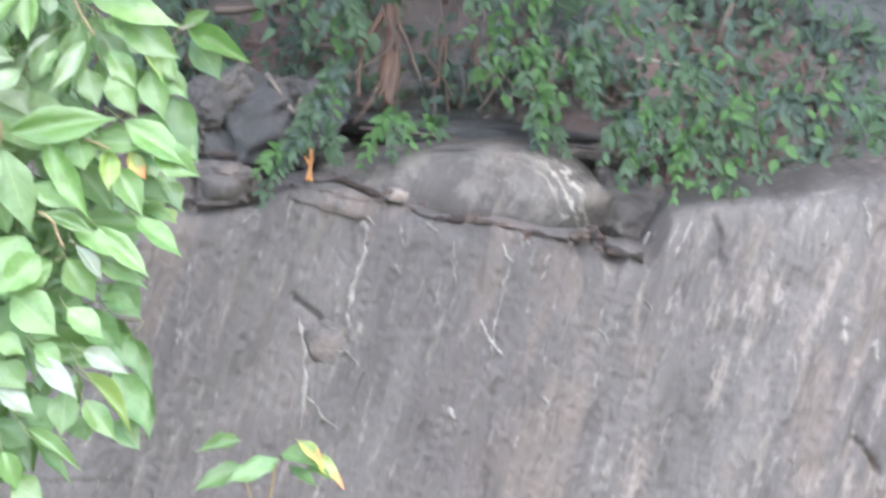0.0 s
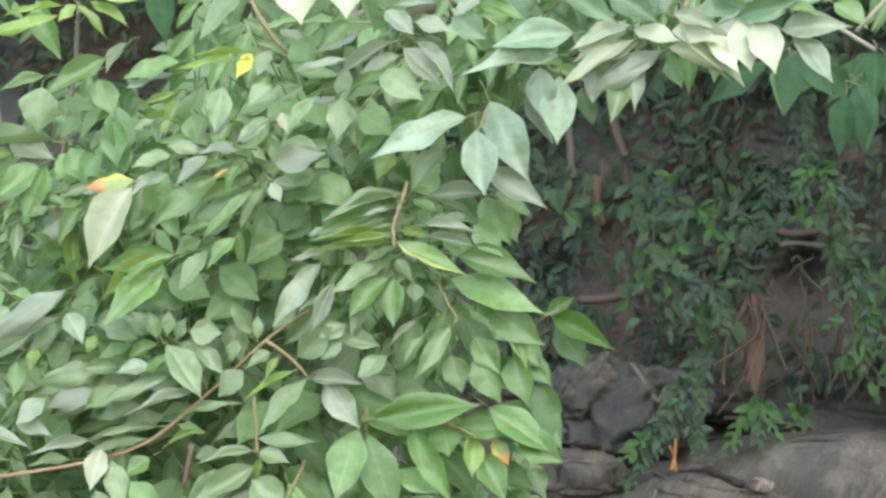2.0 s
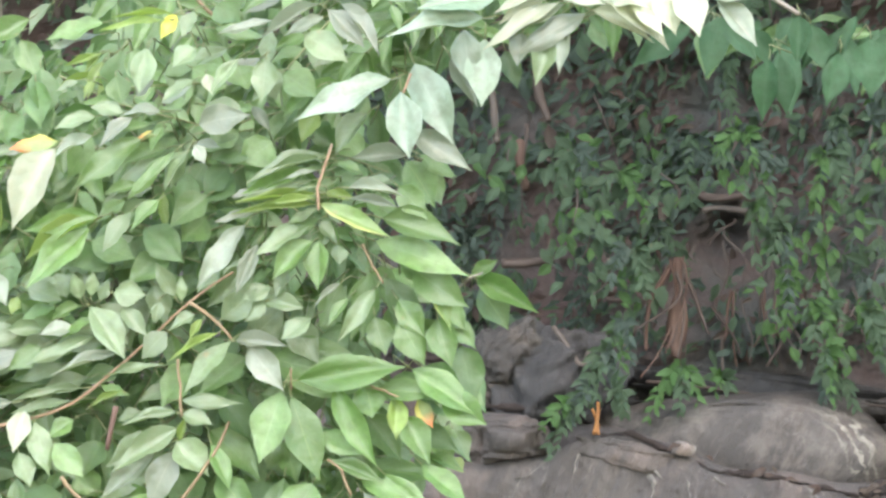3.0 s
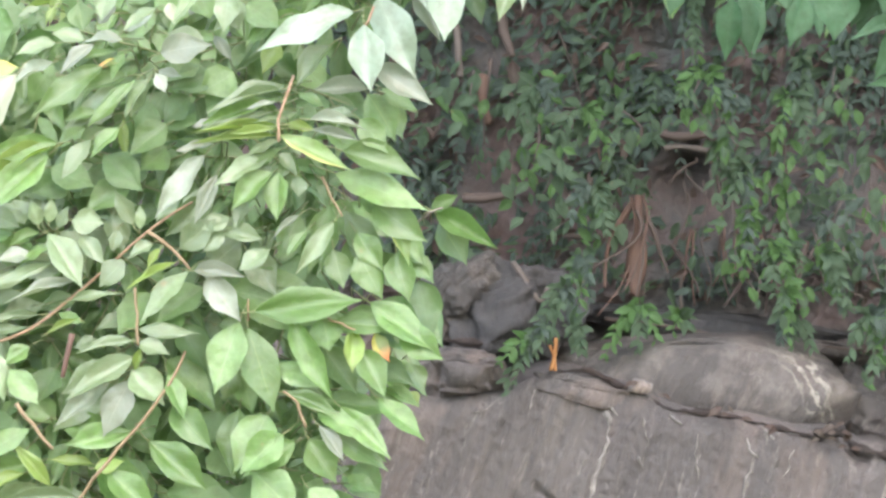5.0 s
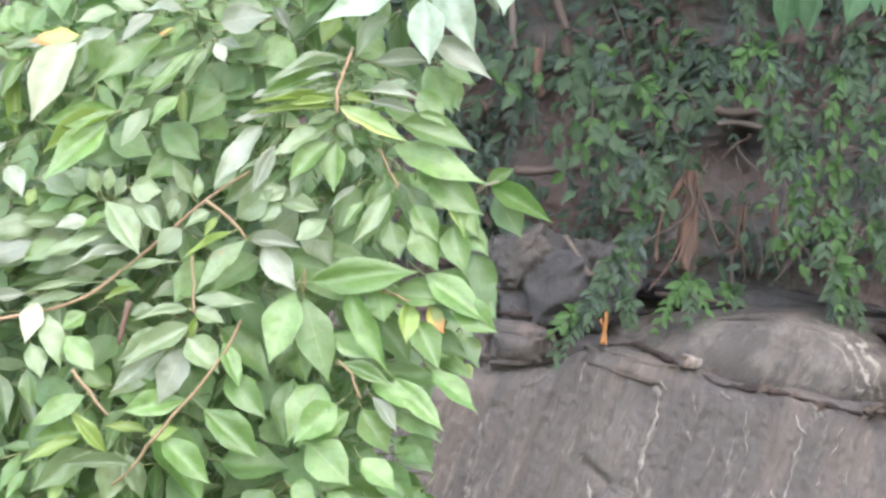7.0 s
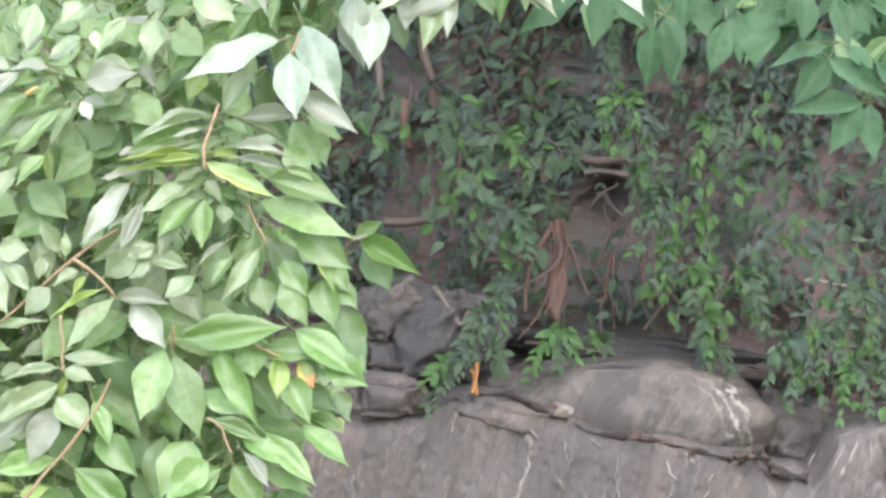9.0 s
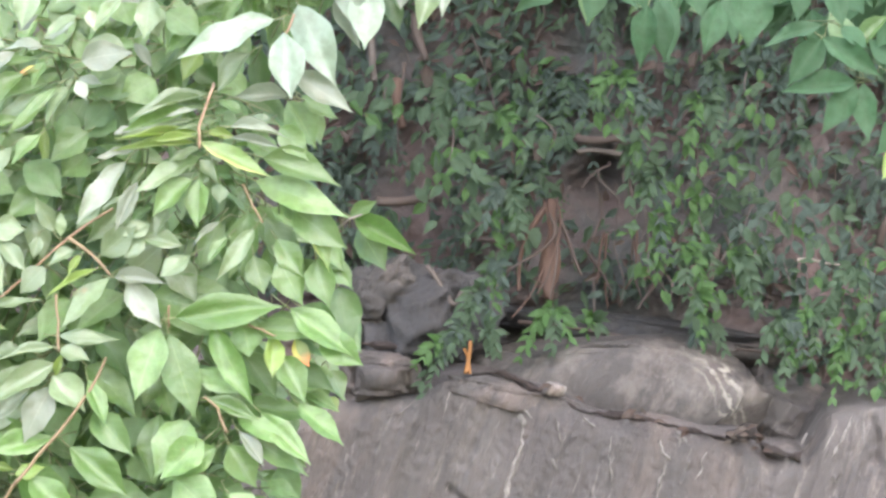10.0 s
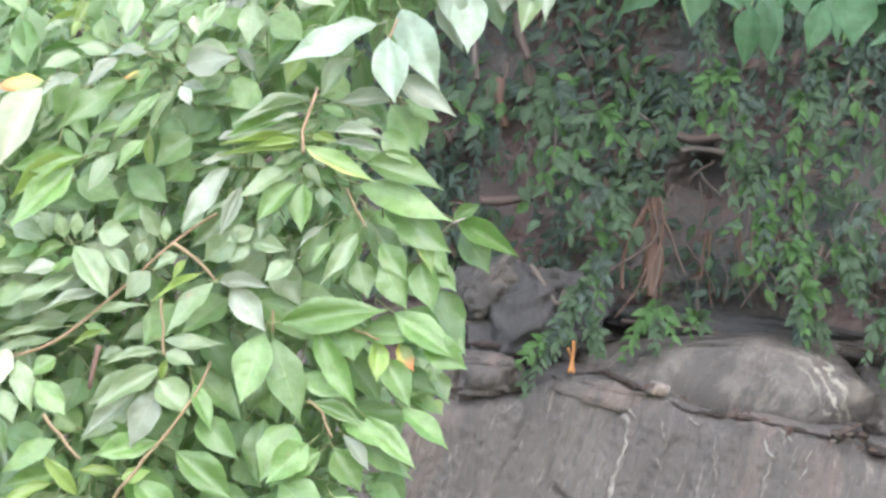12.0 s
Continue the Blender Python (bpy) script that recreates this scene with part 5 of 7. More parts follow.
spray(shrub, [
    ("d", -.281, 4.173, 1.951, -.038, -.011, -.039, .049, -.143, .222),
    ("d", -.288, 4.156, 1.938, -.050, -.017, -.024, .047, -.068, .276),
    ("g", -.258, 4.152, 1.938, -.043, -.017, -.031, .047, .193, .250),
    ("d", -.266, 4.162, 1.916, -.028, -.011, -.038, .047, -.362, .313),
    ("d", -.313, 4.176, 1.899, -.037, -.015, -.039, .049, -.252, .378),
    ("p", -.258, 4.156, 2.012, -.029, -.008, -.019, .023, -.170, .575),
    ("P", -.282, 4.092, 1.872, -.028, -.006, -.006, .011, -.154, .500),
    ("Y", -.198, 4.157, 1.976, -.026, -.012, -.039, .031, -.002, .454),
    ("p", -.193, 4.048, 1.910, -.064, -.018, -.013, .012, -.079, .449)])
spray(shrub, [
    ("G", -.198, 4.153, 2.009, -.048, -.017, -.035, .026, -.143, .405),
    ("g", -.168, 4.157, 1.946, .030, -.009, -.030, .039, .027, .145),
    ("p", -.130, 4.079, 1.968, -.048, -.020, -.044, .031, -.178, .625),
    ("p", -.187, 4.086, 1.916, -.101, -.033, -.032, .029, -.258, .594),
    ("S", -.098, 4.043, 2.009, -.121, -.040, -.046, .044, -.204, .506),
    ("g", -.171, 4.090, 1.907, .035, -.012, -.020, .019, .322, .427),
    ("g", -.193, 4.088, 1.901, -.103, -.016, -.034, .021, -.410, .337),
    ("S", -.085, 4.042, 1.992, .005, -.025, -.087, .050, -.036, .512),
    ("P", -.196, 4.042, 1.894, -.041, -.008, -.005, .008, -.379, .586)])
spray(shrub, [
    ("S", -.067, 4.067, 2.030, .044, -.022, -.108, .057, -.038, .492),
    ("P", -.020, 4.071, 2.037, .034, -.014, -.065, .035, .103, .391),
    ("P", -.076, 4.075, 1.943, .078, -.024, -.052, .038, .172, .277),
    ("g", -.064, 4.161, 1.917, .047, -.017, -.029, .026, .045, .406),
    ("P", -.081, 4.088, 1.912, -.069, -.017, .006, .026, .038, .378),
    ("G", -.083, 4.168, 1.910, .041, -.016, -.060, .049, .005, .355),
    ("g", -.092, 4.084, 1.872, .039, -.011, -.041, .035, -.169, .171),
    ("p", -.139, 4.171, 1.887, .045, -.007, -.008, .025, .433, .632),
    ("g", -.176, 4.165, 1.887, .029, -.009, -.005, .030, .293, .460)])
spray(shrub, [
    ("g", -.456, 4.164, 1.866, -.040, -.009, -.027, .025, -.114, .384),
    ("p", -.440, 4.088, 1.848, -.041, -.017, -.047, .026, -.231, .355),
    ("g", -.426, 4.188, 1.866, -.056, -.015, -.047, .036, -.066, .388),
    ("g", -.430, 4.088, 1.882, -.045, -.015, -.012, .021, -.204, .522),
    ("g", -.484, 4.086, 1.843, -.095, -.021, -.013, .035, -.047, .214),
    ("d", -.463, 4.193, 1.828, -.042, -.014, -.019, .036, -.151, .348),
    ("Y", -.488, 4.088, 1.839, -.093, -.027, -.038, .027, -.229, .583),
    ("d", -.431, 4.151, 1.828, .056, -.014, -.042, .049, .158, .237),
    ("P", -.411, 4.089, 1.880, -.038, -.006, -.012, .015, -.327, .341)])
spray(shrub, [
    ("Y", -.406, 4.168, 1.878, .003, -.013, -.057, .015, -.058, .560),
    ("G", -.397, 4.191, 1.887, .004, -.011, -.047, .030, .325, .574),
    ("g", -.403, 4.084, 1.863, -.039, -.011, -.039, .026, -.041, .611),
    ("d", -.382, 4.195, 1.826, -.033, -.009, -.031, .049, -.333, .195),
    ("g", -.346, 4.145, 1.869, -.053, -.015, -.038, .044, -.135, .140),
    ("g", -.351, 4.188, 1.840, -.033, -.008, -.031, .049, .105, .242),
    ("d", -.408, 4.178, 1.811, -.059, -.013, -.031, .047, -.261, .246),
    ("p", -.445, 4.167, 1.818, -.036, -.008, -.010, .018, -.350, .541),
    ("d", -.443, 4.196, 1.813, -.046, -.013, -.023, .049, -.137, .236)])
spray(shrub, [
    ("Y", -.202, 4.082, 1.852, -.108, -.018, -.009, .016, -.244, .343),
    ("p", -.197, 4.088, 1.845, -.042, -.010, -.017, .015, -.430, .463),
    ("y", -.193, 4.055, 1.852, .092, -.016, -.049, .029, -.043, .369),
    ("Y", -.196, 4.051, 1.859, -.061, -.019, -.006, .010, -.073, .532),
    ("Y", -.198, 4.086, 1.865, -.112, -.026, -.007, .015, -.238, .339),
    ("g", -.193, 4.093, 1.835, -.067, -.016, -.025, .021, -.179, .403),
    ("Y", -.187, 4.092, 1.867, .038, -.011, -.009, .016, .182, .355),
    ("p", -.184, 4.094, 1.839, .017, -.003, -.013, .016, .153, .619),
    ("p", -.196, 4.057, 1.874, -.032, -.010, -.005, .006, -.110, .447)])
spray(shrub, [
    ("p", -.200, 4.081, 1.884, -.106, -.021, -.019, .014, -.445, .499),
    ("P", -.155, 4.048, 1.871, .072, -.015, -.007, .022, .326, .540),
    ("P", -.155, 4.054, 1.858, .064, -.014, -.011, .014, .263, .362),
    ("p", -.197, 4.092, 1.829, .027, -.011, -.028, .019, .273, .465),
    ("p", -.206, 4.092, 1.828, -.075, -.024, -.040, .029, -.436, .332),
    ("g", -.184, 4.098, 1.825, -.010, -.009, -.030, .019, -.076, .362),
    ("g", -.138, 4.172, 1.857, .045, -.009, -.024, .033, .065, .549),
    ("p", -.206, 4.098, 1.813, -.032, -.011, -.024, .021, .034, .622),
    ("g", -.218, 4.151, 1.809, -.037, -.020, -.054, .043, -.274, .327)])
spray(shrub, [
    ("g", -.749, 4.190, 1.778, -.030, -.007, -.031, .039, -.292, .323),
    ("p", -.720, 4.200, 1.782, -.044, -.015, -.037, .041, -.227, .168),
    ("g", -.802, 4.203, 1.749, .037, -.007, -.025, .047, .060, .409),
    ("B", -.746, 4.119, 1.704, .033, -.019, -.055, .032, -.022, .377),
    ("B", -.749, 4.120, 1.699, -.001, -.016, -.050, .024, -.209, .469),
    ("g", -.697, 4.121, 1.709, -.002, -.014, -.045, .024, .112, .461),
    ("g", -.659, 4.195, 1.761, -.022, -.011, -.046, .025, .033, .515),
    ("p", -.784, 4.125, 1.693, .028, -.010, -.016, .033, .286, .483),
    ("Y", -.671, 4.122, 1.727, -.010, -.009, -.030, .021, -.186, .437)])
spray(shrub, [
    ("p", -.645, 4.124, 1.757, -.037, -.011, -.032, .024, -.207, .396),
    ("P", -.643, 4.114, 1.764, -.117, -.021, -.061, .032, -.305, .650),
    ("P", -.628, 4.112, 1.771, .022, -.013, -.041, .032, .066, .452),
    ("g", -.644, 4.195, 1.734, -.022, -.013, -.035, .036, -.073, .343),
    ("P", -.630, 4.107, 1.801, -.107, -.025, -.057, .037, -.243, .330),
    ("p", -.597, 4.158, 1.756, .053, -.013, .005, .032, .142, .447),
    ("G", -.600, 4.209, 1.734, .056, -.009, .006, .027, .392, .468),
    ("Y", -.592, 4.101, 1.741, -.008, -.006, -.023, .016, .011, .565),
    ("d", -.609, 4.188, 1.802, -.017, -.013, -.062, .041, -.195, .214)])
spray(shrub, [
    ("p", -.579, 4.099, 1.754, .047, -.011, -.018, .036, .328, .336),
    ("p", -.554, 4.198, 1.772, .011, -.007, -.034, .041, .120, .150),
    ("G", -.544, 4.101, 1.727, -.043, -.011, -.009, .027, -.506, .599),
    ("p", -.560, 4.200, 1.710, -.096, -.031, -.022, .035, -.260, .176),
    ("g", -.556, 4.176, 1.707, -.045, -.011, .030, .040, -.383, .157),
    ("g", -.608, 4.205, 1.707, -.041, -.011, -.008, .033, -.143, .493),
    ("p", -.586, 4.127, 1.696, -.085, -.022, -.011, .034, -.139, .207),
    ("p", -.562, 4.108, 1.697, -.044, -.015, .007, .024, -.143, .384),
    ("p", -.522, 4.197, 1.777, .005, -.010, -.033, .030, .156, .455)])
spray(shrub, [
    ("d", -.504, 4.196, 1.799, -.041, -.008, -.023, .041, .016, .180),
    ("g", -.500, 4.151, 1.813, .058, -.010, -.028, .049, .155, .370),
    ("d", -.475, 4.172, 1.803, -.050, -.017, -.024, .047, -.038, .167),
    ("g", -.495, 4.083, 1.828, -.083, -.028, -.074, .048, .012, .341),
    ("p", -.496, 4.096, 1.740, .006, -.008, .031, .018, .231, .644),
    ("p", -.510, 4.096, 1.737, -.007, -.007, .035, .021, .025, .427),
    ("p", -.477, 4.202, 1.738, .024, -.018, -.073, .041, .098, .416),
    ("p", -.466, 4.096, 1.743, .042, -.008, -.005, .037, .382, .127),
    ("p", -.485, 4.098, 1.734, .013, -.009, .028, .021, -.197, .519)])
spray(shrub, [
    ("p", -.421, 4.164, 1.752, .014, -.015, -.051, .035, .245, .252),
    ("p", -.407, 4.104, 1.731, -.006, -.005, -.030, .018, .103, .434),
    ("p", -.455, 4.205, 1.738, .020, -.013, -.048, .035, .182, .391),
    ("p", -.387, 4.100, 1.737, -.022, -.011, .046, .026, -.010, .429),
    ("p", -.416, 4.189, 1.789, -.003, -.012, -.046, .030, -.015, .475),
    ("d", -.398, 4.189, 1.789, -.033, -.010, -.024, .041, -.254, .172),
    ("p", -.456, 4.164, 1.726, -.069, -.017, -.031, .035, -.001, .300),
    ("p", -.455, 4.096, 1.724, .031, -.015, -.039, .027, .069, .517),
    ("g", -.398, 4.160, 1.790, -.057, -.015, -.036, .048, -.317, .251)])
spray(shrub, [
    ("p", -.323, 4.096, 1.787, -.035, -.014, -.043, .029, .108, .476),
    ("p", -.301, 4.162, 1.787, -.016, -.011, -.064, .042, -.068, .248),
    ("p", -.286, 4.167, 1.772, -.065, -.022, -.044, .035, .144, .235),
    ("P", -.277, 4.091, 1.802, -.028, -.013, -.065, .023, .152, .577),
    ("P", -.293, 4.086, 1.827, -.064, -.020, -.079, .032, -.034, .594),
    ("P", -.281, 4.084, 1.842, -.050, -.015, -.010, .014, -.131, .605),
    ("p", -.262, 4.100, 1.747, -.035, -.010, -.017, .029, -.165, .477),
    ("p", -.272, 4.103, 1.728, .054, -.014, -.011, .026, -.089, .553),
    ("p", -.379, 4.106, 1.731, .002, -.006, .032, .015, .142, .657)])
spray(shrub, [
    ("p", -.239, 4.104, 1.767, -.019, -.013, -.036, .021, -.131, .450),
    ("p", -.249, 4.203, 1.748, -.039, -.015, -.054, .036, -.111, .283),
    ("g", -.235, 4.196, 1.732, -.045, -.008, -.011, .035, -.290, .414),
    ("p", -.269, 4.097, 1.727, -.029, -.009, -.022, .026, .041, .540),
    ("g", -.205, 4.088, 1.804, -.057, -.021, -.039, .034, -.292, .406),
    ("g", -.197, 4.090, 1.804, -.001, -.018, -.062, .035, -.336, .265),
    ("p", -.242, 4.170, 1.703, .041, -.021, -.057, .043, -.189, .333),
    ("g", -.173, 4.166, 1.751, -.030, -.012, -.059, .040, .039, .205),
    ("p", -.209, 4.103, 1.705, -.040, -.012, -.028, .029, -.106, .646)])
spray(shrub, [
    ("p", -.172, 4.096, 1.799, -.001, -.007, -.026, .023, .266, .545),
    ("g", -.124, 4.089, 1.803, .117, -.038, -.044, .045, .153, .231),
    ("P", -.171, 4.097, 1.749, -.039, -.009, -.032, .011, -.355, .346),
    ("g", -.138, 4.176, 1.760, .045, -.009, -.030, .047, .165, .136),
    ("g", -.134, 4.161, 1.762, -.015, -.018, -.084, .043, -.227, .295),
    ("g", -.111, 4.150, 1.808, .098, -.025, -.041, .049, .246, .396),
    ("g", -.114, 4.086, 1.832, .100, -.017, -.033, .048, .227, .372),
    ("g", -.161, 4.102, 1.729, -.027, -.013, -.034, .019, -.255, .556),
    ("p", -.126, 4.095, 1.740, -.048, -.025, -.067, .024, .185, .524)])
spray(shrub, [
    ("g", -.111, 4.158, 1.755, .046, -.017, -.077, .045, -.173, .231),
    ("g", -.096, 4.161, 1.778, .081, -.025, -.049, .049, .301, .394),
    ("g", -.097, 4.109, 1.726, .032, -.017, -.050, .036, -.050, .251),
    ("g", -.136, 4.109, 1.729, -.027, -.016, -.051, .023, -.097, .594),
    ("g", -.075, 4.098, 1.765, .067, -.022, -.055, .052, -.014, .187),
    ("g", -.111, 4.166, 1.716, .045, -.021, -.069, .049, -.169, .156),
    ("g", -.127, 4.109, 1.704, .011, -.012, -.050, .037, .077, .143),
    ("g", -.095, 4.100, 1.700, .031, -.012, -.060, .043, .113, .269),
    ("y", -.053, 4.099, 1.746, .025, -.018, -.060, .027, .181, .456)])
spray(shrub, [
    ("p", -.738, 4.204, 1.654, -.059, -.018, -.021, .040, -.240, .237),
    ("P", -.703, 4.136, 1.631, .050, -.014, -.016, .026, .022, .425),
    ("g", -.756, 4.215, 1.612, -.030, -.010, -.022, .040, -.342, .129),
    ("P", -.777, 4.126, 1.629, .102, -.028, -.031, .028, .168, .490),
    ("P", -.789, 4.125, 1.637, .022, -.007, .023, .033, .364, .615),
    ("P", -.662, 4.126, 1.660, -.040, -.014, -.028, .031, -.057, .524),
    ("G", -.648, 4.210, 1.632, -.030, -.013, -.037, .048, -.120, .197),
    ("P", -.798, 4.146, 1.576, .087, -.013, .006, .021, .237, .550),
    ("p", -.630, 4.200, 1.696, -.052, -.015, -.028, .036, -.094, .122)])
spray(shrub, [
    ("P", -.594, 4.121, 1.669, -.065, -.010, -.015, .036, -.257, .291),
    ("p", -.586, 4.208, 1.665, -.080, -.027, -.020, .038, -.292, .330),
    ("g", -.573, 4.218, 1.646, -.045, -.010, -.014, .033, -.237, .453),
    ("g", -.563, 4.106, 1.675, -.042, -.013, -.030, .029, .056, .361),
    ("p", -.571, 4.191, 1.693, -.046, -.015, -.019, .044, -.191, .214),
    ("p", -.555, 4.171, 1.679, -.046, -.012, -.008, .035, -.335, .205),
    ("d", -.556, 4.218, 1.649, -.046, -.010, -.015, .049, -.299, .349),
    ("p", -.541, 4.167, 1.649, -.059, -.014, -.011, .034, -.600, .464),
    ("P", -.606, 4.133, 1.603, -.082, -.020, -.014, .020, -.252, .365)])
spray(shrub, [
    ("P", -.520, 4.101, 1.697, -.045, -.008, -.006, .029, -.316, .560),
    ("g", -.496, 4.099, 1.709, -.037, -.008, -.019, .026, -.573, .564),
    ("p", -.492, 4.105, 1.689, -.090, -.023, -.026, .024, -.143, .645),
    ("g", -.510, 4.107, 1.727, -.041, -.009, -.011, .019, -.240, .479),
    ("p", -.498, 4.101, 1.726, .051, -.023, -.066, .043, .425, .146),
    ("p", -.471, 4.178, 1.687, -.086, -.020, -.016, .030, -.017, .482),
    ("p", -.461, 4.175, 1.717, -.025, -.019, -.056, .034, .117, .418),
    ("p", -.512, 4.182, 1.633, -.060, -.011, -.017, .031, -.049, .453),
    ("P", -.463, 4.105, 1.665, -.090, -.026, -.026, .021, .058, .629)])
spray(shrub, [
    ("p", -.399, 4.107, 1.691, -.035, -.009, -.031, .034, -.271, .174),
    ("p", -.362, 4.099, 1.713, -.033, -.011, -.018, .021, -.197, .440),
    ("Y", -.352, 4.100, 1.706, -.017, -.006, -.026, .013, -.063, .492),
    ("g", -.374, 4.181, 1.648, -.044, -.020, -.053, .048, -.197, .295),
    ("d", -.359, 4.216, 1.644, .048, -.015, .030, .049, .341, .271),
    ("d", -.420, 4.213, 1.631, .030, -.010, -.040, .049, -.008, .134),
    ("Y", -.333, 4.112, 1.688, -.065, -.019, -.034, .013, -.346, .362),
    ("p", -.393, 4.190, 1.623, -.053, -.012, -.023, .025, -.442, .440),
    ("p", -.327, 4.105, 1.706, .050, -.017, .037, .042, .248, .228)])
spray(shrub, [
    ("g", -.327, 4.212, 1.659, -.054, -.016, -.045, .041, -.093, .283),
    ("d", -.333, 4.187, 1.639, -.043, -.015, -.060, .055, -.099, .361),
    ("p", -.316, 4.114, 1.677, -.067, -.015, -.057, .031, -.263, .523),
    ("g", -.303, 4.185, 1.654, -.066, -.019, -.045, .047, -.199, .291),
    ("P", -.309, 4.112, 1.677, .069, -.019, -.007, .028, .150, .455),
    ("P", -.293, 4.103, 1.671, .043, -.016, -.060, .040, -.151, .343),
    ("p", -.296, 4.179, 1.679, .048, -.013, .038, .050, .253, .184),
    ("d", -.335, 4.174, 1.606, .039, -.011, -.062, .048, .259, .382),
    ("d", -.269, 4.218, 1.642, .048, -.015, -.017, .049, .446, .338)])
spray(shrub, [
    ("g", -.265, 4.172, 1.651, .161, -.032, -.035, .080, .339, .272),
    ("g", -.251, 4.119, 1.610, -.034, -.025, -.092, .057, -.111, .325),
    ("G", -.230, 4.113, 1.624, .141, -.023, .017, .050, .237, .127),
    ("g", -.284, 4.212, 1.605, .062, -.009, -.010, .041, -.030, .396),
    ("G", -.239, 4.123, 1.602, .033, -.028, -.107, .053, .115, .121),
    ("g", -.210, 4.192, 1.688, .001, -.004, -.028, .030, .059, .337),
    ("d", -.198, 4.182, 1.684, .031, -.007, -.029, .063, .030, .307),
    ("G", -.183, 4.107, 1.615, .051, -.024, -.107, .037, -.259, .302),
    ("g", -.261, 4.193, 1.549, -.018, -.007, -.043, .033, -.055, .338)])
spray(shrub, [
    ("d", -.153, 4.192, 1.670, -.015, -.005, -.023, .055, -.041, .400),
    ("G", -.143, 4.121, 1.617, .014, -.009, -.044, .047, .041, .371),
    ("g", -.112, 4.172, 1.620, .081, -.022, -.027, .036, .286, .418),
    ("G", -.128, 4.114, 1.610, .086, -.019, -.009, .036, .210, .241),
    ("G", -.080, 4.110, 1.635, .084, -.016, -.061, .048, .094, .410),
    ("Y", -.102, 4.114, 1.603, -.003, -.013, -.059, .028, .285, .551),
    ("g", -.073, 4.175, 1.701, .044, -.015, -.054, .043, -.220, .206),
    ("d", -.066, 4.169, 1.636, .050, -.014, -.031, .040, -.024, .252),
    ("g", -.143, 4.176, 1.574, .046, -.011, -.061, .048, .084, .381)])
spray(shrub, [
    ("g", -.050, 4.160, 1.739, .040, -.019, -.055, .037, .156, .300),
    ("g", -.040, 4.175, 1.719, .032, -.009, -.035, .036, .138, .258),
    ("g", -.045, 4.108, 1.700, .011, -.015, -.063, .040, -.167, .211),
    ("g", -.029, 4.181, 1.689, .031, -.007, -.022, .028, .057, .378),
    ("d", -.017, 4.187, 1.663, .021, -.015, -.082, .047, .127, .170),
    ("G", -.032, 4.191, 1.610, .044, -.010, -.029, .047, -.026, .200),
    ("G", -.074, 4.180, 1.605, .054, -.014, -.038, .035, .041, .361),
    ("G", -.043, 4.111, 1.597, .056, -.019, -.039, .045, -.036, .302),
    ("o", -.074, 4.117, 1.595, .017, -.012, -.036, .023, -.181, .443)])
spray(shrub, [
    ("p", -.635, 4.141, 1.578, -.057, -.010, -.004, .021, -.099, .648),
    ("W", -.587, 4.114, 1.592, -.015, -.014, -.054, .034, .049, .552),
    ("p", -.597, 4.117, 1.538, .014, -.009, -.045, .031, .199, .466),
    ("p", -.575, 4.117, 1.577, .018, -.019, -.068, .034, .132, .302),
    ("p", -.570, 4.184, 1.599, .006, -.022, -.092, .037, -.184, .253),
    ("g", -.603, 4.132, 1.504, .009, -.012, -.053, .026, -.308, .462),
    ("p", -.559, 4.186, 1.544, .031, -.015, -.042, .040, .146, .180),
    ("g", -.550, 4.114, 1.549, .037, -.011, -.047, .040, .101, .170),
    ("d", -.606, 4.185, 1.475, .071, -.014, -.016, .050, .225, .344)])
spray(shrub, [
    ("g", -.526, 4.125, 1.579, -.033, -.012, -.022, .028, .179, .528),
    ("p", -.526, 4.120, 1.604, -.080, -.016, -.007, .015, .001, .576),
    ("Y", -.501, 4.113, 1.596, .042, -.012, .021, .011, .150, .551),
    ("g", -.500, 4.206, 1.547, -.021, -.012, -.045, .048, -.365, .204),
    ("p", -.512, 4.118, 1.620, -.093, -.027, -.008, .016, -.298, .542),
    ("g", -.487, 4.120, 1.622, .037, -.009, -.011, .018, .111, .488),
    ("g", -.531, 4.210, 1.508, .025, -.011, -.037, .040, -.072, .171),
    ("g", -.471, 4.206, 1.640, -.053, -.015, -.015, .032, -.215, .447),
    ("p", -.468, 4.105, 1.639, .068, -.021, .014, .015, .425, .447)])
spray(shrub, [
    ("p", -.442, 4.190, 1.585, -.033, -.005, -.009, .023, -.141, .383),
    ("p", -.409, 4.182, 1.555, -.078, -.027, -.041, .042, -.072, .402),
    ("p", -.389, 4.124, 1.586, -.077, -.024, -.015, .021, -.036, .583),
    ("p", -.414, 4.194, 1.536, -.088, -.034, -.064, .045, -.097, .194),
    ("p", -.388, 4.112, 1.565, -.089, -.029, -.052, .036, -.186, .223),
    ("P", -.422, 4.127, 1.531, -.069, -.025, -.056, .031, .028, .418),
    ("p", -.383, 4.116, 1.583, .041, -.013, -.013, .029, .127, .633),
    ("p", -.383, 4.121, 1.601, .080, -.013, -.002, .024, .170, .412),
    ("p", -.391, 4.118, 1.549, .040, -.015, -.046, .047, .177, .312)])
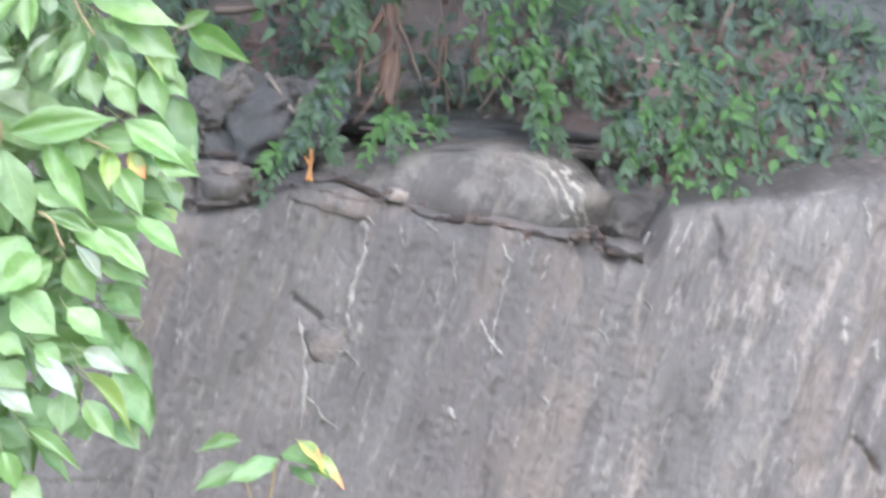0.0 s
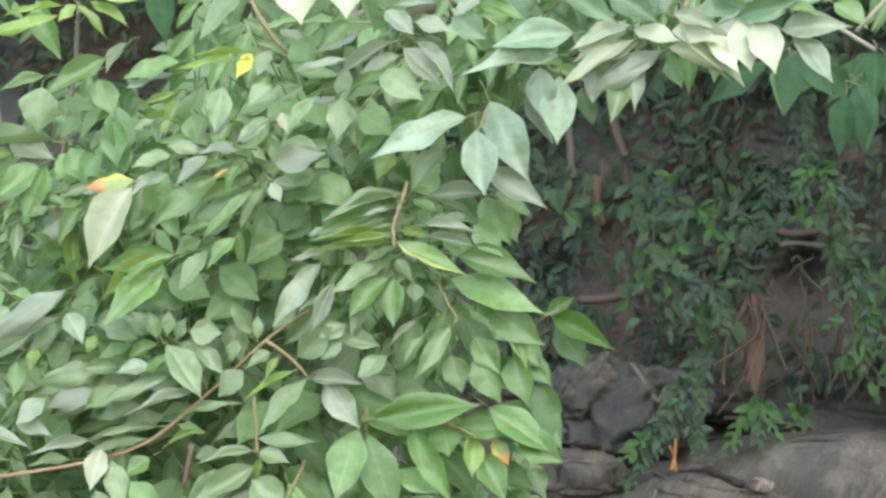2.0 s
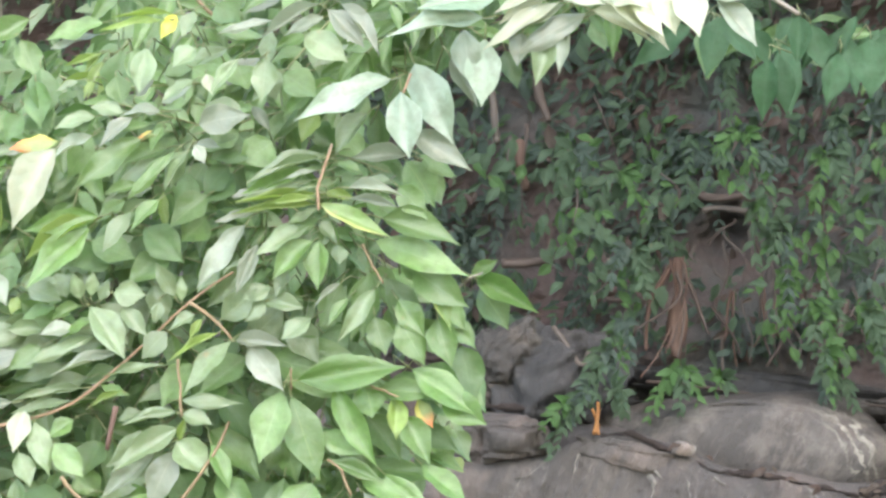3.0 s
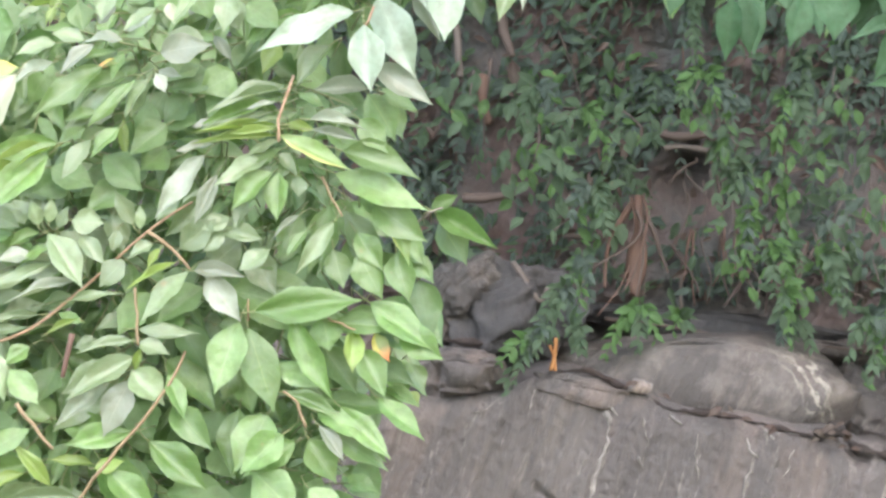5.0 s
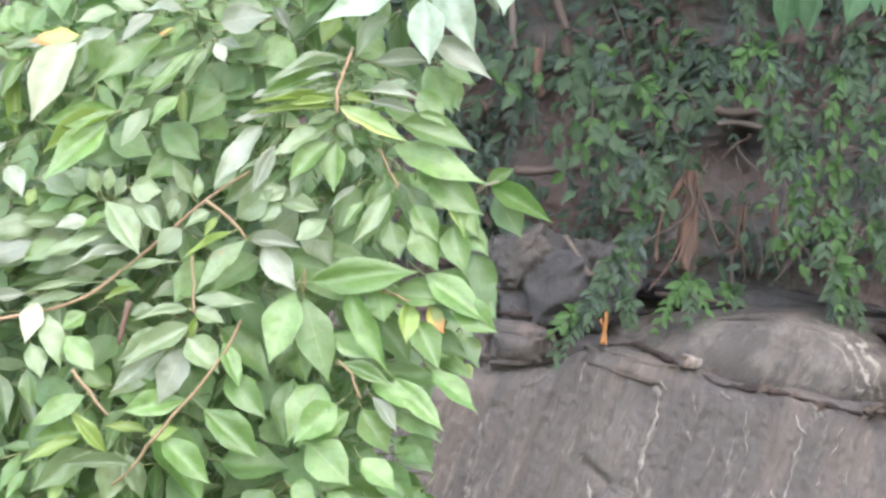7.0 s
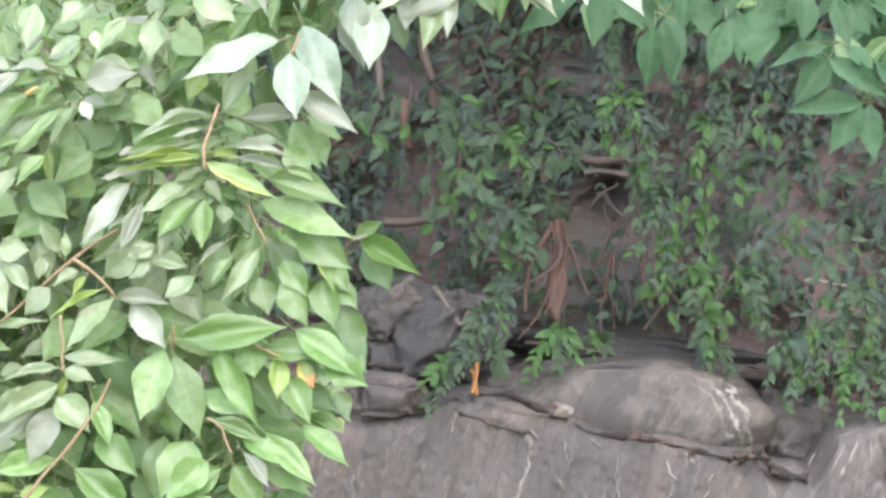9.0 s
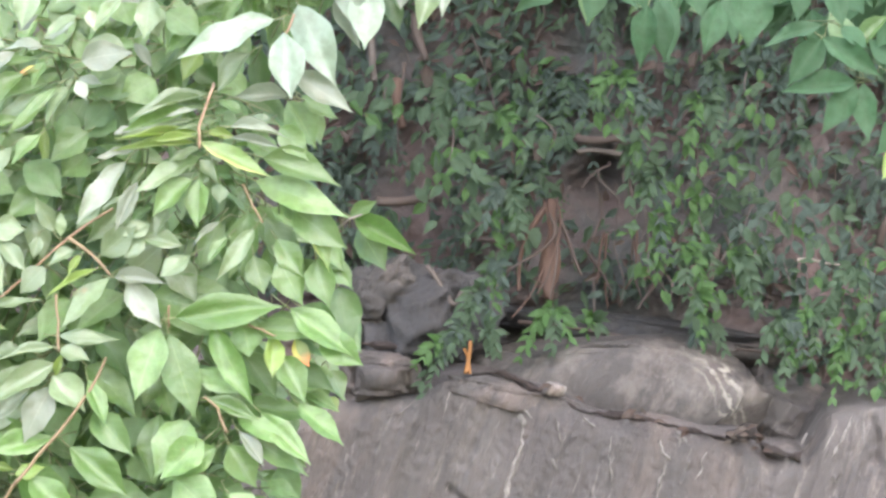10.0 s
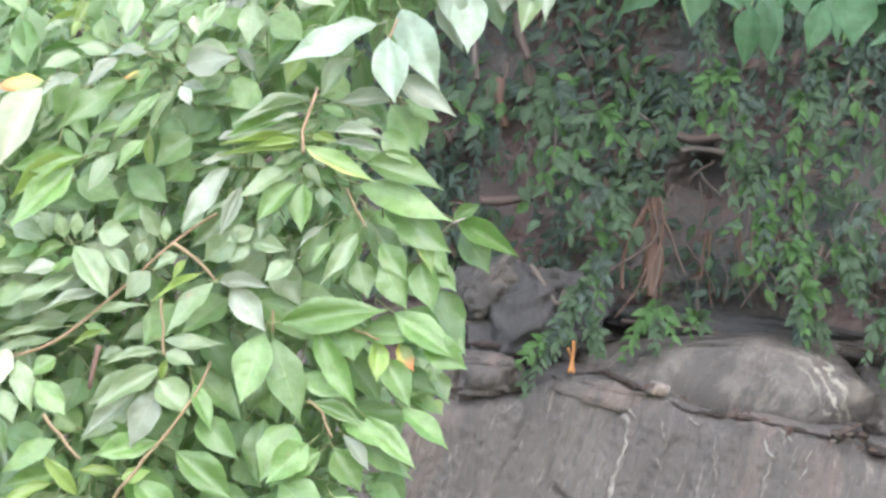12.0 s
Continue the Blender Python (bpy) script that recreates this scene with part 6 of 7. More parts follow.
spray(shrub, [
    ("p", -.360, 4.210, 1.599, .048, -.012, .007, .030, .280, .492),
    ("g", -.351, 4.185, 1.559, .071, -.027, -.060, .048, .190, .409),
    ("d", -.318, 4.199, 1.563, .024, -.015, -.052, .055, -.192, .399),
    ("G", -.345, 4.126, 1.542, .025, -.017, -.059, .028, .105, .652),
    ("Y", -.388, 4.118, 1.547, .011, -.010, .032, .011, .091, .566),
    ("P", -.392, 4.116, 1.536, -.040, -.016, -.071, .043, -.148, .166),
    ("G", -.339, 4.134, 1.501, .050, -.024, -.060, .045, .043, .214),
    ("d", -.394, 4.200, 1.502, .024, -.008, -.052, .055, -.137, .392),
    ("G", -.254, 4.204, 1.541, .014, -.016, -.054, .036, .086, .180)])
spray(shrub, [
    ("g", -.203, 4.128, 1.555, .061, -.016, -.029, .037, .285, .402),
    ("g", -.174, 4.189, 1.559, .031, -.012, -.062, .048, .001, .200),
    ("g", -.194, 4.126, 1.517, .076, -.020, -.025, .024, .208, .438),
    ("g", -.215, 4.129, 1.488, -.039, -.024, -.073, .059, -.190, .173),
    ("G", -.151, 4.186, 1.508, .104, -.024, -.022, .037, -.060, .368),
    ("d", -.130, 4.206, 1.572, .022, -.010, -.054, .041, -.014, .154),
    ("g", -.255, 4.186, 1.493, -.014, -.027, -.087, .048, -.284, .174),
    ("G", -.151, 4.126, 1.492, .072, -.025, -.033, .031, .300, .356),
    ("G", -.194, 4.112, 1.463, -.059, -.017, -.046, .049, .182, .313)])
spray(shrub, [
    ("g", -.091, 4.117, 1.573, .032, -.013, -.062, .042, .116, .201),
    ("d", -.081, 4.183, 1.559, .057, -.020, -.034, .035, .297, .167),
    ("g", -.047, 4.203, 1.559, .015, -.010, -.045, .036, -.030, .333),
    ("g", -.082, 4.195, 1.520, .050, -.018, -.050, .037, .288, .129),
    ("G", -.066, 4.196, 1.520, .052, -.012, -.021, .022, .185, .578),
    ("g", -.028, 4.204, 1.550, .021, -.007, -.038, .031, .115, .538),
    ("G", -.070, 4.131, 1.509, .059, -.024, -.056, .040, .432, .255),
    ("g", -.120, 4.133, 1.498, .068, -.027, -.067, .034, .046, .142),
    ("G", -.113, 4.194, 1.477, .050, -.018, -.057, .043, -.013, .333)])
spray(shrub, [
    ("g", -.526, 4.128, 1.471, -.074, -.018, -.037, .031, .023, .352),
    ("g", -.491, 4.190, 1.478, .096, -.029, -.025, .043, -.054, .214),
    ("g", -.537, 4.193, 1.420, -.068, -.012, -.014, .037, .099, .158),
    ("Y", -.535, 4.140, 1.412, -.073, -.018, -.025, .023, .091, .653),
    ("d", -.576, 4.210, 1.425, -.028, -.009, -.039, .049, -.045, .361),
    ("p", -.523, 4.194, 1.393, -.081, -.030, -.047, .039, .119, .280),
    ("Y", -.501, 4.142, 1.395, -.049, -.015, .058, .023, .058, .402),
    ("p", -.493, 4.204, 1.392, -.010, -.013, -.076, .048, .420, .136),
    ("Y", -.546, 4.201, 1.381, -.038, -.012, -.061, .031, -.461, .415)])
spray(shrub, [
    ("G", -.392, 4.127, 1.467, -.084, -.025, -.016, .037, -.248, .386),
    ("G", -.370, 4.131, 1.454, .075, -.024, -.065, .048, .199, .283),
    ("d", -.402, 4.216, 1.426, .018, -.012, -.039, .033, .121, .595),
    ("G", -.424, 4.134, 1.415, .063, -.017, -.061, .045, .287, .308),
    ("G", -.441, 4.192, 1.428, .072, -.038, -.105, .065, .318, .322),
    ("Y", -.445, 4.139, 1.424, -.057, -.009, .010, .018, -.080, .502),
    ("Y", -.442, 4.129, 1.419, .039, -.006, .010, .023, .348, .389),
    ("d", -.352, 4.195, 1.381, .093, -.018, -.008, .058, .036, .408),
    ("d", -.416, 4.208, 1.373, .040, -.022, -.061, .056, .019, .350)])
spray(shrub, [
    ("d", -.281, 4.207, 1.488, -.021, -.014, -.045, .048, -.183, .143),
    ("g", -.289, 4.217, 1.442, .024, -.012, -.045, .056, .126, .282),
    ("G", -.233, 4.117, 1.415, .059, -.025, -.054, .059, -.086, .251),
    ("d", -.243, 4.218, 1.404, .031, -.012, -.044, .048, -.223, .153),
    ("d", -.276, 4.201, 1.380, .101, -.029, -.025, .065, .145, .405),
    ("G", -.179, 4.132, 1.452, -.071, -.018, -.041, .042, .256, .354),
    ("d", -.206, 4.208, 1.395, .078, -.016, -.032, .050, .292, .238),
    ("g", -.197, 4.209, 1.401, .032, -.015, -.035, .049, .221, .146),
    ("g", -.163, 4.202, 1.453, .035, -.012, -.057, .048, .104, .321)])
spray(shrub, [
    ("g", -.161, 4.132, 1.455, .033, -.009, -.057, .045, .141, .186),
    ("P", -.148, 4.122, 1.474, .036, -.010, -.044, .023, .223, .539),
    ("g", -.129, 4.132, 1.461, .075, -.015, -.041, .034, .361, .192),
    ("g", -.160, 4.111, 1.393, .043, -.016, -.042, .045, .308, .343),
    ("G", -.171, 4.187, 1.391, .031, -.006, -.017, .039, .245, .215),
    ("G", -.137, 4.217, 1.390, -.015, -.006, -.030, .041, .238, .369),
    ("g", -.113, 4.193, 1.403, .042, -.009, -.018, .029, .186, .646),
    ("d", -.099, 4.208, 1.419, .028, -.015, -.044, .043, .071, .154),
    ("d", -.144, 4.199, 1.380, .054, -.013, -.057, .050, .120, .144)])
spray(shrub, [
    ("g", -.576, 4.215, 1.372, -.029, -.006, -.023, .033, -.128, .493),
    ("p", -.478, 4.206, 1.388, .025, -.012, -.061, .034, .179, .617),
    ("p", -.464, 4.131, 1.380, -.087, -.016, .008, .020, -.267, .324),
    ("g", -.283, 4.200, 1.342, -.031, -.011, -.045, .058, -.226, .284),
    ("g", -.253, 4.117, 1.355, .037, -.013, -.016, .032, .028, .406),
    ("G", -.251, 4.127, 1.325, .030, -.008, -.039, .047, -.210, .208),
    ("P", -.256, 4.130, 1.289, .048, -.010, -.033, .033, .151, .373),
    ("d", -.259, 4.206, 1.230, .037, -.007, -.028, .048, .288, .386),
    ("g", -.243, 4.213, 1.271, .022, -.006, -.029, .033, -.070, .584)])
spray(shrub, [
    ("G", -.135, 4.203, 1.366, .034, -.010, -.024, .036, .190, .138),
    ("P", -.142, 4.115, 1.335, .059, -.012, -.029, .034, .251, .270),
    ("d", -.105, 4.193, 1.344, .034, -.013, -.043, .036, .252, .303),
    ("G", -.176, 4.207, 1.345, .063, -.020, -.038, .044, .273, .365),
    ("Y", -.141, 4.120, 1.307, .067, -.023, -.078, .029, .369, .575),
    ("g", -.206, 4.124, 1.347, .037, -.016, -.032, .034, .249, .346),
    ("d", -.107, 4.198, 1.298, .054, -.018, -.077, .049, .177, .313),
    ("P", -.205, 4.116, 1.332, .053, -.024, -.058, .036, .179, .289),
    ("G", -.167, 4.124, 1.286, -.006, -.013, -.060, .042, -.187, .180)])
spray(shrub, [
    ("G", -.222, 4.202, 1.345, .109, -.020, -.020, .050, .600, .144),
    ("d", -.212, 4.198, 1.271, .021, -.016, -.046, .047, .017, .413),
    ("g", -.143, 4.124, 1.271, .037, -.018, -.054, .036, .167, .202),
    ("g", -.218, 4.129, 1.234, .070, -.023, -.054, .024, .139, .563),
    ("G", -.215, 4.138, 1.222, .053, -.014, -.059, .024, .344, .562),
    ("d", -.154, 4.209, 1.241, .007, -.009, -.034, .041, -.111, .209),
    ("G", -.252, 4.129, 1.207, .016, -.010, -.053, .034, .167, .390),
    ("g", -.109, 4.213, 1.232, .038, -.009, -.036, .040, .338, .350),
    ("g", -.242, 4.135, 1.161, .045, -.010, -.023, .047, .124, .185)])

# ---- the shrub with leaves paled by sky sheen that arches over from behind ----
arching_shrub = thing("arching_shrub", (0, 0, 0), "arching shrub branch with leaves paled by sky sheen over the dark hollow", "shrub")
twig([(-0.45, 5.1, 0.0), (-0.4, 5.0, 1.4), (-0.3, 4.7, 2.2), (-0.05, 4.4, 2.26)], (0.018, 0.007), GREY_TWIG, 22, arching_shrub)
twig([(-0.05, 4.4, 2.26), (0.2, 4.3, 2.27), (0.063, 4.220, 2.196), (0.198, 4.200, 2.179)], (0.006, 0.003), TWIG, 23, arching_shrub)
twig([(0.226, 4.220, 2.212), (0.198, 4.200, 2.179), (0.189, 4.150, 2.144)], (0.004, 0.003), TWIG, 24, arching_shrub)
twig([(-0.396, 4.260, 2.205), (-0.369, 4.240, 2.152), (-0.341, 4.240, 2.117)], (0.0035, 0.0025), TWIG, 25, arching_shrub)
spray(arching_shrub, [
    ("p", -.359, 4.327, 2.158, .047, -.023, -.028, .023, -.003, .618),
    ("P", -.249, 4.375, 2.164, -.054, -.028, -.035, .033, .006, .626)])

spray(arching_shrub, [
    ("P", -.164, 4.344, 2.095, .033, -.008, -.047, .032, .324, .384)])
spray(arching_shrub, [
    ("p", -.270, 4.363, 2.107, -.009, -.021, -.056, .027, -.416, .381),
    ("G", -.293, 4.432, 2.112, -.043, -.026, -.024, .023, .252, .463)])
spray(arching_shrub, [
    ("p", -.328, 4.471, 2.072, .040, -.014, -.021, .034, -.060, .445),
    ("d", -.267, 4.667, 2.115, -.028, -.034, -.081, .039, -.070, .409)])

spray(arching_shrub, [
    ("g", -.377, 4.563, 2.140, .034, -.023, -.036, .028, -.044, .518),
    ("p", -.343, 4.529, 2.071, -.047, -.026, -.025, .027, .199, .499),
    ("d", -.250, 4.712, 2.252, .035, -.022, -.029, .032, -.195, .443),
    ("g", -.360, 4.573, 2.182, -.033, -.019, -.034, .027, .026, .459),
    ("d", -.150, 4.663, 2.109, .067, -.013, -.012, .039, -.148, .184),
    ("d", -.017, 4.640, 2.103, -.042, -.021, -.042, .039, .140, .331),
    ("d", -.165, 4.718, 2.268, -.025, -.023, -.044, .035, .093, .410),
    ("d", -.013, 4.716, 2.254, .024, -.022, -.054, .039, -.016, .369)])
spray(arching_shrub, [
    ("g", .156, 4.408, 2.210, .024, -.015, -.045, .039, .263, .419)])


spray(arching_shrub, [
    ("d", .352, 4.469, 2.108, -.014, -.036, -.080, .048, -.120, .425)])
spray(arching_shrub, [
    ("g", .345, 4.543, 2.248, .014, -.017, -.043, .040, .236, .415),
    ("g", .407, 4.518, 2.236, -.051, -.023, -.049, .043, -.152, .544),
    ("g", .428, 4.585, 2.201, .045, -.026, -.037, .043, .032, .598),
    ("g", .101, 4.515, 2.236, -.057, -.027, .015, .039, .461, .177),
    ("g", .201, 4.570, 2.247, -.050, -.019, -.017, .039, .134, .516),
    ("d", .058, 4.637, 2.093, .015, -.025, -.061, .035, .105, .406),
    ("d", .184, 4.635, 2.131, .023, -.021, -.044, .030, -.053, .400)])


spray(arching_shrub, [
    ("d", .360, 4.543, 2.105, -.017, -.030, -.071, .040, -.058, .398)])


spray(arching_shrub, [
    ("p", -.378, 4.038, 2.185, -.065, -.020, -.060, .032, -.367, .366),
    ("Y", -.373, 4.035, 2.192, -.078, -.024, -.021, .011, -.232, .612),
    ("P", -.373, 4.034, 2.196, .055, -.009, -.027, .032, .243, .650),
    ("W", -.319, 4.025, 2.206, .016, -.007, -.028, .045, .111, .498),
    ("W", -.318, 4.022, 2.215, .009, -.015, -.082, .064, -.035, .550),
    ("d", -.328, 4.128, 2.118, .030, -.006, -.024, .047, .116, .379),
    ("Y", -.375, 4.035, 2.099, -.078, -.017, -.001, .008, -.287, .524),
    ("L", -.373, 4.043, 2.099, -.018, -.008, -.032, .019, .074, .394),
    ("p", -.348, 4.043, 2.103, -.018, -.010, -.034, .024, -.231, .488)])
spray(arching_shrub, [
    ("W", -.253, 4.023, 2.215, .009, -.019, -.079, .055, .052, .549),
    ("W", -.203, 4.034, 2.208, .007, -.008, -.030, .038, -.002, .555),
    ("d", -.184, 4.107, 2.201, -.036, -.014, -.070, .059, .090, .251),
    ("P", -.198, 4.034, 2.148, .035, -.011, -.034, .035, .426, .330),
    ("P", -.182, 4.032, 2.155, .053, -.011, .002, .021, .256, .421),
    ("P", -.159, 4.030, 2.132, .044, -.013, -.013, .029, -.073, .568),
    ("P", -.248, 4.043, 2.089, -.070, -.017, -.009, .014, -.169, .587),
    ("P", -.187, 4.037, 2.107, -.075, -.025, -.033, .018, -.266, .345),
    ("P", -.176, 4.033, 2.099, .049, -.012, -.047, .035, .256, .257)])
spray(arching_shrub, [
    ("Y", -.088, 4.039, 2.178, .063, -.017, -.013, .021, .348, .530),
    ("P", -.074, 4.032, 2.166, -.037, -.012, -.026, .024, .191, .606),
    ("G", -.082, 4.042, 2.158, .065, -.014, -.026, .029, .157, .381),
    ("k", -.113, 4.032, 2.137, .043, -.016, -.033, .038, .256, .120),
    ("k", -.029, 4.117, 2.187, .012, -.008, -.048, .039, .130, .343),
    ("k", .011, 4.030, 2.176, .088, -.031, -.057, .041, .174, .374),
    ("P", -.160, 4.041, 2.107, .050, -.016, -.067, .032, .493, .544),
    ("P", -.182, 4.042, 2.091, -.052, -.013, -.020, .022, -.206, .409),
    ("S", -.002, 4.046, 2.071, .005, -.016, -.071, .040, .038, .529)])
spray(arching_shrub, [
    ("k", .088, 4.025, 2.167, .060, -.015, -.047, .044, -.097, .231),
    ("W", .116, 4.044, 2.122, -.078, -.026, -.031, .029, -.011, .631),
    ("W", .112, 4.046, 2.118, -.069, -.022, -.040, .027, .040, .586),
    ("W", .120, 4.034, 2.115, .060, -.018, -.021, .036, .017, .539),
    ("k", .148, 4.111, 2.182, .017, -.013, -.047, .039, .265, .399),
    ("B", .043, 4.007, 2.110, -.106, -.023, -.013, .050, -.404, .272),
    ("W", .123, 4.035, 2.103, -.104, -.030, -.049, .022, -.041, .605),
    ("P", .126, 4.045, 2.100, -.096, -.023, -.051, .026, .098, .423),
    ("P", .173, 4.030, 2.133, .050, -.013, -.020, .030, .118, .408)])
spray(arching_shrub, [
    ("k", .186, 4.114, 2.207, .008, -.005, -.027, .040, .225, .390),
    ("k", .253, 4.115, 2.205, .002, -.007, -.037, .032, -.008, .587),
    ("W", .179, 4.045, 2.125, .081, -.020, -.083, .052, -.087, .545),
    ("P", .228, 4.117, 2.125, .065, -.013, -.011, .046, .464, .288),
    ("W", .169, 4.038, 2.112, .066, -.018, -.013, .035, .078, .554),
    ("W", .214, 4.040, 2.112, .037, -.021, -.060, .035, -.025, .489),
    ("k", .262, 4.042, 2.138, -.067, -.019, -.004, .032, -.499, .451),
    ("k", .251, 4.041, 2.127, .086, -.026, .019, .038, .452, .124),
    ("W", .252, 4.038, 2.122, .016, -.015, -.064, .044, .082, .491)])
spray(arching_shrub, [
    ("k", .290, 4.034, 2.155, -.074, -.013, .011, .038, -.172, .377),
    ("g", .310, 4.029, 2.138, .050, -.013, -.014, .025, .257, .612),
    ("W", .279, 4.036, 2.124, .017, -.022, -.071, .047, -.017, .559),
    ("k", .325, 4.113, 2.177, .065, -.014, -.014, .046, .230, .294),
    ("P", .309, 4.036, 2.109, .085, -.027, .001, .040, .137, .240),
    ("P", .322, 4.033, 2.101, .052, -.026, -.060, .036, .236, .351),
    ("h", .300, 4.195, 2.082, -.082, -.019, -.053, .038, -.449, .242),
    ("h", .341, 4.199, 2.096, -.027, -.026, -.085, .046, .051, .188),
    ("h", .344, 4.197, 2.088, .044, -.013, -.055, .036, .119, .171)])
spray(arching_shrub, [
    ("p", -.412, 4.051, 2.057, -.012, -.016, -.059, .035, .126, .267),
    ("Y", -.379, 4.040, 2.092, -.088, -.028, -.003, .010, -.346, .545),
    ("g", -.359, 4.122, 2.036, .045, -.014, -.028, .039, .409, .189),
    ("p", -.348, 4.039, 2.055, -.029, -.011, -.026, .032, -.132, .428),
    ("p", -.352, 4.047, 2.014, -.045, -.013, -.026, .024, -.320, .612),
    ("g", -.328, 4.116, 2.087, .069, -.012, -.012, .024, .187, .352),
    ("g", -.300, 4.134, 2.039, .008, -.008, -.032, .047, .068, .310),
    ("p", -.293, 4.048, 2.040, -.038, -.012, -.046, .022, -.208, .342),
    ("p", -.258, 4.049, 2.038, -.005, -.012, -.054, .034, -.163, .122)])
spray(arching_shrub, [
    ("p", -.208, 4.038, 2.071, .055, -.017, -.043, .046, .039, .293),
    ("g", -.241, 4.135, 2.027, .045, -.013, -.032, .047, .268, .165),
    ("S", .023, 4.011, 2.082, -.128, -.038, -.021, .045, -.127, .541),
    ("S", .024, 4.052, 2.059, -.008, -.025, -.085, .049, .073, .539),
    ("P", .072, 4.046, 2.065, -.010, -.010, -.043, .030, .099, .417),
    ("p", .108, 4.053, 2.057, -.020, -.020, -.062, .034, -.050, .178),
    ("P", .130, 4.047, 2.071, -.015, -.018, -.060, .022, -.172, .542),
    ("P", .155, 4.048, 2.088, -.093, -.027, -.045, .034, -.316, .251),
    ("W", .164, 4.046, 2.092, .076, -.023, -.039, .034, .022, .542)])

# ---- the young shrub with fresh leaves ----
young_shrub = thing("young_shrub", (0, 0, 0), "young shrub with fresh yellow-green leaves on thin grey stems", "shrub")
twig([(-0.797, 4.420, 2.231), (-0.783, 4.420, 2.171), (-0.769, 4.420, 2.098), (-0.768, 4.440, 2.050), (-1.0, 4.75, 1.2), (-1.02, 4.8, 0.0)], (0.0024, 0.0034), GREY_TWIG, 10, young_shrub)
twig([(-0.649, 4.420, 2.215), (-0.662, 4.470, 2.141), (-0.8, 4.72, 1.5), (-1.02, 4.8, 0.4)], (0.0026, 0.006), GREY_TWIG, 11, young_shrub)
twig([(-0.788, 4.400, 1.893), (-0.704, 4.400, 1.862)], (0.0025, 0.003), GREY_TWIG, 12, young_shrub)


spray(young_shrub, [
    ("G", -.726, 4.583, 2.127, -.063, -.020, -.019, .024, .085, .559),
    ("g", -.696, 4.567, 2.088, .036, -.012, -.012, .023, -.108, .499),
    ("p", -.680, 4.500, 2.059, .000, -.006, -.034, .027, .533, .156)])

spray(young_shrub, [
    ("d", -.644, 4.688, 2.076, .018, -.014, -.074, .049, .161, .223)])


spray(young_shrub, [
    ("P", -.788, 4.277, 2.252, .009, -.009, -.051, .048, .236, .387),
    ("p", -.761, 4.269, 2.178, -.050, -.008, -.008, .020, -.408, .405),
    ("P", -.762, 4.278, 2.161, -.051, -.009, -.011, .019, -.001, .572),
    ("Y", -.764, 4.285, 2.155, -.043, -.011, -.049, .025, -.156, .621),
    ("Y", -.653, 4.281, 2.195, -.082, -.024, -.009, .014, -.213, .605),
    ("Y", -.657, 4.277, 2.181, -.096, -.029, -.017, .022, -.280, .465),
    ("G", -.820, 4.371, 2.098, .004, -.013, -.064, .024, .213, .525),
    ("Y", -.626, 4.276, 2.230, -.018, -.007, -.030, .027, .023, .344),
    ("Y", -.632, 4.270, 2.194, -.024, -.009, -.022, .019, -.057, .586)])
spray(young_shrub, [
    ("Y", -.629, 4.271, 2.195, .041, -.018, -.052, .020, .410, .531),
    ("Y", -.612, 4.269, 2.198, .056, -.012, -.037, .029, .423, .539),
    ("Y", -.618, 4.270, 2.214, .072, -.020, -.020, .029, .275, .387),
    ("Y", -.612, 4.270, 2.229, .072, -.011, -.014, .029, .021, .490),
    ("g", -.594, 4.278, 2.121, -.085, -.028, -.049, .037, .003, .261),
    ("p", -.563, 4.283, 2.141, -.032, -.010, -.042, .030, -.471, .603),
    ("g", -.606, 4.279, 2.093, .022, -.016, -.054, .039, .021, .402),
    ("p", -.683, 4.283, 2.084, -.011, -.009, -.062, .056, -.071, .198),
    ("h", -.506, 4.264, 2.246, -.012, -.020, -.109, .042, -.255, .147)])
spray(young_shrub, [
    ("Y", -.460, 4.279, 2.217, -.034, -.006, -.023, .013, -.020, .650),
    ("g", -.493, 4.275, 2.113, -.077, -.015, -.019, .034, -.318, .535),
    ("P", -.499, 4.290, 2.099, -.067, -.020, -.020, .029, -.600, .563),
    ("Y", -.496, 4.285, 2.072, -.050, -.010, -.016, .010, -.075, .389),
    ("Y", -.500, 4.291, 2.072, -.024, -.007, -.029, .012, .053, .517),
    ("Y", -.472, 4.286, 2.065, -.035, -.018, -.046, .022, -.399, .499),
    ("Y", -.495, 4.284, 2.061, -.024, -.015, -.053, .020, .022, .648),
    ("Y", -.504, 4.291, 2.045, -.054, -.015, -.017, .008, -.122, .554),
    ("p", -.658, 4.375, 2.049, -.007, -.009, -.036, .024, -.295, .386)])
spray(young_shrub, [
    ("p", -.789, 4.302, 2.005, -.022, -.009, -.043, .034, -.094, .560),
    ("P", -.733, 4.298, 2.015, .063, -.018, -.030, .039, .224, .163),
    ("g", -.732, 4.298, 1.983, -.047, -.012, -.034, .037, -.337, .416),
    ("Y", -.728, 4.299, 1.997, -.050, -.013, -.009, .020, -.201, .379),
    ("P", -.811, 4.311, 1.917, .066, -.015, -.003, .031, -.085, .408),
    ("G", -.693, 4.297, 1.982, -.057, -.022, -.058, .037, -.050, .211),
    ("G", -.682, 4.301, 1.978, -.033, -.022, -.081, .044, -.089, .144),
    ("p", -.774, 4.306, 1.889, -.040, -.006, .005, .022, -.181, .562),
    ("g", -.780, 4.313, 1.888, .000, -.009, -.053, .032, .299, .357)])
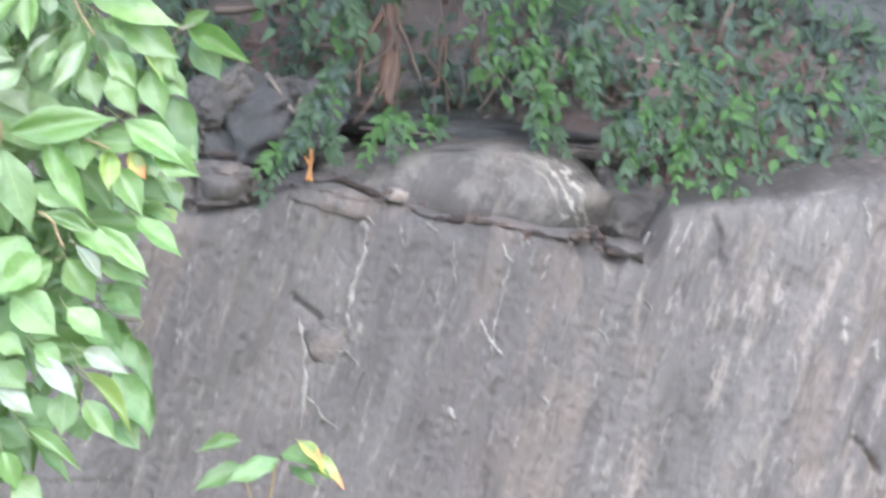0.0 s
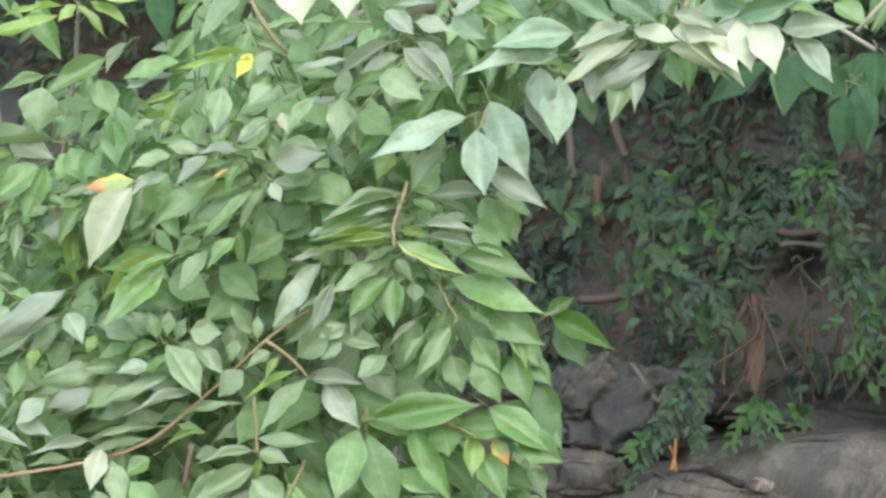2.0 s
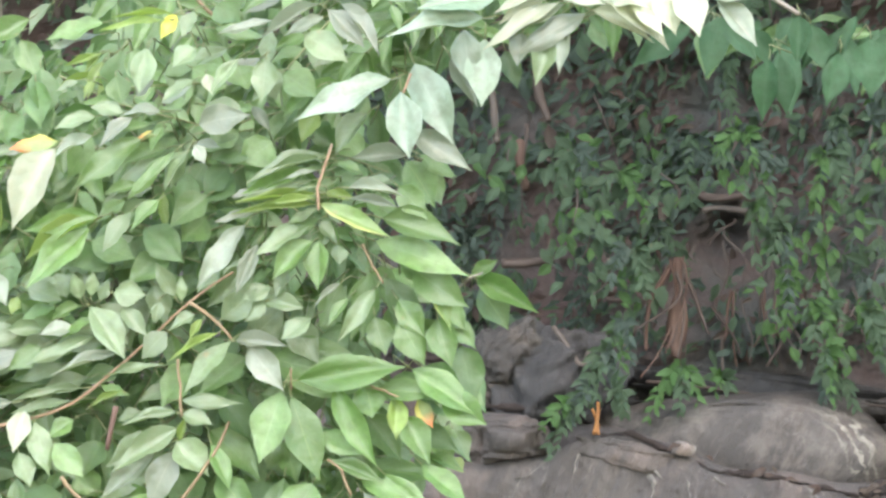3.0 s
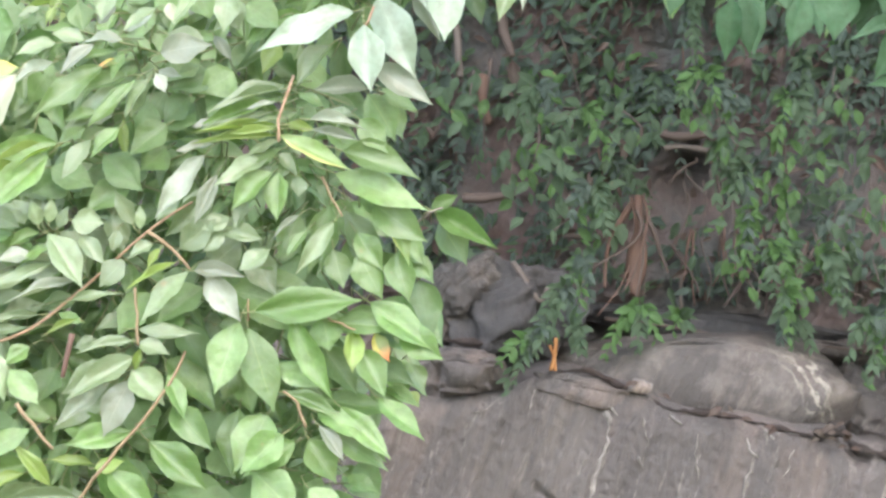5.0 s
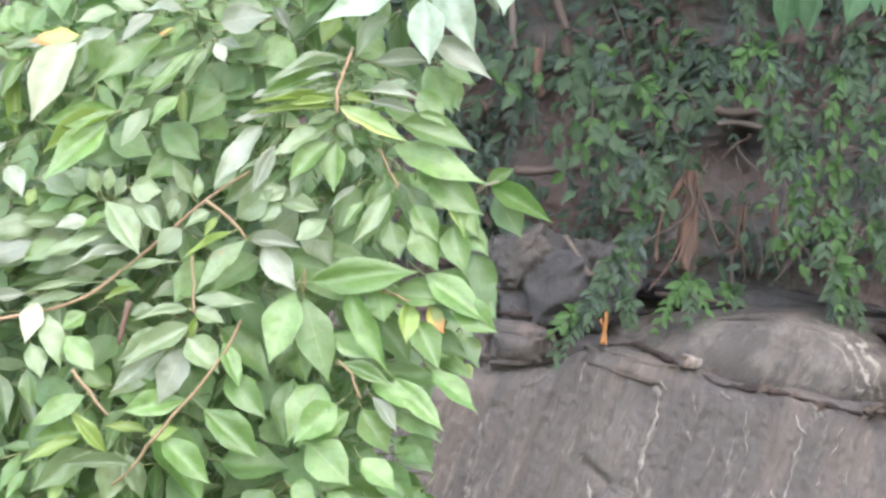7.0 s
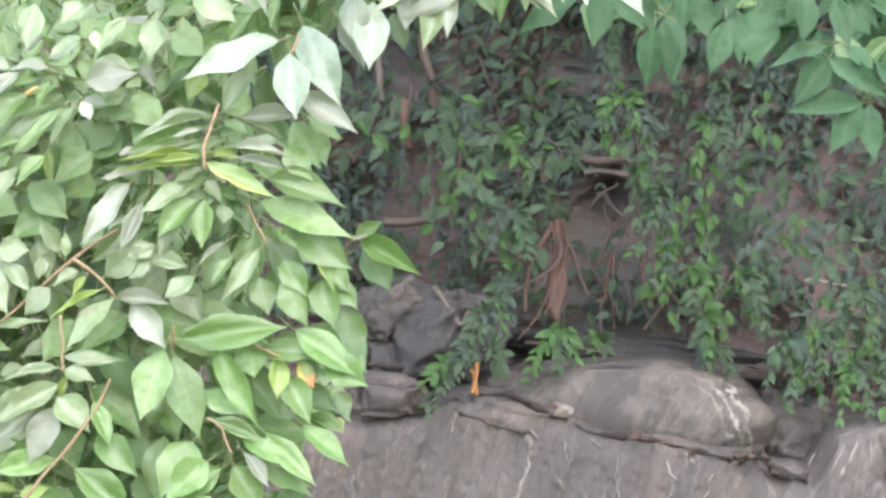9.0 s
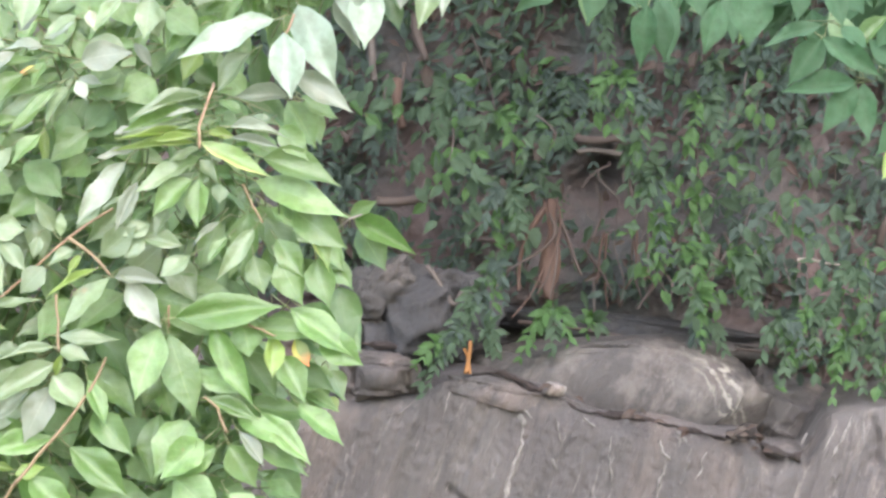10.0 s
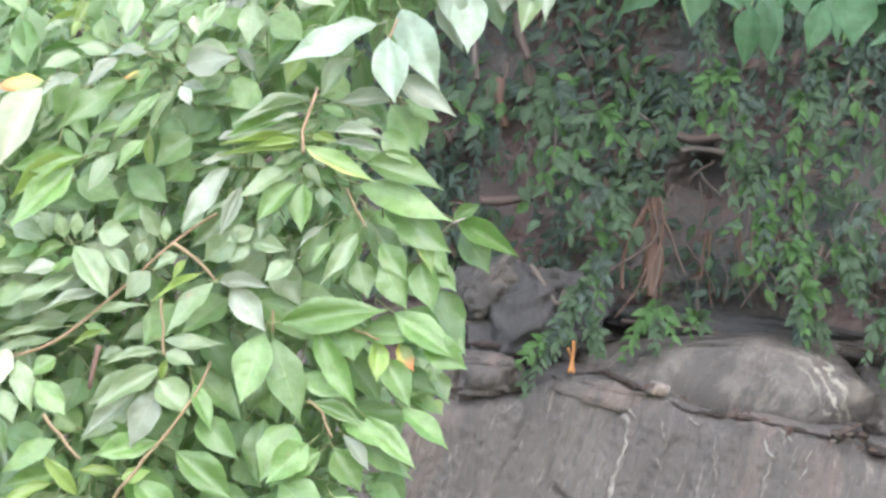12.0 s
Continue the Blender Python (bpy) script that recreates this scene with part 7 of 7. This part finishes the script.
spray(young_shrub, [
    ("p", -.670, 4.294, 2.010, -.135, -.033, -.003, .027, -.471, .629),
    ("p", -.611, 4.300, 1.950, -.055, -.014, -.015, .020, -.153, .448),
    ("P", -.623, 4.296, 1.925, -.076, -.023, -.051, .034, -.131, .483),
    ("Y", -.646, 4.304, 1.894, -.004, -.017, -.077, .022, -.049, .571),
    ("Y", -.657, 4.307, 1.890, -.020, -.007, -.036, .012, -.222, .588),
    ("p", -.662, 4.322, 1.801, -.109, -.033, -.052, .037, -.160, .408),
    ("g", -.784, 4.390, 1.813, -.038, -.013, -.031, .041, -.096, .196),
    ("p", -.700, 4.318, 1.759, -.099, -.018, -.053, .036, -.149, .173),
    ("p", -.613, 4.329, 1.696, -.091, -.016, -.022, .029, -.366, .440)])
spray(young_shrub, [
    ("g", -.758, 4.413, 1.701, -.047, -.008, -.030, .042, -.156, .365),
    ("p", -.699, 4.335, 1.623, -.114, -.026, -.007, .024, -.019, .576),
    ("P", -.625, 4.331, 1.665, -.066, -.017, -.016, .034, -.283, .541),
    ("p", -.515, 4.330, 1.678, -.096, -.029, -.007, .029, -.056, .590)])

# ---- the second shrub, hanging in from above ----
hanging_shrub = thing("hanging_shrub", (0, 0, 0), "shrub branch with broad pale green leaves hanging from above", "shrub")
twig([(1.1, 5.2, 3.3), (1.0, 4.8, 2.5), (0.78, 4.5, 2.15)], (0.012, 0.004), GREY_TWIG, 30, hanging_shrub)
twig([(1.0, 4.8, 2.5), (0.6, 4.55, 2.3), (0.45, 4.5, 2.15)], (0.006, 0.003), GREY_TWIG, 31, hanging_shrub)


def in_hanging(rnd):
    x = rnd.uniform(0.5, 1.15)
    return Vector((x * 1.12, rnd.uniform(5.2, 5.5), 2.27 + rnd.uniform(0.0, 0.35) + 0.12 * abs(x - 0.7)))


def in_shade_canopy(rnd):
    """An unseen mass of leaves, added above the bank and the ledge to shade them."""
    x, y = rnd.uniform(-0.4, 2.8), rnd.uniform(4.9, 6.6)
    return Vector((x, y, 2.95 + 0.35 * rnd.random() + 0.12 * math.sin(3 * x + y) + 0.1 * (y - 4.9)))


inner_leaves(hanging_shrub, 41, 550, in_shade_canopy, "dg", 0.1, "crown")
# two unseen branches added to carry the shading leaves
twig([(1.3, 7.4, 3.5), (1.1, 6.4, 3.2), (0.6, 5.2, 3.1)], (0.03, 0.008), GREY_TWIG, 41, hanging_shrub)
twig([(-1.0, 7.4, 3.5), (-0.6, 6.3, 3.2), (-0.3, 5.2, 3.1)], (0.03, 0.008), GREY_TWIG, 42, hanging_shrub)
inner_leaves(hanging_shrub, 31, 160, in_hanging, "ddg", 0.085)


def in_hanging_low(rnd):
    a, b, c = Vector((0.428, 5.350, 2.193)), Vector((0.993, 5.350, 2.193)), Vector((0.992, 5.350, 2.057))
    k = rnd.random() ** 0.6
    return a + (b - a) * k + (c - b) * k * rnd.random() + Vector((0, rnd.uniform(-0.1, 0.1), 0))


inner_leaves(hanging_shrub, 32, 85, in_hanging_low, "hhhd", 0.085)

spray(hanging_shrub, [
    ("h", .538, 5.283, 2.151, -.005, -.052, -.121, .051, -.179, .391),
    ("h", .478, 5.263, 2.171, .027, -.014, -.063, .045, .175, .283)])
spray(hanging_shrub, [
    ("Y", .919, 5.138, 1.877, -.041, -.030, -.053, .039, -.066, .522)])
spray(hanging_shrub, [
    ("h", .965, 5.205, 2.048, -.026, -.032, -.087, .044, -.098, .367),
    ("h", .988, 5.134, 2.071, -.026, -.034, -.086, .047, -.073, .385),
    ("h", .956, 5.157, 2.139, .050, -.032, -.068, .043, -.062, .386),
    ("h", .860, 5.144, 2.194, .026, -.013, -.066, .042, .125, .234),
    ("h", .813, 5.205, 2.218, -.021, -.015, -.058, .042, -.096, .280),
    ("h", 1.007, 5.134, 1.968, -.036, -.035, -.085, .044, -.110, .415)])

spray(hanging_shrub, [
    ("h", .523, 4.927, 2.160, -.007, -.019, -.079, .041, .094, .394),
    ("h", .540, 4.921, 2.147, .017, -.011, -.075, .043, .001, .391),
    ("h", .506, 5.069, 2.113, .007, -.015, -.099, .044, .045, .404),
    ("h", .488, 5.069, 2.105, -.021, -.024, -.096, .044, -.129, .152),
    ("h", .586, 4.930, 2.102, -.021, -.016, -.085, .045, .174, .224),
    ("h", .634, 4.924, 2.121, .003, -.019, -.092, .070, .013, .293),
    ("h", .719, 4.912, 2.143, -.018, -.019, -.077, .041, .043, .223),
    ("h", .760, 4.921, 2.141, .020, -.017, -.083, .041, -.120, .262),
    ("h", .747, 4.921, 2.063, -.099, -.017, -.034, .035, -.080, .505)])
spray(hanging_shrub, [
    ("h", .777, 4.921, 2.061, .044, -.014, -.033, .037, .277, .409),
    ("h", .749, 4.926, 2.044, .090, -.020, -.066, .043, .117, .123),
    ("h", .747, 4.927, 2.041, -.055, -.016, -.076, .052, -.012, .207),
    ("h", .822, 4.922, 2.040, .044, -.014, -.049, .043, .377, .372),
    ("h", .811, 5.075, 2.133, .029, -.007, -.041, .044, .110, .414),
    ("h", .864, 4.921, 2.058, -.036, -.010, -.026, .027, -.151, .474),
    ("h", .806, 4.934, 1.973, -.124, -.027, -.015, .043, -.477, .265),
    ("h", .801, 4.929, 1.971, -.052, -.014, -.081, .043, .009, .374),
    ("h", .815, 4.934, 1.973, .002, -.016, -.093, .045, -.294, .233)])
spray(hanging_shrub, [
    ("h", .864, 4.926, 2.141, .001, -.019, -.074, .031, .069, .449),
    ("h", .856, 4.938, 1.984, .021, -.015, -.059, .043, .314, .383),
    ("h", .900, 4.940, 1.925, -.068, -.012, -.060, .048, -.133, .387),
    ("Y", .887, 4.936, 1.880, -.011, -.007, -.053, .023, .027, .545)])

# ---- a low sapling in front of the wall ----
sapling = thing("sapling", (0.063, 4.400, 1.033), "low sapling with green leaves turning yellow and orange", "sapling")
foot = Vector((0.063, 4.400, 1.033))


def sapling_leaf(tone, a, b, width, parent):
    a, b = Vector(a) - foot, Vector(b) - foot
    leaf(tone, a, b - a, width, (0.1, -0.7, 0.6), parent)


bm = bmesh.new()
tube(bm, wander((0.05, 0.1, -foot.z), (0.03, 0.02, -0.02), 8, 0.05, 2), [0.007, 0.004], 6)
tube(bm, wander((0.03, 0.02, -0.02), Vector((0.113, 4.400, 1.147)) - foot, 5, 0.01, 3), [0.003, 0.002], 6)
tube(bm, wander((0.03, 0.02, -0.02), Vector((0.065, 4.400, 1.133)) - foot, 5, 0.01, 4), [0.003, 0.002], 6)
stem = part("stem", bm, TWIG, sapling)
sapling_leaf("g", (0.062, 4.400, 1.177), (0.001, 4.360, 1.168), 0.028, stem)
sapling_leaf("d", (0.067, 4.400, 1.140), (-0.005, 4.360, 1.119), 0.035, stem)
sapling_leaf("d", (0.117, 4.400, 1.149), (0.043, 4.360, 1.133), 0.033, stem)
sapling_leaf("d", (0.120, 4.400, 1.156), (0.169, 4.360, 1.145), 0.035, stem)
sapling_leaf("o", (0.144, 4.400, 1.174), (0.178, 4.360, 1.146), 0.021, stem)
sapling_leaf("o", (0.166, 4.400, 1.152), (0.208, 4.360, 1.113), 0.023, stem)
sapling_leaf("d", (0.131, 4.400, 1.138), (0.168, 4.360, 1.111), 0.024, stem)
sapling_leaf("d", (0.157, 4.400, 1.137), (0.190, 4.360, 1.122), 0.021, stem)
